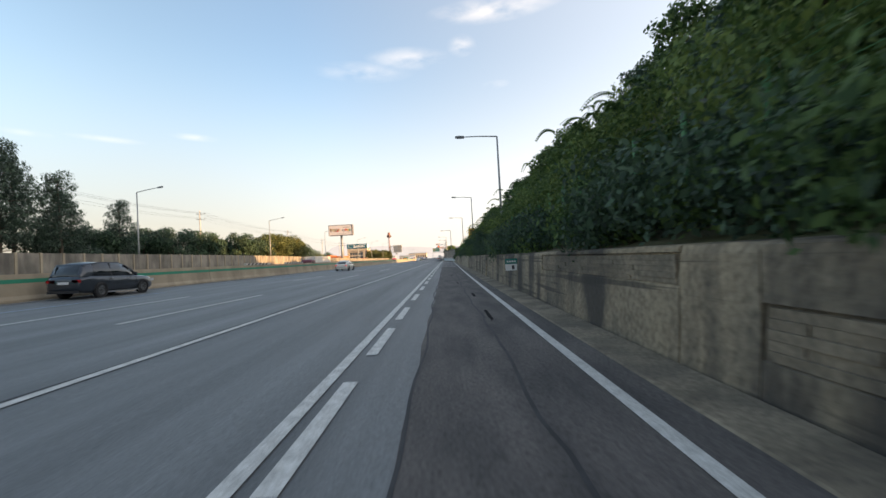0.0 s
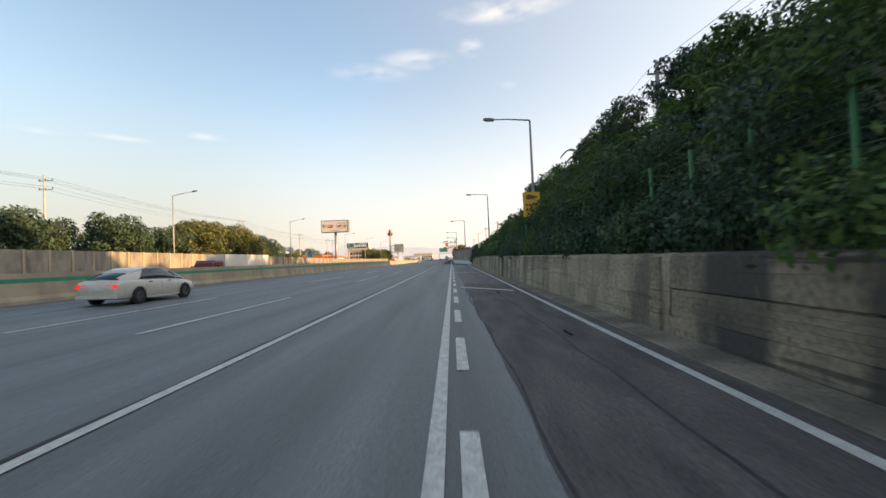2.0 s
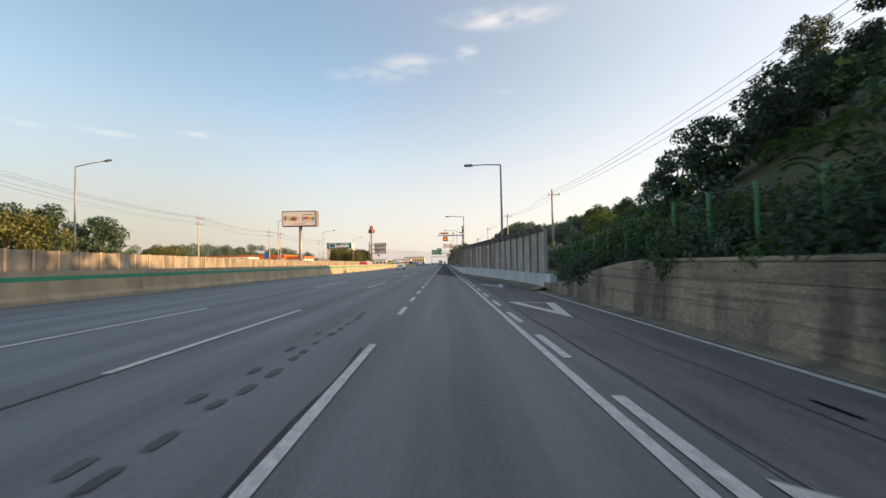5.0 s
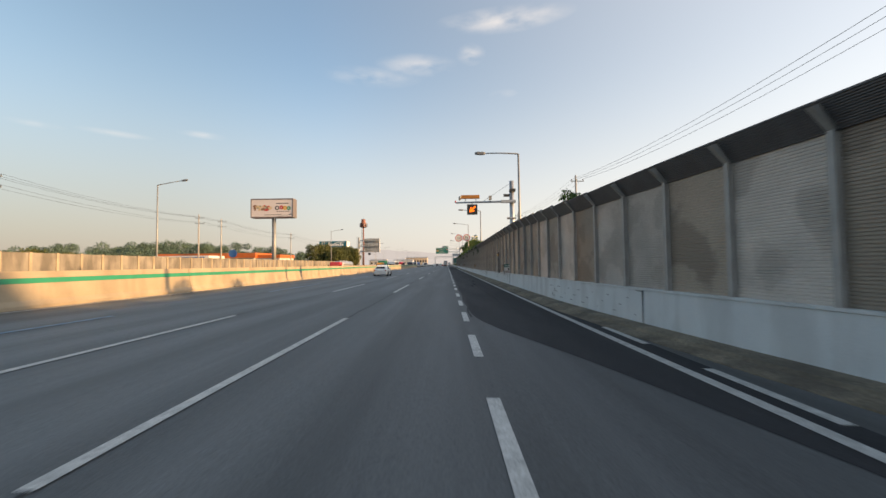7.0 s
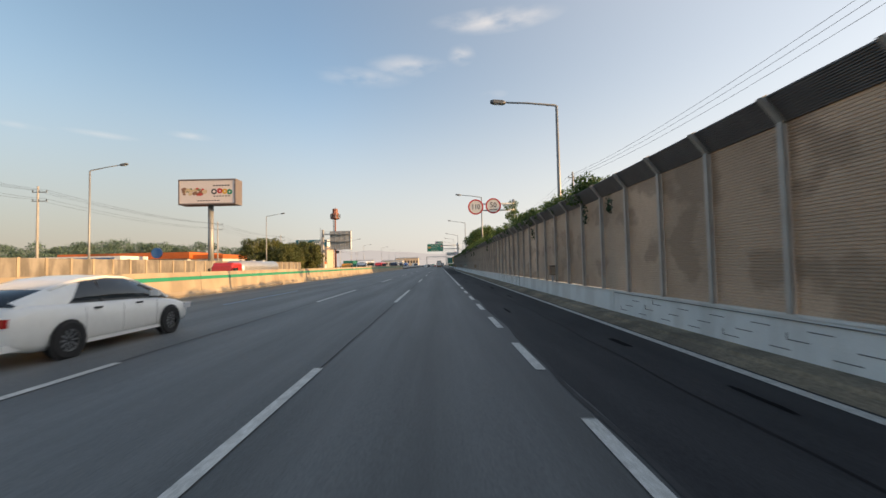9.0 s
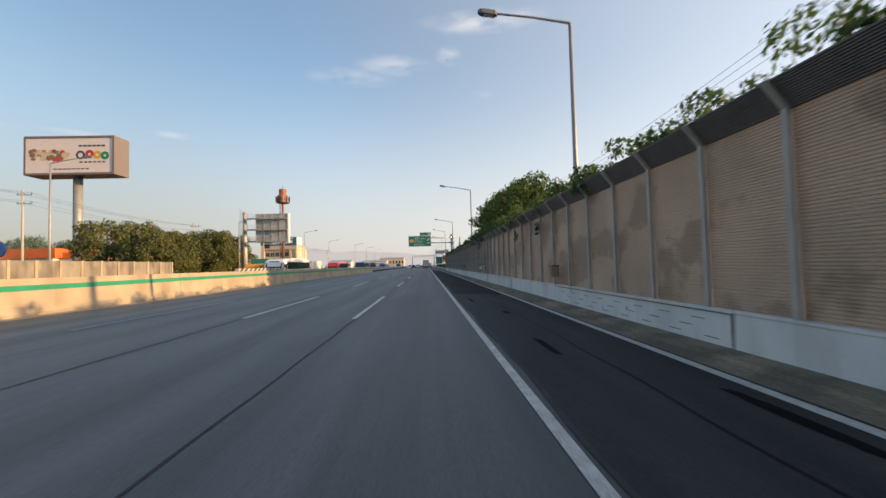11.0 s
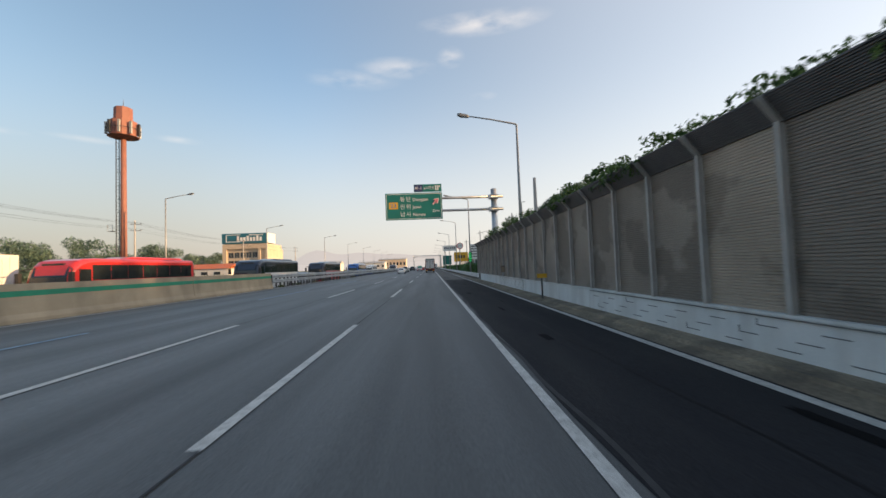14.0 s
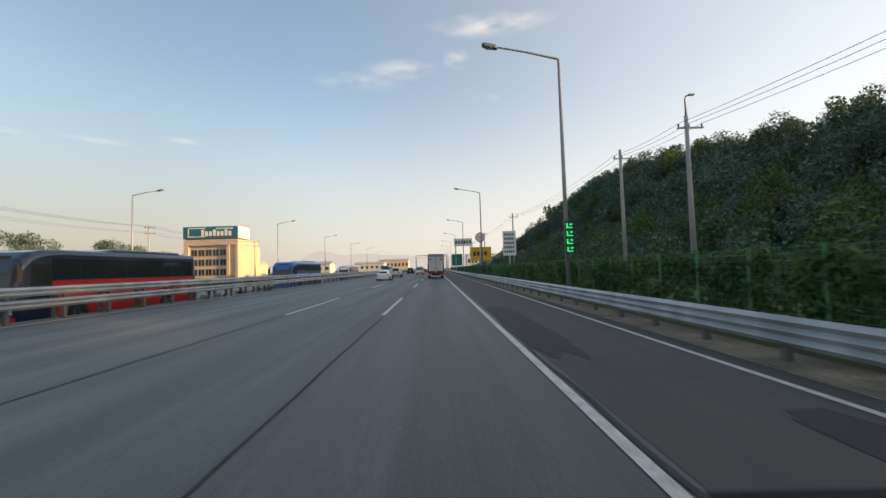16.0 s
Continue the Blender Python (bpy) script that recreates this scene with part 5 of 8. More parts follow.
# signs beyond the end of the wall
def end_signs():
    g = thing("speed_limit_sign", "round speed limit sign on a grey post", "road sign", pose(7.2, 448, 0.2))
    part("post", tube([(0, 0, -1), (0, 0, 9.2)], [0.13, 0.1], 10), GALV, g)
    limit_sign(g, 0, 8.4, "110", -0.15, 1.15)
    g = thing("warning_board", "large amber roadside notice board on steel posts", "road sign", pose(7.8, 452, 0.2))
    b = part("board", box(-2.5, 2.5, -0.08, 0, 3.0, 6.3), SIGN_YELLOW, g)
    for k in range(4):
        part("text_bar", plate(-1.9 + 0.9 * k, -1.3 + 0.9 * k, 4.2, 5.2, -0.08, 0.01), INK, b)
    for x in (-1.6, 1.6):
        part("post", tube([(x, 0.1, -1), (x, 0.1, 3.2)], [0.12, 0.12], 8), GALV, g)
    g = thing("notice_board", "tall white roadside notice board with rows of lettering", "road sign", pose(9.6, 424, 0.2))
    b = part("board", box(-1.15, 1.15, -0.08, 0, 3.3, 7.6), SIGN_WHITE, g)
    part("text_bar", merge([plate(-0.9 + 0.36 * k, -0.66 + 0.36 * k, 3.8 + 0.75 * r, 4.2 + 0.75 * r, -0.08, 0.01) for k in range(5) for r in range(5)]), INK, b)
    part("post", tube([(0, 0.1, -1), (0, 0.1, 3.4)], [0.14, 0.14], 8), GALV, g)
    g = thing("sign_frame", "lattice backed white sign frame on two posts", "road sign", pose(5.4, 470, 0.2))
    b = part("board", box(-3.3, 1.9, -0.08, 0, 7.6, 9.8), SIGN_WHITE, g)
    for k in range(6):
        part("text_bar", plate(-2.9 + 0.8 * k, -2.4 + 0.8 * k, 8.3, 9.2, -0.08, 0.01), INK, b)
    for x in (-2.8, 1.4):
        part("post", tube([(x, 0.1, -1), (x, 0.1, 9.8)], [0.12, 0.12], 8), GALV, g)
    g = thing("lane_signal", "vertical green lit lane signal on the lamp post", "lane signal", pose(3.5, 374.9, 3.0))
    b = part("housing", box(-0.24, 0.24, -0.3, -0.15, -0.75, 0.95), LED_OFF, g)
    for k in range(4):
        part("lamp", merge([plate(-0.16, 0.16, -0.66 + 0.41 * k, -0.6 + 0.41 * k, -0.3, 0.01), plate(-0.16, -0.08, -0.6 + 0.41 * k, -0.4 + 0.41 * k, -0.3, 0.01), plate(0.02, 0.16, -0.5 + 0.41 * k, -0.42 + 0.41 * k, -0.3, 0.01)]), LED_GREEN, b)
    g = thing("direction_sign", "green direction sign board beside the hard shoulder", "road sign", pose(5.6, 520, 0.2))
    b = part("board", box(-2.2, 2.2, -0.08, 0, 2.2, 7.0), SIGN_GREEN, g)
    for x in (-1.4, 1.4):
        part("post", tube([(x, 0.1, -1), (x, 0.1, 3)], [0.14, 0.14], 8), GALV, g)
    g = thing("overhead_gantry", "thin grey steel gantry spanning the carriageway", "gantry", pose(0, 640, 0))
    part("beam", merge([box(-17, 5.0, -0.3, 0.3, 10.6, 11.1), box(-17, 5.0, -0.3, 0.3, 9.6, 9.8)]), GALV, g)
    for x in (-17, 5):
        part("column", tube([(x, 0, -1), (x, 0, 11)], [0.35, 0.3], 10), GALV, g)


end_signs()

# ---- utility poles and cables ----
def utility_pole(x, y, base, top, arms=2, wide=2.2, lamp=False, side=1):
    g = thing("utility_pole", "grey concrete utility pole with crossarms and insulators", "utility pole", pose(x, y, base), group="utility poles")
    h = top - base
    part("pole", tube([(0, 0, 0), (0, 0, h)], [0.21, 0.12], 12), CONC_POLE, g, smooth=True)
    for k in range(arms):
        z = h - 0.9 - 1.3 * k
        a = part("crossarm", box(-wide / 2 + side * 0.25, wide / 2 + side * 0.25, -0.06, 0.06, z, z + 0.1), POLE_M, g)
        for q in (-0.45, -0.05, 0.45):
            part("insulator", tube([(q * wide + side * 0.25, 0, z + 0.1), (q * wide + side * 0.25, 0, z + 0.22), (q * wide + side * 0.25, 0, z + 0.34)], [0.03, 0.07, 0.04], 8), DARK, a)
    return g


left_poles = [(-57.6, 52, 16.5), (-57.3, 97, 16.2), (-55.8, 148.4, 14.9), (-57.3, 195, 13.9), (-61.3, 242, 14.3), (-61.3, 251.5, 14.4), (-62, 300, 14.5), (-63, 345, 14.2), (-64, 392, 13.5), (-64, 440, 13.0), (-64, 490, 13.0)]
for x, y, top in left_poles:
    utility_pole(x, y, terrain(x, y) - 0.3, top)
right_poles = [(16, 20, 12.4), (16, 67, 14.2), (16, 107, 12.7), (16, 162, 12.4), (16, 204, 14.0), (16, 250, 14.6), (16, 296, 13.5), (15, 341, 10.5), (13.95, 380.7, 11.6), (14.2, 391, 12.3), (13.5, 440, 13), (13, 486, 13), (13, 530, 13)]
utility_pole(5.45, 339.5, terrain(5.45, 339.5) - 0.3, 8.6, 0)
for x, y, top in right_poles:
    pole = utility_pole(x, y, terrain(x, y) - 0.3, top, 1, 1.8)
    if y == 380.7:
        z = top - terrain(x, y) + 0.3
        arm = part("lamp_arm", tube([(0, 0, z - 0.4), (0, 0, z + 1.1), (0.06, 0, z + 1.35), (0.35, 0, z + 1.45)], [0.07, 0.06, 0.05, 0.05], 8), POLE_M, pole, "curved lamp arm on the pole top", smooth=True)
        part("lamp_head", box(0.25, 0.65, -0.09, 0.09, z + 1.4, z + 1.5), LAMP_HEAD, arm)


def cable(a, b, sag):
    pts = []
    for k in range(13):
        u = k / 12
        p = Vector(a).lerp(Vector(b), u)
        p.z -= sag * 4 * u * (1 - u)
        pts.append(p)
    return tube(pts, [0.014] * 13, 4, False)


for poles, offs in ((left_poles, ((-0.74, -0.8), (0.14, -0.8), (1.24, -0.8), (-0.74, -2.1), (1.24, -2.1))), (right_poles, ((-0.56, -0.8), (0.16, -0.8), (1.06, -0.8)))):
    for i in range(len(poles) - 1):
        a, b = poles[i], poles[i + 1]
        g = [cable((a[0] + ox, a[1], a[2] + oz + 0.25), (b[0] + ox, b[1], b[2] + oz + 0.25), 0.018 * (b[1] - a[1])) for ox, oz in offs]
        v, f = merge(g)
        tagged(link("power_cable", v, f, WIRE), "thin black power cables sagging between utility poles", "cable", kind="structure")

# ---- buildings ----
WALL_CREAM = shader("render_cream", (0.6, 0.48, 0.36), rough=0.85, vary=0.15, scale=0.3)
WALL_WHITE = shader("cladding_white", (0.65, 0.64, 0.62), rough=0.6, vary=0.12, scale=0.4)
ROOF_ORANGE = shader("roof_orange", (0.55, 0.14, 0.03), rough=0.5, vary=0.15, scale=0.6)
GLASS = shader("window_glass", (0.03, 0.04, 0.05), rough=0.08, vary=0.05, bump=0)
TEAL = shader("board_teal", (0.02, 0.14, 0.2), rough=0.5, vary=0.1)


def block(parent, name, x0, x1, y0, y1, z0, z1, material):
    return part(name, box(x0, x1, y0, y1, z0, z1), material, parent)


def showroom():
    g = thing("showroom_building", "cream building with a large teal rooftop sign board", "building", pose(-122.5, 570.0, 0), kind="")
    block(g, "wall", -14, 13.5, 0, 26, -2, 20.6, WALL_CREAM)
    fr = part("portal", merge([box(-14, 14.5, -1.2, -0.02, 17.5, 20.6), box(-14, -11.5, -1.2, -0.02, -2, 17.5), box(8.5, 10, -1.2, -0.02, -2, 17.5), box(13.2, 14.5, -1.2, 25.8, -2, 17.4)]), WALL_CREAM, g)
    for k in range(5):
        for r in range(3):
            w = part("window", box(-10.6 + 3.8 * k, -7.6 + 3.8 * k, -0.12, -0.01, 1.5 + 5.2 * r, 4.8 + 5.2 * r), GLASS, g)
            part("window_frame", merge([box(-9.2 + 3.8 * k, -9.05 + 3.8 * k, -0.2, -0.12, 1.5 + 5.2 * r, 4.8 + 5.2 * r), box(-10.6 + 3.8 * k, -7.6 + 3.8 * k, -0.2, -0.12, 1.3 + 5.2 * r, 1.5 + 5.2 * r)]), ALU, w)
    b = part("sign_board", box(-14.4, 14.4, -1.0, 12, 21.0, 27.5), TEAL, g)
    part("sign_side", box(14.41, 14.6, -0.9, 11.9, 21.1, 27.4), SIGN_WHITE, b)
    lg = [plate(-11.8, -2.6, 21.9, 22.35, -1.0, 0.1), plate(-11.8, -11.35, 22.3, 26.8, -1.0, 0.1), plate(-11.8, -2.6, 26.4, 26.8, -1.0, 0.1)]
    lg += [plate(-4.8 + 2.05 * k, -3.4 + 2.05 * k, 22.4, 24.9 if k % 3 else 25.8, -1.0, 0.12) for k in range(8)]
    lg += [plate(3 + 1.3 * k, 3.9 + 1.3 * k, 26.0, 26.7, -1.0, 0.1) for k in range(7)]
    part("logo_mark", merge(lg), SIGN_WHITE, b)


showroom()


def service_station():
    g = thing("service_station", "low roadside service building with an orange roof band", "building", pose(-120, 345, 0))
    block(g, "wall", -55, 22, 0, 22, -2, 6.2, WALL_WHITE)
    part("roof_band", box(-26, 23, -0.6, 22.5, 6.2, 8.6), ROOF_ORANGE, g)
    part("wing", box(22.02, 34, 2, 20, -2, 6.0), WALL_WHITE, g)
    part("wing_roof", box(22.02, 34.4, 1.5, 20.5, 6.02, 7.6), ROOF_ORANGE, g)
    for k in range(18):
        w = part("window", box(-52 + 4.1 * k, -49.6 + 4.1 * k, -0.1, -0.01, 1.0, 4.2), GLASS, g)
    cn = part("canopy", box(-52, 8, -14, -1, 5.2, 7.2), SIGN_WHITE, g, "white forecourt canopy")
    part("canopy_stripe", merge([box(-44, -24, -14.08, -14.0, 5.6, 6.7), box(-10, 6, -14.08, -14.0, 5.6, 6.7)]), SIGN_BLUE, cn)
    for x in (-48, -30, -12, 4):
        part("canopy_column", tube([(x, -8, -2), (x, -8, 5.3)], [0.35, 0.35], 10), WALL_WHITE, g)
    t = part("totem", tube([(15, -6, -2), (15, -6, 5)], [0.3, 0.3], 8), POLE_M, g)
    part("totem_sign", disc(15, 8.2, 0.01, 1.9, -6.1, 0.5, 24), SIGN_BLUE, t)


service_station()
for k, (x, y, w, d, hh) in enumerate(((-190, 420, 30, 14, 5), (-95, 470, 22, 12, 4), (-150, 640, 40, 20, 9), (-70, 760, 30, 20, 8), (-60, 900, 40, 30, 14), (60, 900, 40, 30, 18), (-230, 700, 40, 20, 8), (-88, 640, 20, 14, 7))):
    g = thing("warehouse", "plain pale warehouse with a shallow roof far beside the motorway", "building", pose(x, y, 0))
    part("wall", box(-w / 2, w / 2, 0, d, -2, hh), WALL_WHITE if k % 2 else WALL_CREAM, g)
    V = [(-w / 2 - 0.5, -0.5, hh + 0.01), (w / 2 + 0.5, -0.5, hh + 0.01), (w / 2 + 0.5, d + 0.5, hh + 0.01), (-w / 2 - 0.5, d + 0.5, hh + 0.01), (-w / 2 - 0.5, d / 2, hh + 2), (w / 2 + 0.5, d / 2, hh + 2)]
    part("roof", (V, [(0, 1, 5, 4), (2, 3, 4, 5), (3, 0, 4), (1, 2, 5), (0, 3, 2, 1)]), ROOF_ORANGE if k in (0, 1) else ALU, g)
    for j in range(int(w // 5)):
        part("window", box(-w / 2 + 1.5 + 5 * j, -w / 2 + 4 + 5 * j, -0.1, -0.01, hh * 0.4, hh * 0.7), GLASS, g)

# ---- vehicles ----
def paint(name, c, metal=0.0):
    return shader("paint_" + name, c, rough=0.28, metal=metal, vary=0.06, scale=1.0, grain=8, bump=0.0, coat=0.6)


P_WHITE, P_SILVER, P_DARK = paint("white", (0.8, 0.8, 0.78)), paint("cream_white", (0.62, 0.6, 0.53)), paint("dark_grey", (0.035, 0.045, 0.06), 0.3)
P_RED, P_BLUE, P_MAROON, P_NAVY = paint("red", (0.5, 0.03, 0.03)), paint("blue", (0.04, 0.13, 0.4)), paint("maroon", (0.16, 0.03, 0.04)), paint("navy", (0.02, 0.03, 0.06))
P_GREY, P_ORANGE = paint("silver", (0.4, 0.41, 0.42), 0.4), paint("orange", (0.7, 0.3, 0.03))
TARP_GREY = shader("tarpaulin_grey", (0.3, 0.31, 0.29), rough=0.7, vary=0.2, scale=1.5)
TARP_GREEN = shader("tarpaulin_green", (0.03, 0.22, 0.17), rough=0.6, vary=0.25, scale=2)
AUTO_GLASS = shader("tinted_glass", (0.02, 0.025, 0.03), rough=0.06, vary=0.02, bump=0, coat=0.5)
TYRE = shader("tyre_rubber", (0.02, 0.02, 0.021), rough=0.85, vary=0.2, scale=6)
RIM = shader("alloy_rim", (0.45, 0.46, 0.47), rough=0.3, metal=0.8, vary=0.1)
TAIL = shader("tail_lamp", (0.4, 0.01, 0.015), rough=0.2, vary=0.05, bump=0)
BRAKE = shader("tail_lamp_lit", (0.6, 0.02, 0.02), rough=0.3, vary=0.05, bump=0, emit=(1.0, 0.03, 0.02, 0.3))
HEAD = shader("head_lamp", (0.6, 0.62, 0.65), rough=0.1, vary=0.05, bump=0)
PLASTIC = shader("black_plastic", (0.025, 0.025, 0.027), rough=0.6, vary=0.1)
PLATE_W = shader("plate_white", (0.7, 0.7, 0.7), rough=0.5, bump=0)
PLATE_Y = shader("plate_yellow", (0.7, 0.4, 0.03), rough=0.5, bump=0)
DOOR_W = shader("truck_door_white", (0.68, 0.66, 0.64), rough=0.5, vary=0.12, scale=1.2)


def loft(sections, cap=True):
    n, V, F = len(sections[0]), [], []
    for s in sections:
        V += s
    for i in range(len(sections) - 1):
        for k in range(n):
            a, b = i * n + k, i * n + (k + 1) % n
            F.append((a, a + n, b + n, b))
    if cap:
        F.append(tuple(range(n)))
        F.append(tuple(range((len(sections) - 1) * n, len(sections) * n))[::-1])
    return V, F


def wheel(parent, x, y, r, w, side):
    prof = [(0, r * 0.6), (0, r * 0.93), (0.03, r), (w - 0.03, r), (w, r * 0.93), (w, r * 0.6)]
    V, F, n = [], [], 22
    for k in range(n):
        a = 2 * math.pi * k / n
        V += [(x + side * (px - w), y + pr * math.cos(a), r + pr * math.sin(a)) for px, pr in prof]
    for k in range(n):
        for j in range(5):
            a, b = k * 6 + j, ((k + 1) % n) * 6 + j
            F.append((a, b, b + 1, a + 1))
    ob = part("wheel", (V, F), TYRE, parent, smooth=False)
    V, F = [], []
    spokes = 10
    for k in range(spokes):
        a = 2 * math.pi * k / spokes
        for da, rr in ((-0.16, 0.12), (0.16, 0.12), (0.1, 0.58), (-0.1, 0.58)):
            V.append((x - side * 0.03, y + rr * r * math.cos(a + da * (1 if rr < 0.3 else 1)), r + rr * r * math.sin(a + da)))
        F.append((4 * k, 4 * k + 1, 4 * k + 2, 4 * k + 3))
    nb = len(V)
    for k in range(n):
        a = 2 * math.pi * k / n
        V += [(x - side * 0.025, y + 0.55 * r * math.cos(a), r + 0.55 * r * math.sin(a)), (x - side * 0.02, y + 0.64 * r * math.cos(a), r + 0.64 * r * math.sin(a))]
    for k in range(n):
        a, b = nb + 2 * k, nb + 2 * ((k + 1) % n)
        F.append((a, b, b + 1, a + 1))
    part("rim", (V, F), RIM, ob)
    V = [(x - side * 0.09, y + 0.62 * r * math.cos(2 * math.pi * k / n), r + 0.62 * r * math.sin(2 * math.pi * k / n)) for k in range(n)]
    part("brake_disc", (V, [tuple(range(n))]), PLASTIC, ob)
    return ob


def low_section(y, w, zb, zs, zt):
    half = [(w * 0.9, zb), (w * 0.985, zb + 0.12), (w, (zb + zs) / 2), (w * 0.985, zs), (w * 0.93, zt - 0.03), (w * 0.75, zt), (0.0, zt + 0.025)]
    return [(x, y, z) for x, z in half] + [(-x, y, z) for x, z in half[-2::-1]]


def cab_section(y, wb, wt, zb, zt):
    half = [(wb, zb), (wb * 0.97 + wt * 0.03, zb + 0.3 * (zt - zb)), (wt * 1.06, zt - 0.05), (wt * 0.9, zt), (0, zt + 0.015)]
    return [(x, y, z) for x, z in half] + [(-x, y, z) for x, z in half[-2::-1]]


CARS = {
    "sedan": dict(L=4.75, low=[(-2.37, .66, .5, .62, .78), (-2.3, .8, .3, .78, .95), (-1.9, .885, .22, .9, 1.02), (-1.2, .905, .2, .92, 1.0), (0.2, .905, .2, .9, .97), (1.0, .9, .2, .86, .93), (1.7, .88, .2, .76, .84), (2.15, .82, .25, .64, .72), (2.34, .66, .34, .54, .6)],
                  cab=[(-2.1, .66, .62, 1.0, 1.05), (-1.5, .76, .62, .98, 1.25), (-.85, .79, .6, .96, 1.42), (-.25, .8, .59, .95, 1.47), (.25, .8, .59, .94, 1.44), (.7, .79, .6, .93, 1.3), (1.5, .72, .68, .88, .92)], axles=(-1.38, 1.38), r=.335),
    "suv": dict(L=4.8, low=[(-2.4, .74, .55, .75, .95), (-2.34, .86, .34, .9, 1.08), (-1.9, .935, .27, .98, 1.12), (-1.0, .945, .26, 1.0, 1.1), (0.3, .945, .26, .98, 1.07), (1.0, .94, .26, .96, 1.04), (1.8, .92, .26, .88, .97), (2.2, .86, .3, .74, .86), (2.38, .7, .4, .64, .74)],
                cab=[(-2.28, .74, .64, 1.08, 1.16), (-2.08, .82, .67, 1.1, 1.66), (-1.2, .85, .68, 1.08, 1.78), (-.1, .85, .68, 1.06, 1.77), (.35, .84, .66, 1.05, 1.66), (1.2, .78, .72, 1.02, 1.07)], axles=(-1.38, 1.4), r=.38),
    "van": dict(L=5.1, low=[(-2.55, .8, .5, .8, 1.0), (-2.5, .92, .32, .95, 1.12), (-1.5, .96, .25, 1.0, 1.15), (0.5, .96, .25, 1.0, 1.12), (1.5, .94, .26, .98, 1.05), (2.2, .88, .3, .78, .9), (2.53, .74, .4, .6, .7)],
                cab=[(-2.5, .82, .74, 1.1, 1.16), (-2.4, .86, .76, 1.12, 1.85), (0.6, .87, .76, 1.1, 1.9), (1.1, .85, .72, 1.06, 1.75), (1.95, .8, .74, 1.0, 1.05)], axles=(-1.6, 1.6), r=.34),
}


def cab_at(cab, y):
    """The cab's section at y, between its given sections."""
    k = max([n for n in range(len(cab) - 1) if cab[n][0] <= y + 1e-6] or [0])
    f = (y - cab[k][0]) / (cab[k + 1][0] - cab[k][0])
    return [a + (b - a) * f for a, b in zip(cab[k], cab[k + 1])]


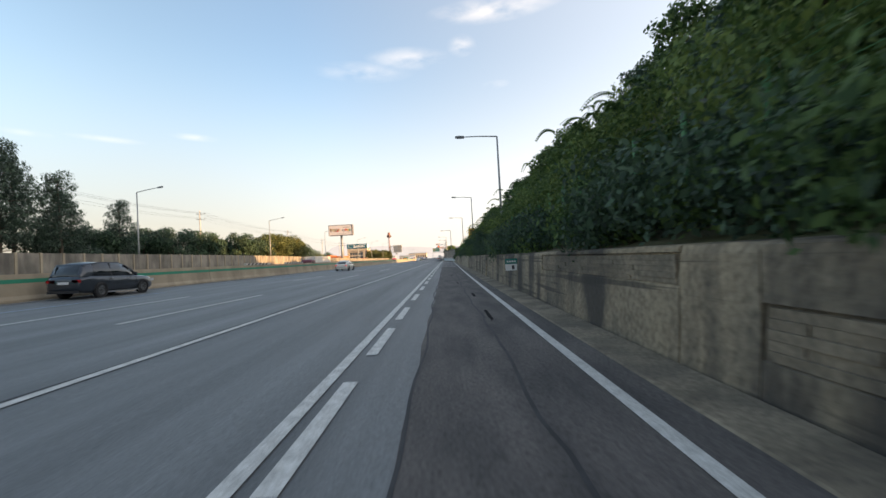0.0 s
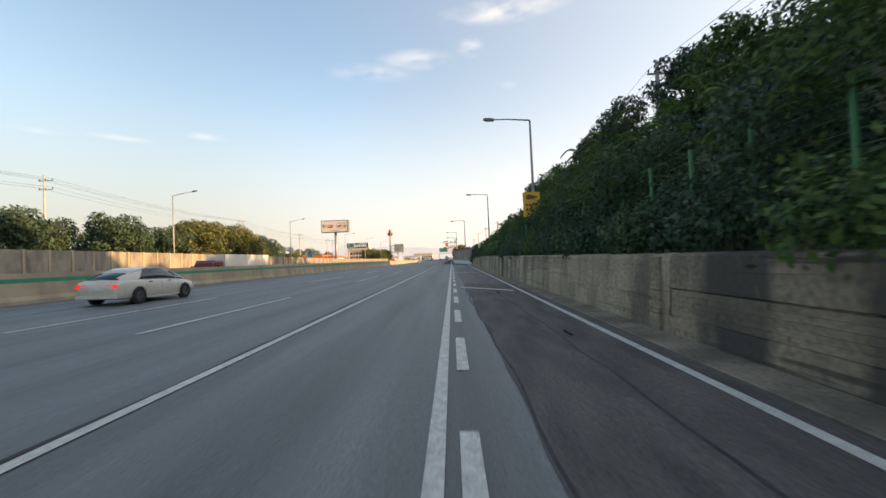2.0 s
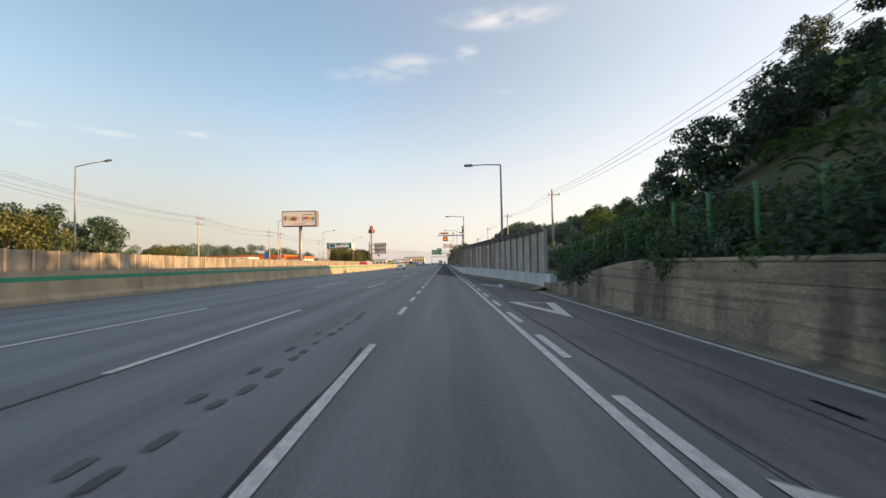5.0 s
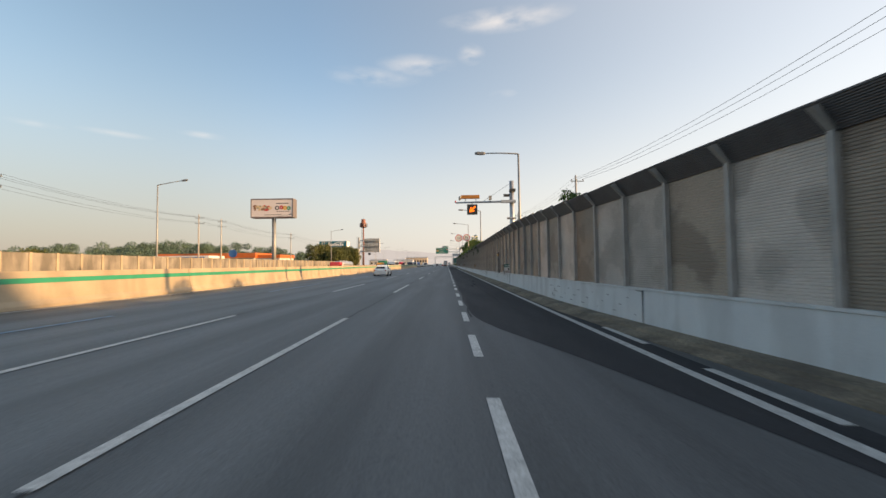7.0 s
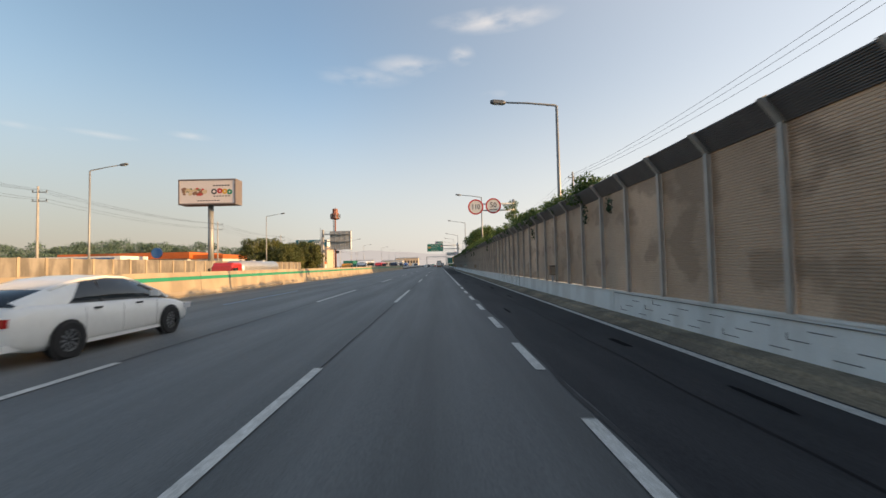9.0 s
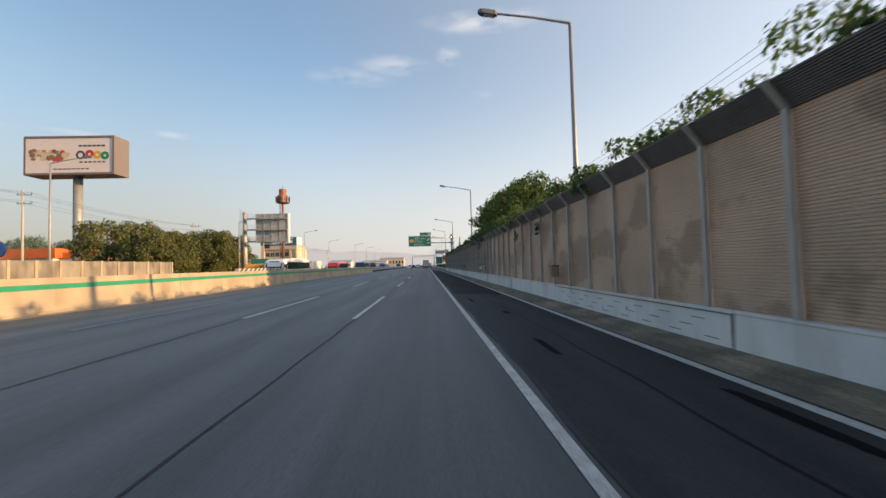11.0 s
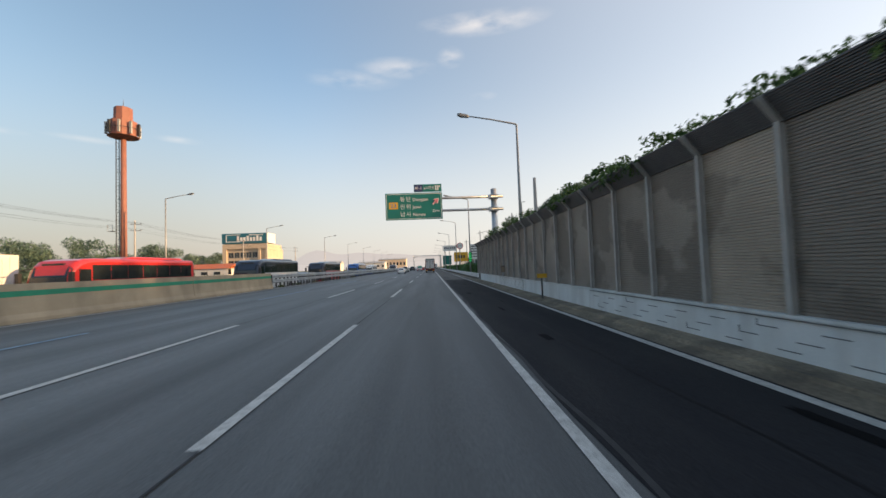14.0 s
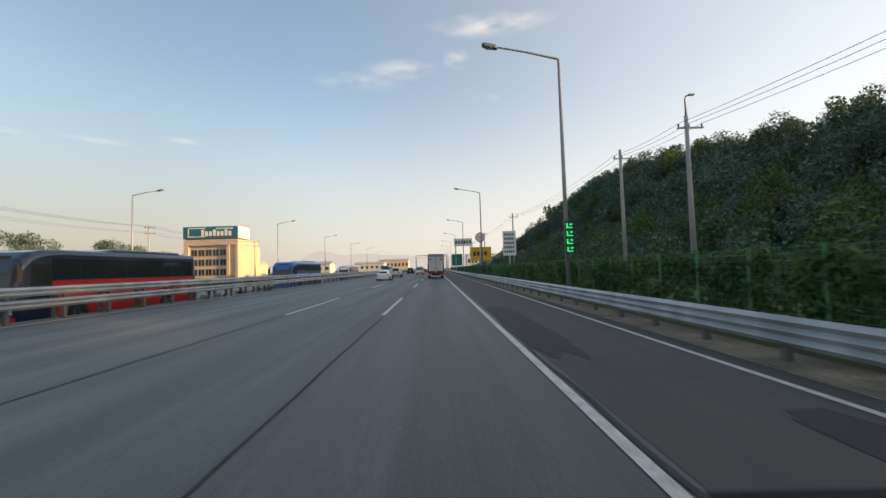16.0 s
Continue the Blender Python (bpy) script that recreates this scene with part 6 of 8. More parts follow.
def make_car(kind, material, label, x, y, heading=0, lit=False, z=None):
    s = CARS[kind]
    L = s["L"]
    g = thing("car", label, "car", pose(x, y, road_z(x) if z is None else z, 0, 1.1 if x > -17.5 else -1.1, heading))
    body = part("body", loft([low_section(*q) for q in s["low"]]), material, g, smooth=True)
    part("glasshouse", loft([cab_section(*q) for q in s["cab"]]), AUTO_GLASS, g, smooth=True)
    cab = s["cab"]
    top = [q for q in cab if q[4] > cab[2][4] - 0.2]
    roof = []
    for q in top:
        roof.append([(q[2] * 1.0 * sx, q[0], q[4] + 0.012 + (0.02 if sx == 0 else 0)) for sx in (-1.02, -0.85, 0, 0.85, 1.02)] + [(q[2] * 1.02, q[0], q[4] - 0.045), (-q[2] * 1.02, q[0], q[4] - 0.045)])
    part("roof", loft(roof), material, g, smooth=True)
    for side in (-1, 1):
        # body-coloured rear quarter between the rear and side windows
        lean = 0.42 if kind == "sedan" else 0.12
        y_end = cab[1][0] + (0.12 if kind == "sedan" else 0.28)
        rows = []
        for u in (0.0, 0.25, 0.5, 0.75, 1.0):
            yq = cab[0][0] + 0.02 + (y_end - cab[0][0]) * u
            q, m, t_ = (cab_at(cab, yq + lean * u * k) for k in (0, 0.4, 1.0))
            rows.append([(side * (q[1] + 0.03), yq - 0.1 * (1 - u), q[3] - 0.07),
                         (side * (m[1] * 0.97 + m[2] * 0.03 + 0.016), m[0] - 0.05 * (1 - u), m[3] + 0.3 * (m[4] - m[3])),
                         (side * (t_[2] * 1.06 + 0.016), t_[0], t_[4] - 0.045),
                         (side * t_[2] * 0.88, t_[0] - 0.02, t_[4] + 0.016)])
        QV = [p for rw_ in rows for p in rw_]
        part("quarter_panel", (QV, [(4 * n + m_, 4 * n + m_ + 1, 4 * n + m_ + 5, 4 * n + m_ + 4) for n in range(4) for m_ in range(3)]), material, g, smooth=True)
        for (a, b, wd) in ((cab[-1], cab[-2], 0.04),):
            p0 = Vector((side * (a[1] + 0.005), a[0], a[3] + 0.02)); p1 = Vector((side * (b[2] * 1.04 + 0.01), b[0], b[4] - 0.03))
            part("pillar", tube([p0, p0.lerp(p1, 0.5) + Vector((side * 0.02, 0, 0.02)), p1], [wd * 0.8, wd * 0.7, wd * 0.7], 6), material, g)
        ym = (cab[2][0] + cab[3][0]) / 2
        part("pillar", tube([(side * (cab[2][1] + 0.0), ym, cab[2][3]), (side * cab[2][2] * 1.05, ym, cab[2][4] - 0.05)], [0.04, 0.035], 6), PLASTIC, g)
        xs_ = side * 0.91 * (s["low"][3][1] / 0.905)
        for ax in s["axles"]:
            n = 18
            V = [(xs_ * 0.999, ax + (s["r"] + 0.045) * math.cos(math.pi * 2 * k / n), s["r"] + (s["r"] + 0.045) * math.sin(math.pi * 2 * k / n)) for k in range(n)]
            part("wheel_arch", (V, [tuple(range(n))]), PLASTIC, body)
            wheel(g, xs_ + side * 0.036, ax, s["r"], 0.22, side)
        for hy in (-0.75, 0.35):
            part("door_handle", box(xs_ - 0.012, xs_ + 0.012, hy - 0.1, hy + 0.08, s["low"][3][3] - 0.07, s["low"][3][3] - 0.035), PLASTIC if material is not P_DARK else RIM, g)
        for yy_ in (-1.02, -0.1, 0.92):
            wd, zb, zs = s["low"][4][1], s["low"][4][2], s["low"][4][3]
            part("door_seam", tube([(side * wd * 0.985, yy_, zb + 0.13), (side * wd, yy_, (zb + zs) / 2), (side * wd * 0.985, yy_, zs)], [0.003] * 3, 4), PLASTIC, body)
        part("mirror", [[(side * (s["low"][4][1] + 0.04) + px, 0.78 + py, s["low"][4][4] + 0.06 + pz) for px, py, pz in box(-0.09, 0.09, -0.06, 0.05, -0.05, 0.08)[0]], list(CUBE_F)], material, g)
        part("sill", box(min(xs_, xs_ * 1.006), max(xs_, xs_ * 1.006), -1.0, 1.0, 0.22, 0.29), RIM if kind == "suv" else material, body)
        rear = s["low"][1]
        part("tail_lamp", [[(side * (rear[1] * 0.72) + px, rear[0] - 0.03 + py, rear[3] - 0.02 + pz) for px, py, pz in box(-0.22, 0.2, -0.03, 0.22, -0.07, 0.07)[0]], list(CUBE_F)], BRAKE if lit else TAIL, g)
        fr = s["low"][-2]
        part("head_lamp", [[(side * (fr[1] * 0.78) + px, fr[0] + py, fr[3] + 0.0 + pz) for px, py, pz in box(-0.2, 0.2, -0.1, 0.16, -0.08, 0.06)[0]], list(CUBE_F)], HEAD, g)
    rear = s["low"][0]
    part("bumper", box(-0.78, 0.78, rear[0] - 0.03, rear[0] + 0.25, 0.3, 0.42), PLASTIC if kind != "sedan" else material, g)
    part("number_plate", box(-0.26, 0.26, rear[0] - 0.03, rear[0] + 0.08, rear[3] - 0.02, rear[3] + 0.1), PLATE_W, g)
    return g


make_car("suv", P_DARK, "dark grey family estate car on the motorway", -15.4, 19.8)
make_car("sedan", P_SILVER, "cream-white saloon car on the motorway", -11.9, 57.4, lit=True)
make_car("sedan", P_WHITE, "clean white saloon car with dark alloy wheels", -11.1, 202.0)
make_car("sedan", P_WHITE, "white saloon car far ahead on the motorway", -10.7, 411.0)
make_car("suv", P_SILVER, "pale estate car far ahead on the motorway", -11.0, 432.0)
make_car("suv", P_DARK, "dark estate car far ahead on the motorway", -10.6, 470.0)
make_car("sedan", P_RED, "red saloon car far ahead on the motorway", -7.2, 500.0)
make_car("van", P_WHITE, "white van far ahead on the motorway", -10.8, 560.0)
make_car("sedan", P_GREY, "silver saloon car far ahead on the motorway", -14.4, 540.0)
make_car("sedan", P_DARK, "dark saloon car far ahead on the motorway", -7.2, 585.0)
make_car("suv", P_WHITE, "white estate car far ahead on the motorway", -3.6, 560.0)
make_car("sedan", P_WHITE, "white saloon car far ahead on the motorway", -14.4, 620.0)
# oncoming
for kind, mat_, lab, x, y in (("van", P_WHITE, "white van on the oncoming carriageway", -24.0, 122), ("sedan", P_GREY, "silver saloon car on the oncoming carriageway", -20.4, 84), ("suv", P_WHITE, "white estate car on the oncoming carriageway", -22.0, 218.5), ("van", P_GREY, "grey van on the oncoming carriageway", -20.6, 363.2), ("sedan", P_GREY, "silver saloon car on the oncoming carriageway", -20.4, 310.0),
                            ("sedan", P_DARK, "dark saloon car on the oncoming carriageway", -20.4, 182.0), ("van", P_NAVY, "dark van on the oncoming carriageway", -24.0, 192.0), ("suv", P_GREY, "silver estate car on the oncoming carriageway", -20.4, 392.0), ("sedan", P_WHITE, "white saloon car on the oncoming carriageway", -27.6, 430.0), ("sedan", P_GREY, "silver saloon car on the oncoming carriageway", -24.0, 460.0)):
    make_car(kind, mat_, lab, x, y, 180)


def rounded(w, z0, z1, r, y, n=4):
    pts = []
    for cx, cz, a0 in ((w - r, z1 - r, 0), (-w + r, z1 - r, 90), (-w + r * 0.4, z0 + r * 0.4, 180), (w - r * 0.4, z0 + r * 0.4, 270)):
        rr = r if a0 < 180 else r * 0.4
        for k in range(n + 1):
            a = radians(a0 + 90 * k / n)
            pts.append((cx + rr * math.cos(a), y, cz + rr * math.sin(a)))
    return pts


def make_bus(body_mat, skirt_mat, label, x, y, L=11.6, heading=180, roof_mat=None):
    """A coach whose front is at +y in its own frame."""
    g = thing("coach", label, "bus", pose(x, y, road_z(x), 0, 0, heading))
    H, w = 3.35, 1.24
    secs = [rounded(w * 0.96, 0.4, H - 0.12, 0.25, -L / 2), rounded(w, 0.32, H, 0.22, -L / 2 + 0.2), rounded(w, 0.32, H, 0.22, L / 2 - 1.9), rounded(w, 0.32, H - 0.03, 0.26, L / 2 - 1.2), rounded(w, 0.32, H - 0.14, 0.32, L / 2 - 0.7), rounded(w * 0.985, 0.33, H - 0.42, 0.4, L / 2 - 0.34), rounded(w * 0.96, 0.34, H - 1.0, 0.4, L / 2 - 0.12), rounded(w * 0.92, 0.38, 1.35, 0.3, L / 2)]
    part("body", loft(secs), body_mat, g, smooth=False)
    part("roof_unit", loft([rounded(0.8, H - 0.1, H + 0.06, 0.08, -L / 2 + 0.8), rounded(0.85, H - 0.1, H + 0.18, 0.1, -L / 2 + 1.2), rounded(0.85, H - 0.1, H + 0.18, 0.1, 0.5), rounded(0.8, H - 0.1, H + 0.04, 0.05, 1.4)]), roof_mat or body_mat, g)
    part("windscreen", [[(-1.02, L / 2 + 0.015, 1.33), (1.02, L / 2 + 0.015, 1.33), (1.0, L / 2 - 0.1, 2.3), (0.95, L / 2 - 0.315, 2.85), (-0.95, L / 2 - 0.315, 2.85), (-1.0, L / 2 - 0.1, 2.3)], [(0, 1, 2, 5), (5, 2, 3, 4)]], AUTO_GLASS, g)
    part("windscreen_surround", box(-1.12, 1.12, L / 2 - 0.3, L / 2 + 0.02, 1.2, 1.325), PLASTIC, g)
    for side in (-1, 1):
        xs_ = side * (w + 0.006)
        n = 7
        span = (L - 1.9) / n
        for k in range(n):
            y0 = -L / 2 + 0.45 + span * k
            part("window", box(min(xs_, xs_ - side * 0.01), max(xs_, xs_ - side * 0.01), y0, y0 + span - 0.03, 2.06, 2.95), AUTO_GLASS, g)
        part("door_glass", box(min(xs_, xs_ - side * 0.01), max(xs_, xs_ - side * 0.01), L / 2 - 1.4, L / 2 - 0.6, 1.3, 2.7), AUTO_GLASS, g)
        part("skirt_panel", box(min(xs_, xs_ - side * 0.01), max(xs_, xs_ - side * 0.01), -L / 2 + 0.3, L / 2 - 1.5, 0.5, 2.02), skirt_mat, g)
        part("lettering_bar", merge([box(min(xs_ + side * 0.004, xs_), max(xs_ + side * 0.004, xs_), -2.0 + 0.5 * k, -1.65 + 0.5 * k, 1.45, 1.75) for k in range(5)]), DARK if skirt_mat is P_WHITE else SIGN_WHITE, g)
        for ax in (-L / 2 + 2.9, L / 2 - 2.7):
            V = [(xs_ + side * 0.004, ax + 0.6 * math.cos(math.pi * 2 * k / 18), 0.5 + 0.58 * math.sin(math.pi * 2 * k / 18)) for k in range(18)]
            part("wheel_arch", (V, [tuple(range(18))]), PLASTIC, g)
            wheel(g, xs_ + side * 0.045, ax, 0.5, 0.3, side)
        part("head_lamp", box(side * 0.95 - 0.17, side * 0.95 + 0.17, L / 2 - 0.2, L / 2 + 0.02, 0.75, 1.0), HEAD, g)
        part("mirror", [[(side * 1.42 + px, L / 2 + 0.1 + py, 2.3 + pz) for px, py, pz in box(-0.1, 0.1, -0.1, 0.1, -0.3, 0.25)[0]], list(CUBE_F)], PLASTIC, g)
        part("mirror_arm", tube([(side * 1.0, L / 2 - 0.3, 2.8), (side * 1.4, L / 2 + 0.05, 2.7), (side * 1.42, L / 2 + 0.1, 2.5)], [0.03] * 3, 6), PLASTIC, g)
    part("bumper", box(-1.18, 1.18, L / 2 - 0.25, L / 2 + 0.05, 0.35, 0.62), skirt_mat, g)
    part("destination_panel", box(-0.6, 0.6, L / 2 - 0.5, L / 2 - 0.36, 2.9, 3.06), LED_OFF, g)
    return g


make_bus(P_WHITE, P_WHITE, "white coach with dark windows on the oncoming carriageway", -22.0, 295.2)
make_bus(P_RED, P_RED, "bright red coach on the oncoming carriageway", -24.2, 336.0)
make_bus(P_NAVY, P_RED, "dark blue coach with red lower panels on the oncoming carriageway", -20.9, 375.6)
make_bus(P_NAVY, P_WHITE, "dark-topped coach with white lower panels on the oncoming carriageway", -20.9, 352.3)
make_bus(P_BLUE, P_BLUE, "blue coach on the oncoming carriageway", -21.2, 406.5)
make_bus(P_WHITE, P_BLUE, "white and blue coach far along the oncoming carriageway", -24.5, 452.0)
make_bus(P_NAVY, P_WHITE, "dark coach far along the oncoming carriageway", -21.0, 500.0)


def make_cab(g, y0, y1, H, material, front_glass=True):
    """A forward-control lorry cab whose front is at y1."""
    part("cab", loft([rounded(1.2, 0.75, H, 0.18, y0), rounded(1.22, 0.6, H + 0.03, 0.2, y0 + 0.5), rounded(1.22, 0.55, H, 0.22, y1 - 0.5), rounded(1.18, 0.5, H - 0.35, 0.3, y1 - 0.12), rounded(1.14, 0.5, 1.5, 0.2, y1)]), material, g)
    part("windscreen", [[(-1.05, y1 + 0.005, 1.52), (1.05, y1 + 0.005, 1.52), (1.0, y1 - 0.12, H - 0.55), (-1.0, y1 - 0.12, H - 0.55)], [(0, 1, 2, 3)]], AUTO_GLASS, g)
    part("grille", box(-0.8, 0.8, y1 - 0.05, y1 + 0.03, 0.75, 1.35), PLASTIC, g)
    part("bumper", box(-1.2, 1.2, y1 - 0.3, y1 + 0.08, 0.3, 0.65), PLASTIC, g)
    for side in (-1, 1):
        xs_ = side * 1.228
        part("side_window", box(min(xs_, xs_ - side * 0.01), max(xs_, xs_ - side * 0.01), y1 - 1.35, y1 - 0.45, 1.55, H - 0.6), AUTO_GLASS, g)
        part("mirror", [[(side * 1.42 + px, y1 - 0.1 + py, 2.0 + pz) for px, py, pz in box(-0.1, 0.1, -0.08, 0.08, -0.35, 0.35)[0]], list(CUBE_F)], PLASTIC, g)
        part("mirror_arm", tube([(side * 1.2, y1 - 0.25, 2.45), (side * 1.42, y1 - 0.1, 2.35)], [0.025, 0.025], 6), PLASTIC, g)
        part("head_lamp", box(side * 0.95 - 0.18, side * 0.95 + 0.18, y1 - 0.1, y1 + 0.05, 0.7, 0.95), HEAD, g)


def lorry_wheels(g, axles, r=0.5):
    for side in (-1, 1):
        for ax in axles:
            wheel(g, side * 1.2, ax, r, 0.32, side)


def wing_truck():
    """The curtain-sided lorry ahead, seen from behind."""
    g = thing("lorry", "dark maroon lorry with white rear doors and grey tarpaulin sides", "lorry", pose(-3.45, 422.0, road_z(-3.45), 0, 1.1, 0))
    y0, y1 = -5.4, 4.0
    body = part("cargo_box", loft([rounded(1.24, 1.1, 3.78, 0.16, y0 + 0.06), rounded(1.25, 1.1, 3.8, 0.18, y0 + 0.3), rounded(1.25, 1.1, 3.8, 0.18, y1)]), TARP_GREY, g)
    part("side_band", merge([box(1.252, 1.262, y0 + 0.2, y1, 1.5, 1.56), box(1.252, 1.262, y0 + 0.2, y1, 2.0, 2.05), box(-1.262, -1.252, y0 + 0.2, y1, 1.5, 1.56), box(-1.262, -1.252, y0 + 0.2, y1, 2.0, 2.05)]), SIGN_WHITE, body)
    part("rear_frame", merge([box(-1.26, -1.08, y0, y0 + 0.1, 1.0, 3.7), box(1.08, 1.26, y0, y0 + 0.1, 1.0, 3.7), box(-1.08, 1.08, y0, y0 + 0.1, 1.0, 1.18)]), P_MAROON, g)
    part("rear_header", loft([rounded(1.25, 3.42, 3.84, 0.16, y0 - 0.01), rounded(1.25, 3.42, 3.84, 0.16, y0 + 0.1)]), TARP_GREY, g)
    for side in (-1, 1):
        d = part("rear_door", box(min(side * 0.02, side * 1.07), max(side * 0.02, side * 1.07), y0 + 0.03, y0 + 0.07, 1.2, 3.4), DOOR_W, g, "white steel rear door")
        for xx in (0.14, 0.34, 0.62):
            part("lock_bar", tube([(side * xx, y0 + 0.01, 1.22), (side * xx, y0 + 0.01, 3.38)], [0.022, 0.022], 6), PLASTIC if xx != 0.34 else GALV, d)
        part("badge", box(side * 0.86 - 0.12, side * 0.86 + 0.12, y0 + 0.015, y0 + 0.028, 2.85, 3.15), P_MAROON, d)
        part("hinge", merge([box(side * 1.03 - 0.06, side * 1.03 + 0.06, y0 + 0.005, y0 + 0.03, z, z + 0.06) for z in (1.5, 2.2, 3.0)]), GALV, d)
        part("tail_lamp", box(side * 0.95 - 0.2, side * 0.95 + 0.2, y0 - 0.03, y0 + 0.05, 0.86, 0.97), TAIL, g)
        part("chevron_plate", box(side * 0.9 - 0.28, side * 0.9 + 0.28, y0 - 0.04, y0, 0.5, 0.66), P_ORANGE, g)
        part("mud_flap", box(side * 1.0 - 0.22, side * 1.0 + 0.22, y0 + 0.3, y0 + 0.33, 0.3, 0.9), PLASTIC, g)
        part("side_guard", box(side * 1.2 - 0.02, side * 1.2 + 0.02, -1.2, 2.6, 0.55, 0.95), PLASTIC, g)
    part("bumper", box(-1.22, 1.22, y0 - 0.02, y0 + 0.1, 0.68, 0.84), P_MAROON, g)
    part("number_plate", box(-0.2, 0.2, y0 - 0.03, y0 + 0.01, 0.98, 1.16), PLATE_Y, g)
    part("chassis", box(-0.5, 0.5, y0 + 0.3, y1 + 1.6, 0.7, 1.05), PLASTIC, g)
    make_cab(g, 4.15, 6.2, 3.1, P_MAROON)
    part("roof_rack", box(-0.2, 1.0, 4.3, 5.0, 3.13, 3.5), DARK, g)
    lorry_wheels(g, (-3.6, -2.4, -1.2, 5.2))


wing_truck()


def flatbed(x, y, label, load=TARP_GREEN, heading=0):
    g = thing("pickup_truck", label, "truck", pose(x, y, road_z(x), 0, 1.1, heading))
    part("bed", box(-0.84, 0.84, -2.5, 0.55, 0.72, 0.84), P_WHITE, g)
    part("tailgate", box(-0.85, 0.85, -2.54, -2.5, 0.72, 1.18), P_WHITE, g)
    for side in (-1, 1):
        part("side_board", box(side * 0.83 - 0.02, side * 0.83 + 0.02, -2.5, 0.55, 0.84, 1.18), P_WHITE, g)
        part("tail_lamp", box(side * 0.68 - 0.14, side * 0.68 + 0.14, -2.56, -2.5, 0.56, 0.68), BRAKE, g)
        for ax in (-1.5, 1.45):
            wheel(g, side * 0.82, ax, 0.3, 0.2, side)
    part("load_cover", loft([rounded(0.7, 1.0, 1.55, 0.2, -2.42), rounded(0.78, 1.0, 1.9, 0.3, -1.8), rounded(0.78, 1.0, 1.98, 0.3, 0.1), rounded(0.74, 1.0, 1.85, 0.3, 0.5)]), load, g, "green tarpaulin over the load", smooth=True)
    part("cab", loft([rounded(0.82, 0.5, 1.85, 0.15, 0.62), rounded(0.84, 0.45, 1.93, 0.16, 1.1), rounded(0.84, 0.4, 1.9, 0.2, 1.6), rounded(0.8, 0.4, 1.15, 0.15, 2.35), rounded(0.74, 0.42, 0.95, 0.1, 2.5)]), P_WHITE, g)
    part("rear_window", box(-0.6, 0.6, 0.605, 0.615, 1.3, 1.75), AUTO_GLASS, g)
    part("chassis", box(-0.4, 0.4, -2.3, 2.2, 0.4, 0.72), PLASTIC, g)
    part("number_plate", box(-0.22, 0.22, -2.57, -2.545, 0.5, 0.64), PLATE_W, g)
    for side in (-1, 1):
        part("side_window", box(min(side * 0.845, side * 0.835), max(side * 0.845, side * 0.835), 0.95, 1.75, 1.22, 1.7), AUTO_GLASS, g)


flatbed(-7.2, 451.0, "small white pickup truck with a green tarpaulin over its load")


def semi(x, y, cab_mat, load, label, L=12.0, tank=False):
    """An oncoming articulated lorry; its front is at +y in its own frame."""
    g = thing("articulated_lorry", label, "lorry", pose(x, y, road_z(x), 0, 0, 180))
    make_cab(g, L / 2 - 0.2, L / 2 + 2.0, 3.0, cab_mat)
    if tank:
        body = part("tank", loft([rounded(0.9, 1.4, 2.9, 0.6, -L / 2, 8), rounded(1.18, 1.15, 3.25, 0.8, -L / 2 + 0.3, 8), rounded(1.18, 1.15, 3.25, 0.8, L / 2 - 1.0, 8), rounded(0.9, 1.4, 2.9, 0.6, L / 2 - 0.7, 8)]), load, g, smooth=True)
        part("manhole", merge([tube([(0, yy_, 3.2), (0, yy_, 3.4)], [0.3, 0.3], 10) for yy_ in (-3, 0, 3)]), GALV, body)
    else:
        body = part("container", box(-1.22, 1.22, -L / 2, L / 2 - 0.6, 1.15, 3.75), load, g)
        for sx in (-1, 1):
            for k in range(int((L - 1.2) / 0.42)):
                part("rib", box(sx * 1.235 - 0.012, sx * 1.235 + 0.012, -L / 2 + 0.3 + 0.42 * k, -L / 2 + 0.5 + 0.42 * k, 1.25, 3.65), load, body)
    part("chassis", box(-0.5, 0.5, -L / 2, L / 2 + 0.5, 0.75, 1.12), PLASTIC, g)
    lorry_wheels(g, (-L / 2 + 1.2, -L / 2 + 2.4, L / 2 - 0.9, L / 2 + 1.1))


semi(-28.0, 95.5, P_MAROON, shader("container_white", (0.72, 0.69, 0.64), rough=0.6, vary=0.15, scale=1), "dark maroon articulated lorry with a pale container", 12.5)
semi(-28.0, 246.5, P_RED, P_GREY, "red tanker lorry with a silver tank", 11.5, True)
semi(-28.2, 327.5, P_WHITE, shader("container_pale", (0.66, 0.66, 0.64), rough=0.6, vary=0.1, scale=1), "white box lorry on the oncoming carriageway", 8.0)
semi(-27.0, 300.5, P_ORANGE, TARP_GREEN, "orange lorry with a green load on the oncoming carriageway", 7.0)
semi(-24.5, 530, P_WHITE, shader("container_pale", (0.66, 0.66, 0.64)), "white box lorry far along the oncoming carriageway", 9.0)


def box_truck(x, y, label):
    g = thing("lorry", label, "lorry", pose(x, y, road_z(x), 0, 1.1, 0))
    part("cargo_box", box(-1.2, 1.2, -4, 4, 1.1, 3.7), DOOR_W, g)
    part("rear_frame", merge([box(-1.22, -1.1, -4.05, -4.002, 1.0, 3.7), box(1.1, 1.22, -4.05, -4.002, 1.0, 3.7), box(-1.1, 1.1, -4.05, -4.002, 1.0, 1.15), box(-0.03, 0.03, -4.05, -4.002, 1.15, 3.7)]), GALV, g)
    make_cab(g, 4.1, 6.0, 2.9, P_WHITE)
    part("chassis", box(-0.5, 0.5, -4, 5, 0.7, 1.09), PLASTIC, g)
    lorry_wheels(g, (-2.5, 4.9))


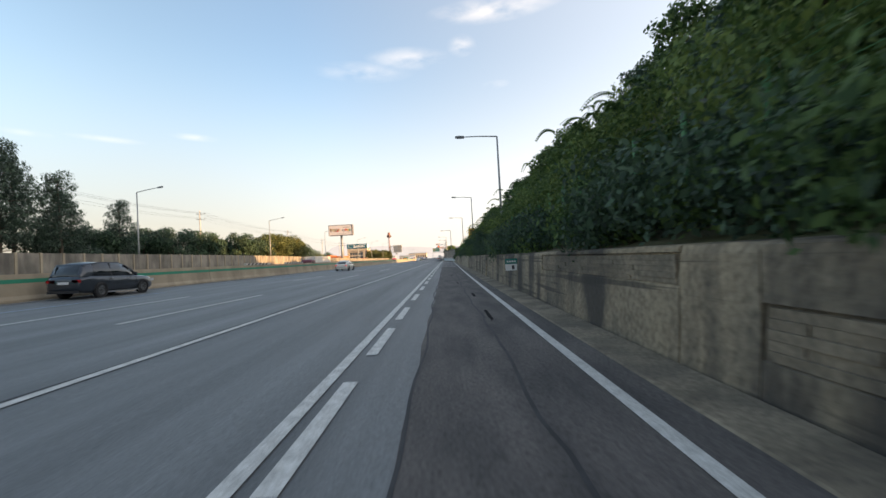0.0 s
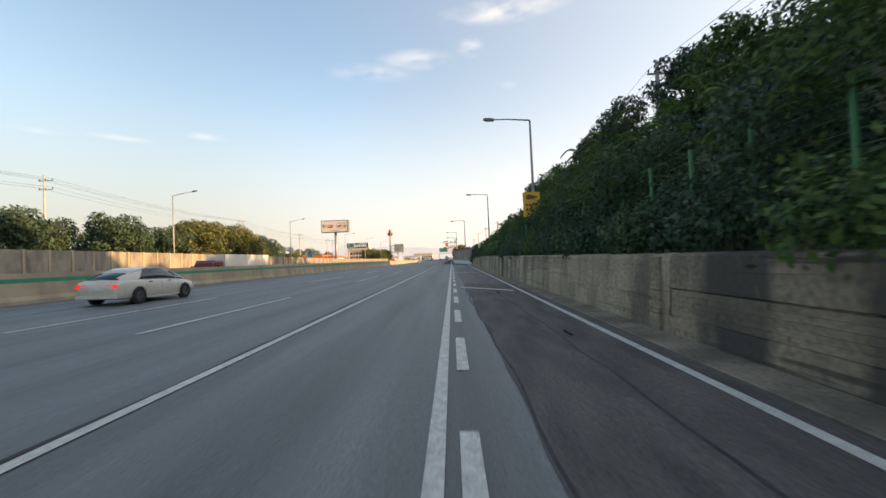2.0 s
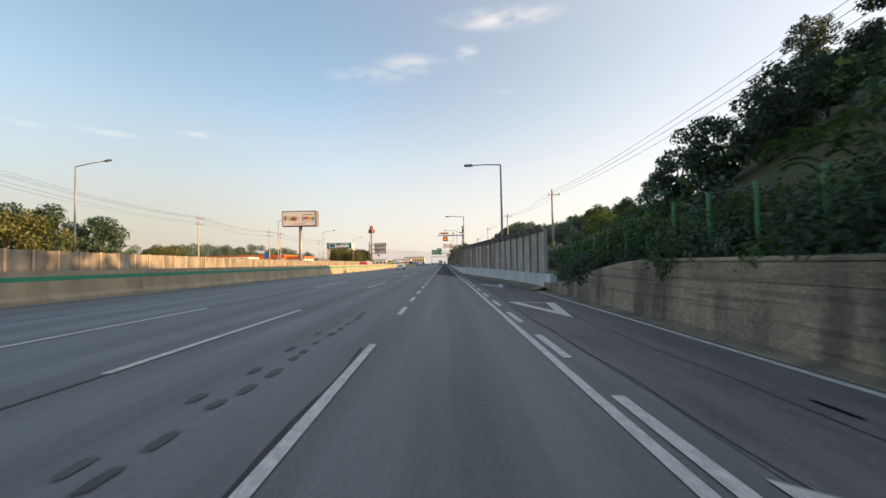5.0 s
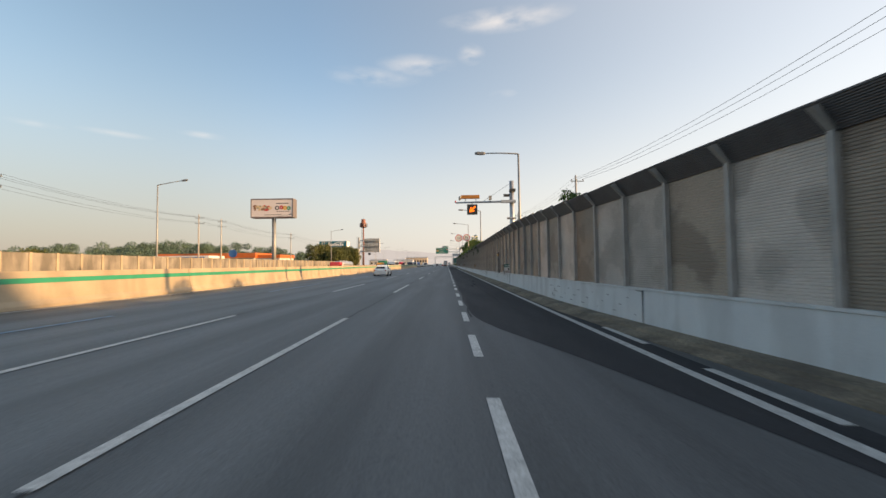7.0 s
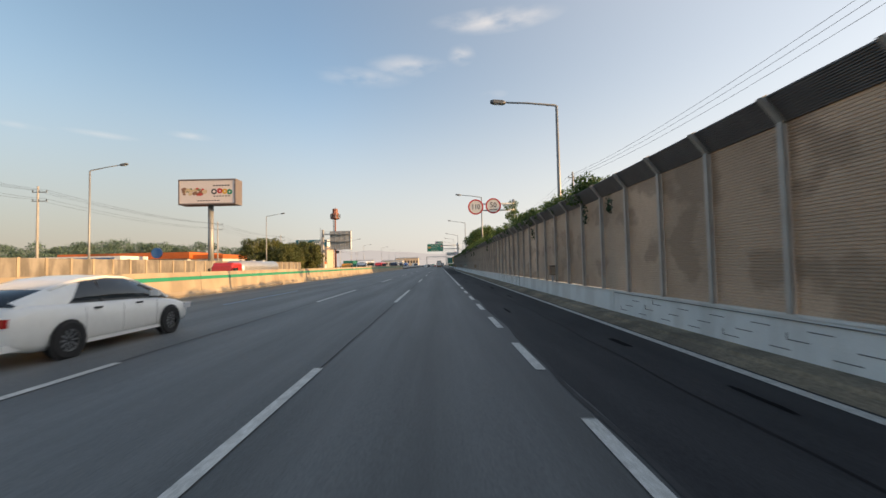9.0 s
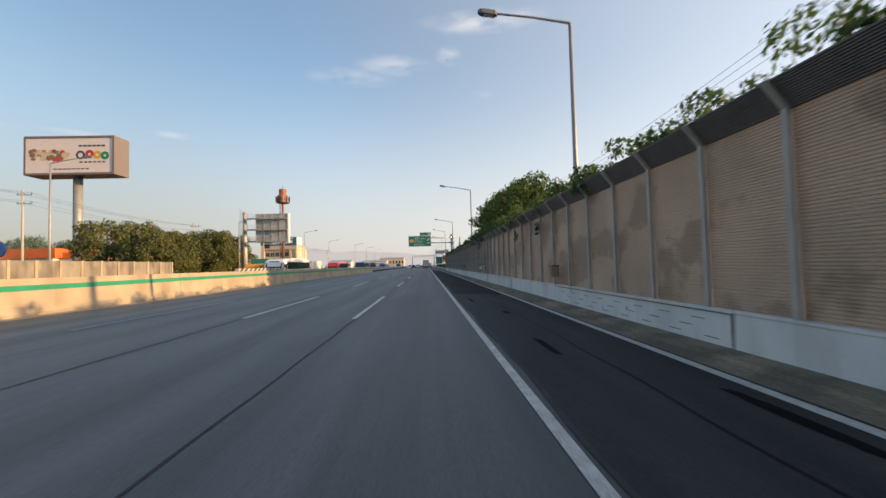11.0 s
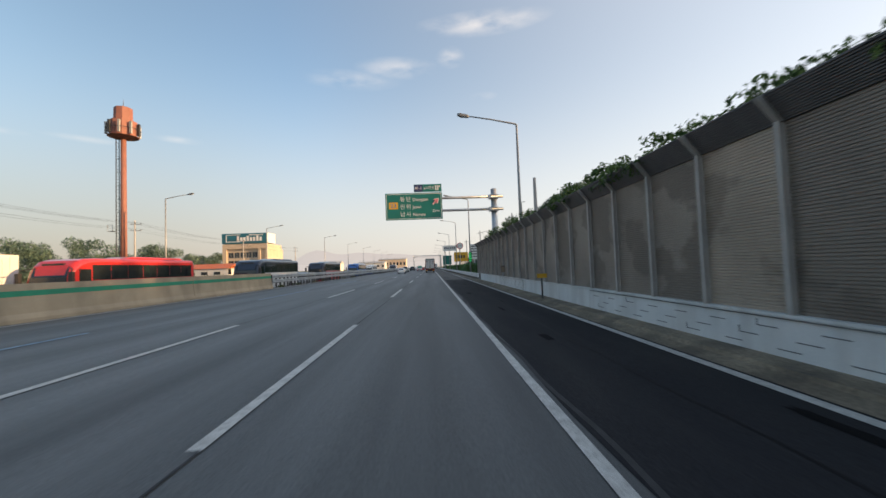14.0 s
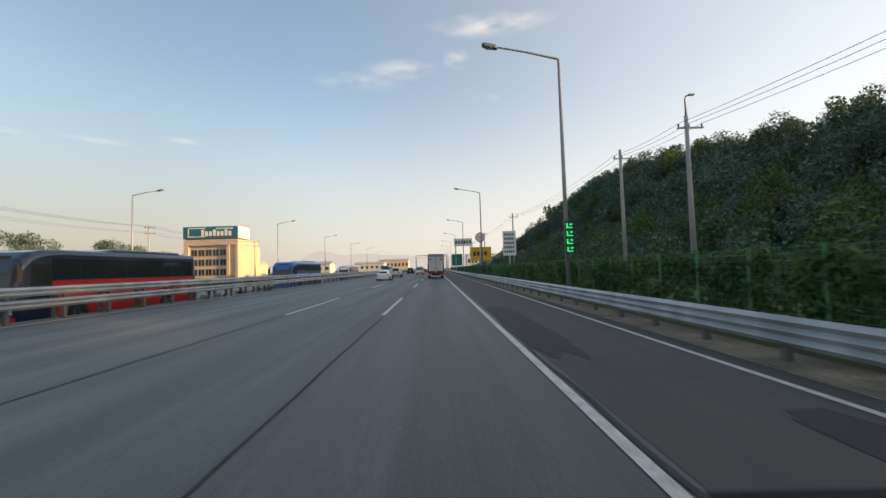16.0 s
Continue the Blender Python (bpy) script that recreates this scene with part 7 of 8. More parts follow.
box_truck(0.2, 610, "white box lorry far ahead on the motorway")
box_truck(-3.6, 640, "white box lorry far ahead on the motorway")

# ---- vegetation ----
def leaf_mesh(name, blobs, per_area, leaf, material, seed, parent=None, label="", up=0.35, aspect=0.5):
    """Many small pointed leaves scattered through and over rounded clumps (x, y, z, rx, ry, rz)."""
    rng = np.random.default_rng(seed)
    P, NRM = [], []
    for (cx, cy, cz, rx, ry, rz) in blobs:
        area = 4 * math.pi * ((rx * ry) ** 1.6 / 3 + (rx * rz) ** 1.6 / 3 + (ry * rz) ** 1.6 / 3) ** (1 / 1.6)
        n = max(8, int(area * per_area))
        d = rng.normal(size=(n, 3))
        d /= np.linalg.norm(d, axis=1)[:, None]
        r = 1.0 - 0.45 * rng.random(n) ** 2.2 + 0.12 * rng.normal(size=n)
        P.append(np.array([cx, cy, cz]) + d * r[:, None] * np.array([rx, ry, rz]))
        NRM.append(d)
    P, NRM = np.concatenate(P), np.concatenate(NRM)
    n = len(P)
    nr = NRM + rng.normal(size=(n, 3)) * 0.75 + np.array([0, 0, up])
    nr /= np.linalg.norm(nr, axis=1)[:, None]
    t = np.cross(nr, rng.normal(size=(n, 3)))
    t /= np.linalg.norm(t, axis=1)[:, None] + 1e-9
    t[:, 2] -= 0.35
    b = np.cross(nr, t)
    s = leaf * (0.6 + 0.8 * rng.random(n))[:, None]
    V = np.empty((n, 4, 3))
    V[:, 0] = P - t * s
    V[:, 1] = P + b * s * aspect + nr * s * 0.12
    V[:, 2] = P + t * s
    V[:, 3] = P - b * s * aspect + nr * s * 0.12
    me = bpy.data.meshes.new(name)
    me.vertices.add(n * 4)
    me.vertices.foreach_set("co", V.reshape(-1))
    me.loops.add(n * 4)
    me.loops.foreach_set("vertex_index", np.arange(n * 4, dtype=np.int32))
    me.polygons.add(n)
    me.polygons.foreach_set("loop_start", np.arange(0, n * 4, 4, dtype=np.int32))
    me.update()
    me.materials.append(material)
    ob = new(name, me)
    if parent:
        ob.parent = parent
    if label:
        ob["label"] = label
    return ob


def make_tree(h, spread, seed, leaf_mat, leaf=0.22, dens=9.0, trunk_to=0.45, label="leafy broad-crowned tree with dark foliage", clumps=26, flat=0.7):
    rng = random.Random(seed)
    g = thing("tree", label, "tree", group="roadside trees")
    lean = rng.uniform(-0.04, 0.04) * h
    limbs = [tube([(0, 0, -0.3), (lean * 0.4, 0, h * 0.25), (lean, 0, h * trunk_to), (lean * 1.2, 0, h * 0.85)], [h * 0.026, h * 0.02, h * 0.015, h * 0.005], 8)]
    blobs = []
    for k in range(clumps):
        u = (k + 0.5) / clumps
        z = h * (trunk_to * 0.75 + (1 - trunk_to * 0.75) * u) - 0.06 * h
        env = math.sin(math.pi * min(1, 0.12 + 0.86 * (1 - u))) ** 0.7
        a = k * 2.4 + rng.uniform(-0.5, 0.5)
        r = spread * env * rng.uniform(0.35, 0.95)
        cx, cy = lean + r * math.cos(a), r * math.sin(a)
        s = spread * rng.uniform(0.22, 0.4)
        blobs.append((cx, cy, z, s, s, s * flat))
        if k % 2 == 0:
            zb = h * (trunk_to * 0.6) + 0.3 * (z - h * trunk_to * 0.6)
            limbs.append(tube([(lean * 0.8, 0, zb), (lean + (cx - lean) * 0.55, cy * 0.55, (zb + z) / 2 + 0.05 * h), (cx, cy, z)], [h * 0.01, h * 0.007, h * 0.003], 5))
    part("trunk", merge(limbs), BARK, g, smooth=True)
    leaf_mesh("crown", blobs, dens, leaf, leaf_mat, seed, g)
    return g


def plant_copies(src, places, seed):
    rng = random.Random(seed)
    for i, (x, y, k) in enumerate(places):
        m = pose(x, y, terrain(x, y) - 0.1, 0, 0, rng.uniform(0, 360)) @ Matrix.Diagonal((k * rng.uniform(0.9, 1.1), k * rng.uniform(0.9, 1.1), k, 1))
        if i == 0:
            src.matrix_world = m
        else:
            ob = copy_thing(src, pose(0, 0, 0))
            ob.matrix_world = m


rv = random.Random(21)
# crest of the cutting
crest = [(20 + rv.uniform(-4, 5), -6 + 7.0 * k + rv.uniform(-2, 2), rv.uniform(0.75, 1.0) - 0.2 + 0.08 * smooth(50, 70, 7.0 * k) - 0.1 * (k > 13)) for k in range(18)]
crest += [(29 + rv.uniform(-3, 4), 4 + 10 * k + rv.uniform(-3, 3), rv.uniform(0.85, 1.05)) for k in range(13)]
crest += [(32 + rv.uniform(-2, 3), 112 + 6.0 * k + rv.uniform(-2, 2), (1.05, 1.05, 1.0, 0.9, 0.65, 0.4)[k]) for k in range(6)]
# trees on the lower end of the slope, with the height that each crown reaches
crest += [(x, y, (top - terrain(x, y)) / 7.8) for x, y, top in ((14.8, 127.5, 8.6), (13.8, 123, 9.3), (14.2, 119, 9.8), (17, 120, 11.0), (18.5, 125, 11.4), (20, 121, 12.8), (15.5, 131, 7.8), (21, 127, 12.0))]
plant_copies(make_tree(7.5, 3.1, 1, LEAF_D, 0.16, 19, 0.3, "dense dark broadleaf tree on the wooded bank", 30), crest[0::2], 1)
plant_copies(make_tree(8.2, 2.8, 2, LEAF_D, 0.16, 19, 0.35, "dense dark broadleaf tree on the wooded bank", 30), crest[1::2], 2)
mid = [(14 + rv.uniform(-2, 2), 0 + 8.5 * k + rv.uniform(-2, 2), rv.uniform(0.7, 1.0)) for k in range(13)]
mid += [(23.5 + rv.uniform(-2, 3), 112 + 5.5 * k, (0.5, 0.42, 0.38, 0.36, 0.4, 0.5, 0.6, 0.7, 0.75, 0.8, 0.8)[k]) for k in range(11)] 
plant_copies(make_tree(6.0, 2.4, 3, LEAF, 0.13, 28, 0.25, "bright green young tree on the wooded bank", 26), mid, 3)
# trees leaning over the sound wall
over = [(6.1, 272.8, 1.0), (5.9, 276.2, 1.02), (5.7, 279.5, 1.0), (5.5, 283.5, 1.04), (5.8, 287.3, 0.98), (6.0, 290.2, 1.0), (8.0, 282, 1.08), (8.6, 288, 1.0), (8.6, 292.6, 0.95)]
plant_copies(make_tree(8.3, 2.7, 4, LEAF_LIT, 0.125, 32, 0.4, "broad tree reaching over the top of the sound wall", 34), over, 4)
# thick wood out of view behind the sound wall, added to shade the barrier
behind = [(13.5 + rv.uniform(-2.5, 3), 288 + 5.2 * k + rv.uniform(-1, 1), rv.uniform(0.85, 1.0)) for k in range(14)]
behind += [(19.5 + rv.uniform(-1.5, 2.5), 284 + 4.8 * k + rv.uniform(-1, 1), rv.uniform(1.0, 1.2)) for k in range(14)]
plant_copies(make_tree(7.6, 3.0, 14, LEAF_D, 0.26, 6, 0.3, "dark unseen tree behind the sound wall, added to shade the barrier", 28), behind, 14)
# wooded far hill
hillside = [(rv.uniform(60, 80), 262 + 6.0 * k + rv.uniform(-3, 3), rv.uniform(0.8, 1.25)) for k in range(56)] + [(rv.uniform(19, 60), 358 + 200 * rv.random(), rv.uniform(0.6, 1.1)) for k in range(44)]
plant_copies(make_tree(6.5, 2.9, 15, LEAF_HAZE, 0.22, 8, 0.3, "dark round-crowned tree on the wooded hill", 28), hillside[0::2], 15)
plant_copies(make_tree(7.2, 2.5, 16, LEAF, 0.22, 8, 0.3, "green tree among the woods of the far hill", 26), hillside[1::2], 16)
# beyond the oncoming carriageway
left1 = [(-51 + rv.uniform(-4, 4), 62 + 7 * k + rv.uniform(-2, 2), rv.uniform(1.0, 1.3)) for k in range(8)] + [(-58 + rv.uniform(-4, 4), 60 + 12 * k, rv.uniform(1.1, 1.35)) for k in range(10)]
plant_copies(make_tree(9.5, 3.8, 5, LEAF_D, 0.16, 24, 0.25, "dark broadleaf tree behind the boundary wall", 30), left1, 5)
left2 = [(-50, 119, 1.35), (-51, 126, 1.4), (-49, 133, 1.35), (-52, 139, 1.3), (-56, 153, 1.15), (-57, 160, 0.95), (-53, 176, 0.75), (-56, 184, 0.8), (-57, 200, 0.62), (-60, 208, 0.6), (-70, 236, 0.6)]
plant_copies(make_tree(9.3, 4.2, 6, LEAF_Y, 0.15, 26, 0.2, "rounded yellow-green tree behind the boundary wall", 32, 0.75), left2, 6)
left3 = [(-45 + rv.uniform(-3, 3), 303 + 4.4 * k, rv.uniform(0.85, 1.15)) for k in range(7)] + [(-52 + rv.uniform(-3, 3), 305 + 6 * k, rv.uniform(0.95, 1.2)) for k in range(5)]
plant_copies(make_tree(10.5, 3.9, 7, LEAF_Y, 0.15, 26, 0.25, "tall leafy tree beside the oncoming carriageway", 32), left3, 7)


def make_pine(h, seed):
    rng = random.Random(seed)
    g = thing("pine_tree", "tall dark pine with layered flat boughs behind the wall", "tree", group="roadside pines")
    limbs = [tube([(0, 0, -0.3), (0.1, 0.1, h * 0.4), (-0.1, 0, h * 0.95)], [0.26, 0.2, 0.05], 8)]
    blobs = []
    for k in range(24):
        u = k / 23
        z = h * (0.36 + 0.62 * u)
        a = k * 2.2 + rng.random()
        r = (1 - u * 0.75) * 3.4 * rng.uniform(0.4, 1.0)
        blobs.append((r * math.cos(a), r * math.sin(a), z, 1.45 * (1.15 - 0.5 * u), 1.45 * (1.15 - 0.5 * u), 0.7))
        limbs.append(tube([(0, 0, z - 0.5), (r * math.cos(a), r * math.sin(a), z - 0.1)], [0.06, 0.02], 5))
    part("trunk", merge(limbs), BARK, g, smooth=True)
    leaf_mesh("crown", blobs, 26, 0.17, LEAF_PINE, seed, g, aspect=0.24)
    return g


plant_copies(make_pine(16.5, 8), [(-46, 42, 1.12), (-47.5, 45, 1.06), (-46, 49, 0.97), (-50, 53, 0.9), (-48, 61, 0.88), (-52, 40, 1.1), (-45, 36, 1.12), (-46, 30, 1.05)], 8)


def crowns(r, y0, y1, x0, x1, step, r0, r1):
    """Clumps for many rounded tree crowns spread over a slope, each crown a dome of its own."""
    out = []
    for j in range(int((y1 - y0) / step)):
        for i in range(int((x1 - x0) / step)):
            x = x0 + (i + 0.5 + 0.5 * (j % 2)) * step + r.uniform(-0.35, 0.35) * step
            y = y0 + (j + 0.5) * step + r.uniform(-0.35, 0.35) * step
            R = r.uniform(r0, r1) * (0.6 if 116 < y < 168 else 1.0)
            base = terrain(x, y) + R * r.uniform(0.2, 0.9)
            out.append((x, y, base + R * 0.55, R * 0.6, R * 0.6, R * 0.62))
            for q in range(6):
                a, u = q * 1.05 + r.uniform(-0.3, 0.3), r.uniform(0.5, 0.75)
                out.append((x + R * u * math.cos(a), y + R * u * math.sin(a), base + R * r.uniform(-0.25, 0.4), R * r.uniform(0.34, 0.5), R * r.uniform(0.34, 0.5), R * r.uniform(0.3, 0.42)))
    return out


def bank_shrubs():
    r = random.Random(31)
    near, tall, far, climb = [], [], [], []
    for k in range(560):
        y = r.uniform(-12, 126)
        x = 6.2 + 4.6 * r.random() ** 1.3
        s = r.uniform(0.5, 1.05)
        if 82 < y < 104 and x < 7.9:
            # lower growth in front of and close behind the fence
            s *= 0.7
        z = terrain(x, y) + s * r.uniform(0.15, 0.9) + 0.25
        k_end = 1 - smooth(112, 128, y)
        if y > 113 and x < 7.5:
            z -= 0.9 * (1 - k_end)
        near.append((x, y, z, s, s * 1.1, s * 0.85))
    # tall shrubs behind the fence
    for k in range(150):
        y = r.uniform(-12, 92)
        x = r.uniform(7.2, 9.5) + (0.9 if y > 80 else 0.0)
        s = r.uniform(0.7, 1.2)
        (tall if y < 38 else near).append((x, y, terrain(x, y) + r.uniform(1.0, 3.0), s, s, s * 0.9))
    for k in range(260):
        y, x = r.uniform(-16, 160), r.uniform(9.5, 36)
        s = r.uniform(0.9, 1.5)
        far.append((x, y, terrain(x, y) + s * 0.25, s, s, s * 0.6))
    bank_crowns = crowns(r, -16, 160, 9.5, 39, 4.1, 1.5, 2.5)
    tagged(leaf_mesh("bank_shrubs", near[0::4], 76, 0.065, LEAF, 41), "dense green shrubs hanging over the retaining wall", "shrubs", kind="stuff")
    tagged(leaf_mesh("bank_shrubs", near[1::4] + near[2::4] + near[3::4], 76, 0.065, LEAF_D, 42), "dense dark green shrubs behind the retaining wall", "shrubs", kind="stuff")
    tagged(leaf_mesh("bank_shrubs", tall, 76, 0.065, LEAF_LIT, 47), "tall shrubs in lit yellow-green behind the fence on the bank", "shrubs", kind="stuff")
    tagged(leaf_mesh("bank_woods", bank_crowns[0::2], 13, 0.15, LEAF_HAZE, 143, up=0.9), "rounded leafy tree crowns crowding the wooded slope", "woods", kind="stuff")
    # crowns near the start take the leaf with light in its colour
    lit_crowns = [c for c in bank_crowns[1::2] if c[1] < 38]
    green = [c for c in bank_crowns[1::2] if c[1] >= 38]
    tagged(leaf_mesh("bank_woods", lit_crowns, 13, 0.15, LEAF_LIT, 145, up=0.9), "leafy tree crowns in lit yellow-green crowding the wooded slope", "woods", kind="stuff")
    tagged(leaf_mesh("bank_woods", green, 13, 0.15, LEAF, 144, up=0.9), "bright leafy tree crowns crowding the wooded slope", "woods", kind="stuff")
    tagged(leaf_mesh("bank_undergrowth", far, 10, 0.17, LEAF_D, 43), "thick undergrowth covering the wooded slope", "shrubs", kind="stuff")
    # climbers grown through the mesh fence
    for k in range(520):
        y = 85 + 41 * r.random()
        cover = 0.22 + 0.4 * smooth(98, 110, y)
        if r.random() < cover:
            climb.append((6.72 + r.uniform(-0.12, 0.3), y, 1.5 - 1.1 * smooth(114, 128, y) + 1.75 * r.random(), 0.2, 0.42, 0.26))
    tagged(leaf_mesh("fence_climbers", climb, 60, 0.065, LEAF, 51), "green climbing plants grown through the green mesh fence", "ivy", kind="stuff")
    # pinnate fronds standing out of the shrubs
    P = []
    for k in range(900):
        y = r.uniform(8, 112)
        x = r.uniform(6.9, 9.2)
        if 66 < y < 72.5:
            # cut back in front of the camera warning sign
            x += 1.6
        top = terrain(x, y) + r.uniform(2.2, 4.2 - 1.2 * smooth(60, 100, y))
        az, reach = r.uniform(0, 2 * math.pi), r.uniform(0.5, 0.95)
        for j in range(15):
            u = j / 14
            cx, cy, cz = x + math.cos(az) * reach * u, y + math.sin(az) * reach * u, top + 0.55 * u - 0.75 * u * u
            for sd in (-1, 1):
                l = 0.2 * (1 - 0.55 * u)
                ex, ey = -math.sin(az) * sd * l + math.cos(az) * l * 0.45, math.cos(az) * sd * l + math.sin(az) * l * 0.45
                wx, wy = math.cos(az) * 0.035, math.sin(az) * 0.035
                P += [(cx, cy, cz), (cx + ex * 0.5 + wx, cy + ey * 0.5 + wy, cz + 0.01), (cx + ex, cy + ey, cz - 0.05), (cx + ex * 0.5 - wx, cy + ey * 0.5 - wy, cz - 0.02)]
    tagged(link("frond_shrubs", P, [(i, i + 1, i + 2, i + 3) for i in range(0, len(P), 4)], LEAF), "feathery green fronds standing out of the bank shrubs", "shrubs", kind="stuff")
    vines = []
    for k in range(560):
        y = r.uniform(208, 287) if k % 5 > 1 else r.uniform(289, 346)
        amt = 0.9 if y < 287 else 0.65
        if y < 287 and noise.noise((y * 0.12, 5.0, 0)) < -0.3:
            continue
        x = wall_x(y) - 0.1 + r.uniform(-0.15, 0.9)
        s = r.uniform(0.18, 0.42) * (1.0 if y < 287 else 0.75)
        z = 4.3 - 0.15 * smooth(215, 300, y) + r.uniform(-0.05, 0.55) * amt * 1.4
        vines.append((x, y, z, s, s * 1.5, s * 0.8))
    for (y, z) in ((164, 4.7), (165, 5.0), (171, 4.6), (172.5, 4.9), (209, 4.7), (211, 4.8), (228.9, 5.9), (230.3, 6.6), (230.6, 7.2), (230.4, 5.2), (231, 6.0), (183, 4.5), (195.5, 4.6), (299, 4.8), (300, 5.1), (301.5, 4.8), (303, 4.6)):
        for j in range(4):
            vines.append((3.3 + r.uniform(-0.4, 0.5), y + r.uniform(-0.5, 0.5), z - (0.6 if y < 200 else 0.0) + r.uniform(-0.3, 0.3), 0.32, 0.4, 0.28))
    tagged(leaf_mesh("wall_vines", vines, 85, 0.06, LEAF, 44), "leafy vines spilling over the top of the sound wall", "vines", kind="stuff")
    hang = [(wall_x(y) - 0.16, y, 3.7 - r.random() * 0.5, 0.1, 0.16, 0.35) for y in (206.3, 208.5, 217, 262.5, 258, 240, 279)]
    tagged(leaf_mesh("wall_vines", hang, 90, 0.07, LEAF_D, 45), "small dark tufts of vine hanging on the sound wall", "vines", kind="stuff")
    # ivy on the green fence past the sound wall
    ivy = []
    for k in range(1500):
        y = 356 + 190 * r.random() ** 2.0
        ivy.append((4.55 + r.uniform(-0.12, 0.2), y, 0.15 + 1.65 * r.random(), 0.22, 0.4, 0.25))
    tagged(leaf_mesh("fence_ivy", ivy, 60, 0.085, LEAF, 46), "thick ivy covering the green mesh fence", "ivy", kind="stuff")
    low = crowns(r, 357, 470, 14, 38, 4.6, 1.7, 2.9)
    high = crowns(r, 357, 560, 38, 84, 6.4, 2.6, 4.2) + crowns(r, 262, 357, 46, 84, 6.4, 2.6, 4.0)
    floor_growth = []
    for k in range(420):
        y, x = r.uniform(357, 560), r.uniform(14, 84)
        w = r.uniform(1.5, 2.8)
        floor_growth.append((x, y, terrain(x, y) + 0.2, w, w, w * 0.5))
    for j, (bl, m_, dn, lf) in enumerate(((low[0::2], LEAF_HAZE, 9, 0.17), (low[1::2], LEAF, 9, 0.17), (high[0::2], LEAF_HAZE, 4.2, 0.28), (high[1::2], LEAF_HAZE, 4.2, 0.28), (floor_growth, LEAF_D, 3.0, 0.3))):
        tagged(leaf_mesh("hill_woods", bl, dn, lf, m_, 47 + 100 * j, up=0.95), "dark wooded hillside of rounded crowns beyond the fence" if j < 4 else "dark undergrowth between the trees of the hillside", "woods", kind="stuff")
    bush = []
    for k in range(170):
        y = r.uniform(332, 560)
        x = -41.5 - 9 * r.random()
        s = r.uniform(0.7, 1.6)
        bush.append((x, y, terrain(x, y) + s * 0.8, s, s, s))
    tagged(leaf_mesh("verge_bushes", bush, 40, 0.1, LEAF, 48), "low green bushes beside the oncoming carriageway", "bushes", kind="stuff")
    woods = []
    for k in range(600):
        a = r.random()
        y, x = 300 + 460 * a, -150 - 190 * r.random()
        hgt = 20 * math.exp(-((y - 470) / 140) ** 2) + 13 * math.exp(-((y - 640) / 100) ** 2)
        s = r.uniform(3, 6)
        woods.append((x - 40, y + 60, terrain(x - 40, y) + hgt * r.random() + 1, s, s, s * 0.8))
    tagged(leaf_mesh("far_woods", woods, 1.9, 0.5, LEAF_HAZE, 49), "low wooded ridge far beyond the oncoming carriageway", "woods", kind="stuff")
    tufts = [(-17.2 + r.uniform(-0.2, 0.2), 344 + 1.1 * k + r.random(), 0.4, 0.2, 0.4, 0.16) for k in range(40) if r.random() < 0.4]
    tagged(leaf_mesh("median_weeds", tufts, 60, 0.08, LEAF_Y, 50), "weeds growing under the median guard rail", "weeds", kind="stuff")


bank_shrubs()

# ---- green mesh fences ----
FENCE = shader("fence_green", (0.075, 0.25, 0.1), rough=0.5, vary=0.15, scale=2)


def mesh_fence(x, y0, y1, z0, z1, label, base=None, wires=9, spacing=2.0, fine=None):
    g = thing("mesh_fence", label, "fence", kind="structure")
    me = None
    for y in frange(y0, y1, spacing):
        zb = base(y) if base else 0.0
        if me is None:
            ob = part("post", tube([(0, 0, z0 - 0.6), (0, 0, z1 + 0.05)], [0.05, 0.05], 8), FENCE, g)
            me = ob.data
        else:
            ob = new("post", me); ob.parent = g
        ob.location = (x, y, zb)
    for k in range(wires):
        z = z0 + (z1 - z0) * k / (wires - 1)
        yy = frange(y0, y1, 4.0)
        part("wire", tube([(x, y, z + (base(y) if base else 0.0)) for y in yy], [0.005] * len(yy), 4, False), FENCE, g)
    if fine:
        # upright wires of the mesh
        uprights = []
        for y in frange(fine[0], fine[1], 0.12):
            zb = base(y) if base else 0.0
            uprights.append(box(x - 0.003, x + 0.003, y - 0.004, y + 0.004, z0 + zb, z1 + zb))
        part("mesh_wires", merge(uprights), FENCE, g)["kind"] = "stuff"


mesh_fence(7.7, -10, 84, 1.9, 3.9, "green mesh fence hidden in the shrubs above the wall")
mesh_fence(6.75, 84.9, 126, 1.5, 3.3, "green mesh fence half hidden in shrubs above the wall", lambda y: 0.05 * smooth(100, 112, y) - 1.1 * smooth(114, 128, y), 6, 1.65)
mesh_fence(4.4, 356, 560, 0.3, 1.95, "green mesh fence overgrown with ivy beside the road", None, 12, 2.0, (356, 410))

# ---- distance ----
# air haze in front of the ridges, put into them as a pale glow
HAZE = shader("mountain_haze_glow", (0.03, 0.03, 0.035), rough=1.0, vary=0.1, scale=0.002, grain=0.05, bump=0, emit=(0.82, 0.74, 0.73, 0.33))


def ridge(y, x0, x1, peaks, label, step=40.0):
    V, F = [], []
    xx = frange(x0, x1, step)
    for x in xx:
        z = sum(h * math.exp(-((x - c) / w) ** 2) for c, w, h in peaks) + 14 * noise.noise((x * 0.006, y * 0.001, 0)) + 7 * noise.noise((x * 0.02, 1, 0)) + 20
        V += [(x, y, -30), (x, y + 120, max(4.0, z))]
    for i in range(len(xx) - 1):
        F.append((2 * i, 2 * i + 2, 2 * i + 3, 2 * i + 1))
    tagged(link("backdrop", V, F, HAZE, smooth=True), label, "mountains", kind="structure")


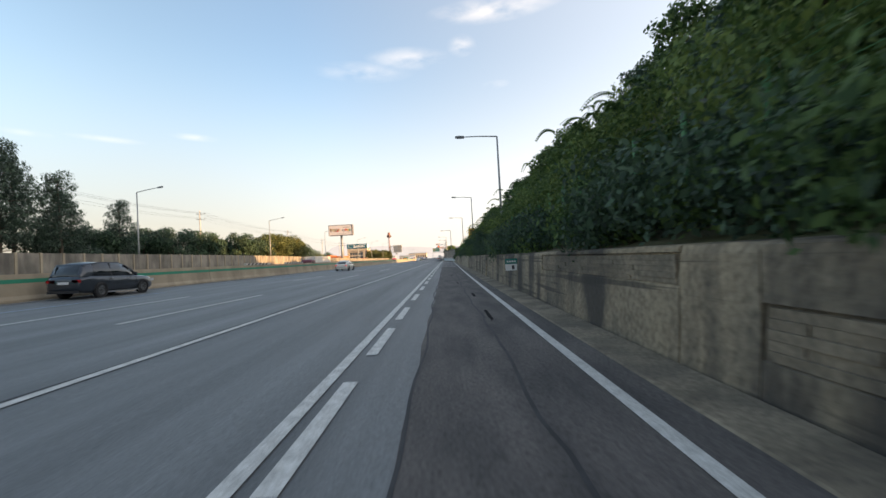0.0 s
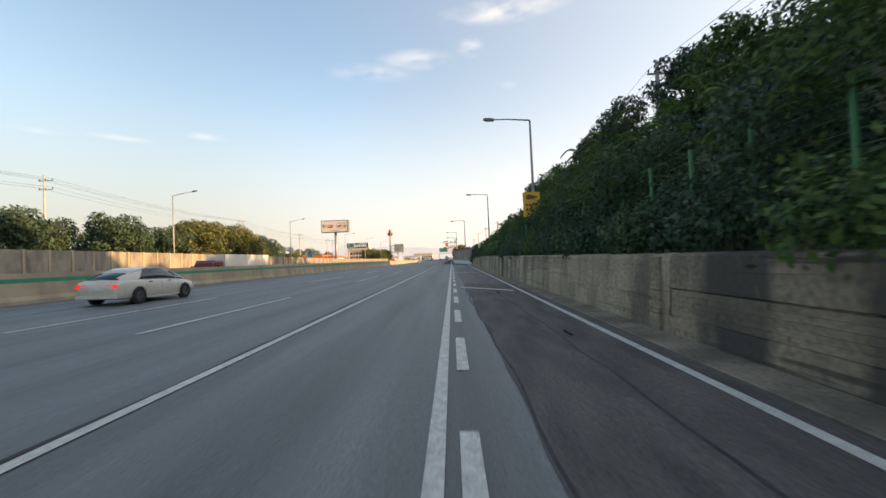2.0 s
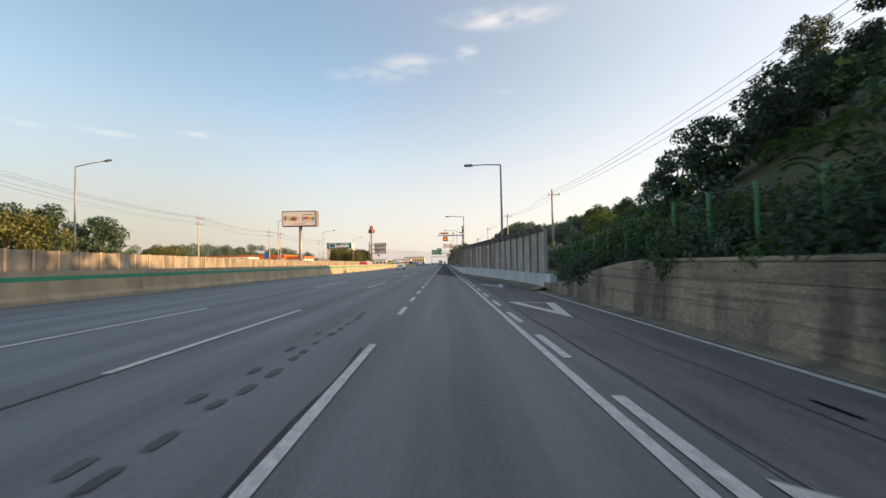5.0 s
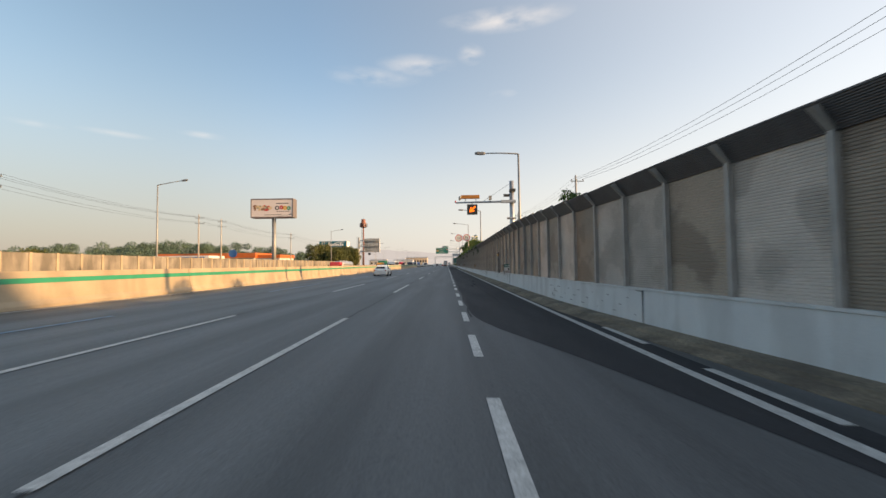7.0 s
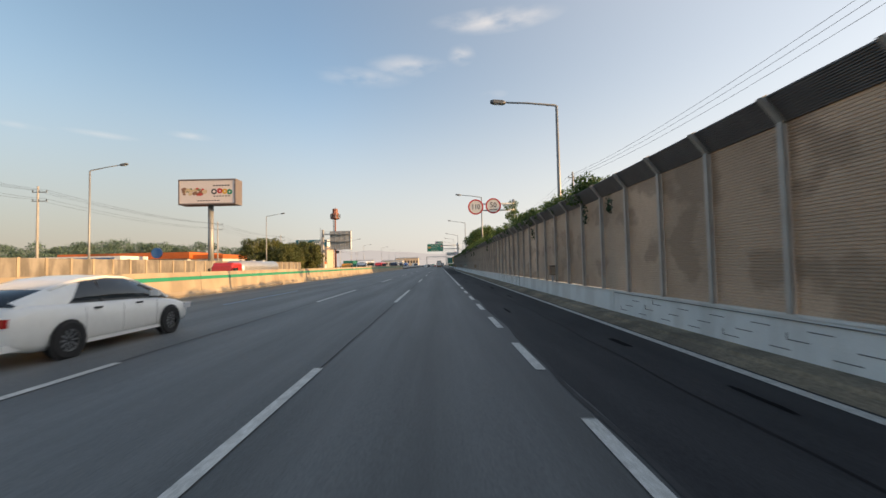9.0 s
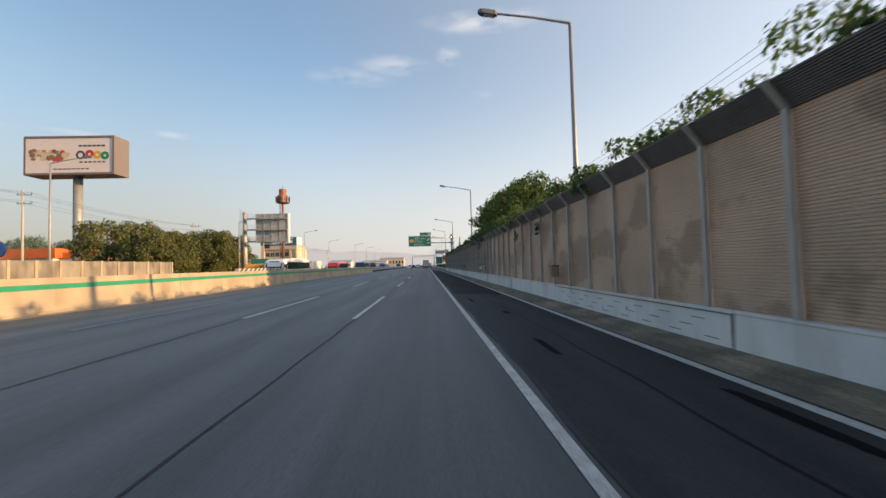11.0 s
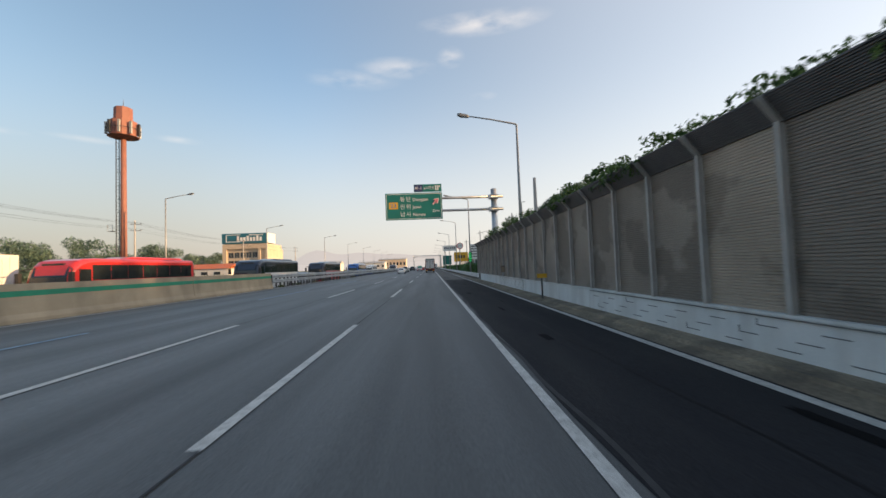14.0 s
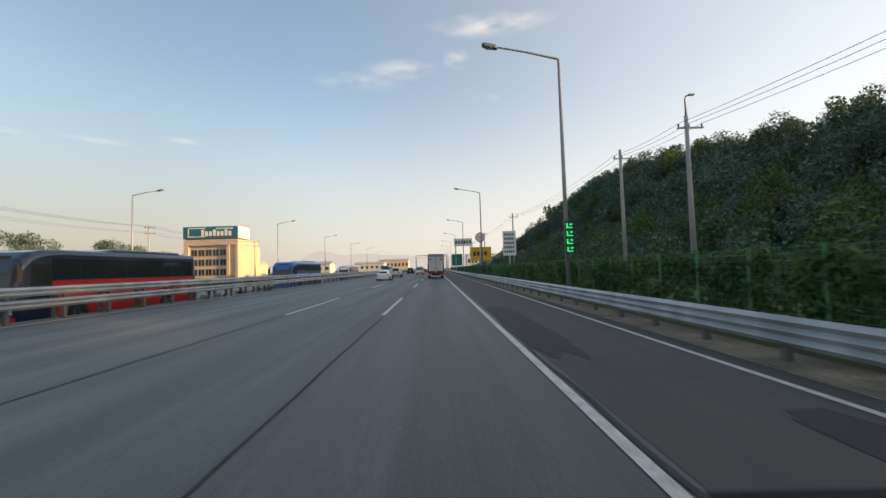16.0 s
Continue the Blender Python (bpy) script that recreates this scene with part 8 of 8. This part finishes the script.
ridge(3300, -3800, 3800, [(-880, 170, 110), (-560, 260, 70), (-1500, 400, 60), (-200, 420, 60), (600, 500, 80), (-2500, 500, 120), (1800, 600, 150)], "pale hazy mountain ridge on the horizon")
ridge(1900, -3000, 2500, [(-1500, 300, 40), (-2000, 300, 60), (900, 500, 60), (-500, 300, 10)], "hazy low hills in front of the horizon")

# ---- stone courses in the retaining wall ----
STONE_OLD = shader("stone_weathered", (0.31, 0.25, 0.175), rough=0.95, vary=0.5, scale=0.9, grain=14, bump=0.8, tint=(0.16, 0.135, 0.1), per_object=0.14, stain=0.5, speckle=1.0, world=True)
STONE_WARM = shader("stone_warm", (0.39, 0.32, 0.225), rough=0.95, vary=0.45, scale=0.9, grain=14, bump=0.8, tint=(0.22, 0.185, 0.135), per_object=0.14, stain=0.4, speckle=1.0, world=True)
rng_st = random.Random(64)
stone_meshes = {}
for key in range(6):
    stone_mat = STONE_OLD if key < 3 else STONE_WARM
    k_rng = random.Random(200 + key)
    hx = k_rng.uniform(0.01, 0.018)
    sv = [(-hx - k_rng.uniform(0, 0.008), -0.5, 0.0), (0.08, -0.5, 0.0), (0.08, 0.5, 0.0), (-hx - k_rng.uniform(0, 0.008), 0.5, 0.01), (-hx - k_rng.uniform(0.0, 0.012), -0.495, 0.97), (0.08, -0.495, 0.985), (0.08, 0.495, 0.985), (-hx - k_rng.uniform(0.0, 0.012), 0.495, 0.96)]
    sm_ = bpy.data.meshes.new("stone")
    sm_.from_pydata(sv, [], list(CUBE_F))
    sm_.materials.append(stone_mat)
    stone_meshes[key] = sm_
for a, b, high in BANDS:
    if b < -20:
        continue
    for row in range(5):
        y = a + 0.06
        while y < b - 0.3:
            ln = min(rng_st.uniform(0.9, 2.0), b - 0.08 - y)
            if ln > 0.25:
                lo, hi = band_z(y + ln / 2, high)
                hgt = (hi - lo - 0.03) / 5
                ob = new("stone", stone_meshes[rng_st.randrange(3) + (0 if a < 42 else 3)])
                ob.parent = rw
                ob.matrix_local = pose(face_x(y + ln / 2, lo + row * hgt) + 0.024 + rng_st.uniform(-0.006, 0.006), y + ln / 2, lo + 0.01 + row * hgt) @ Matrix.Diagonal((1, ln - 0.015, hgt, 1))
            y += ln
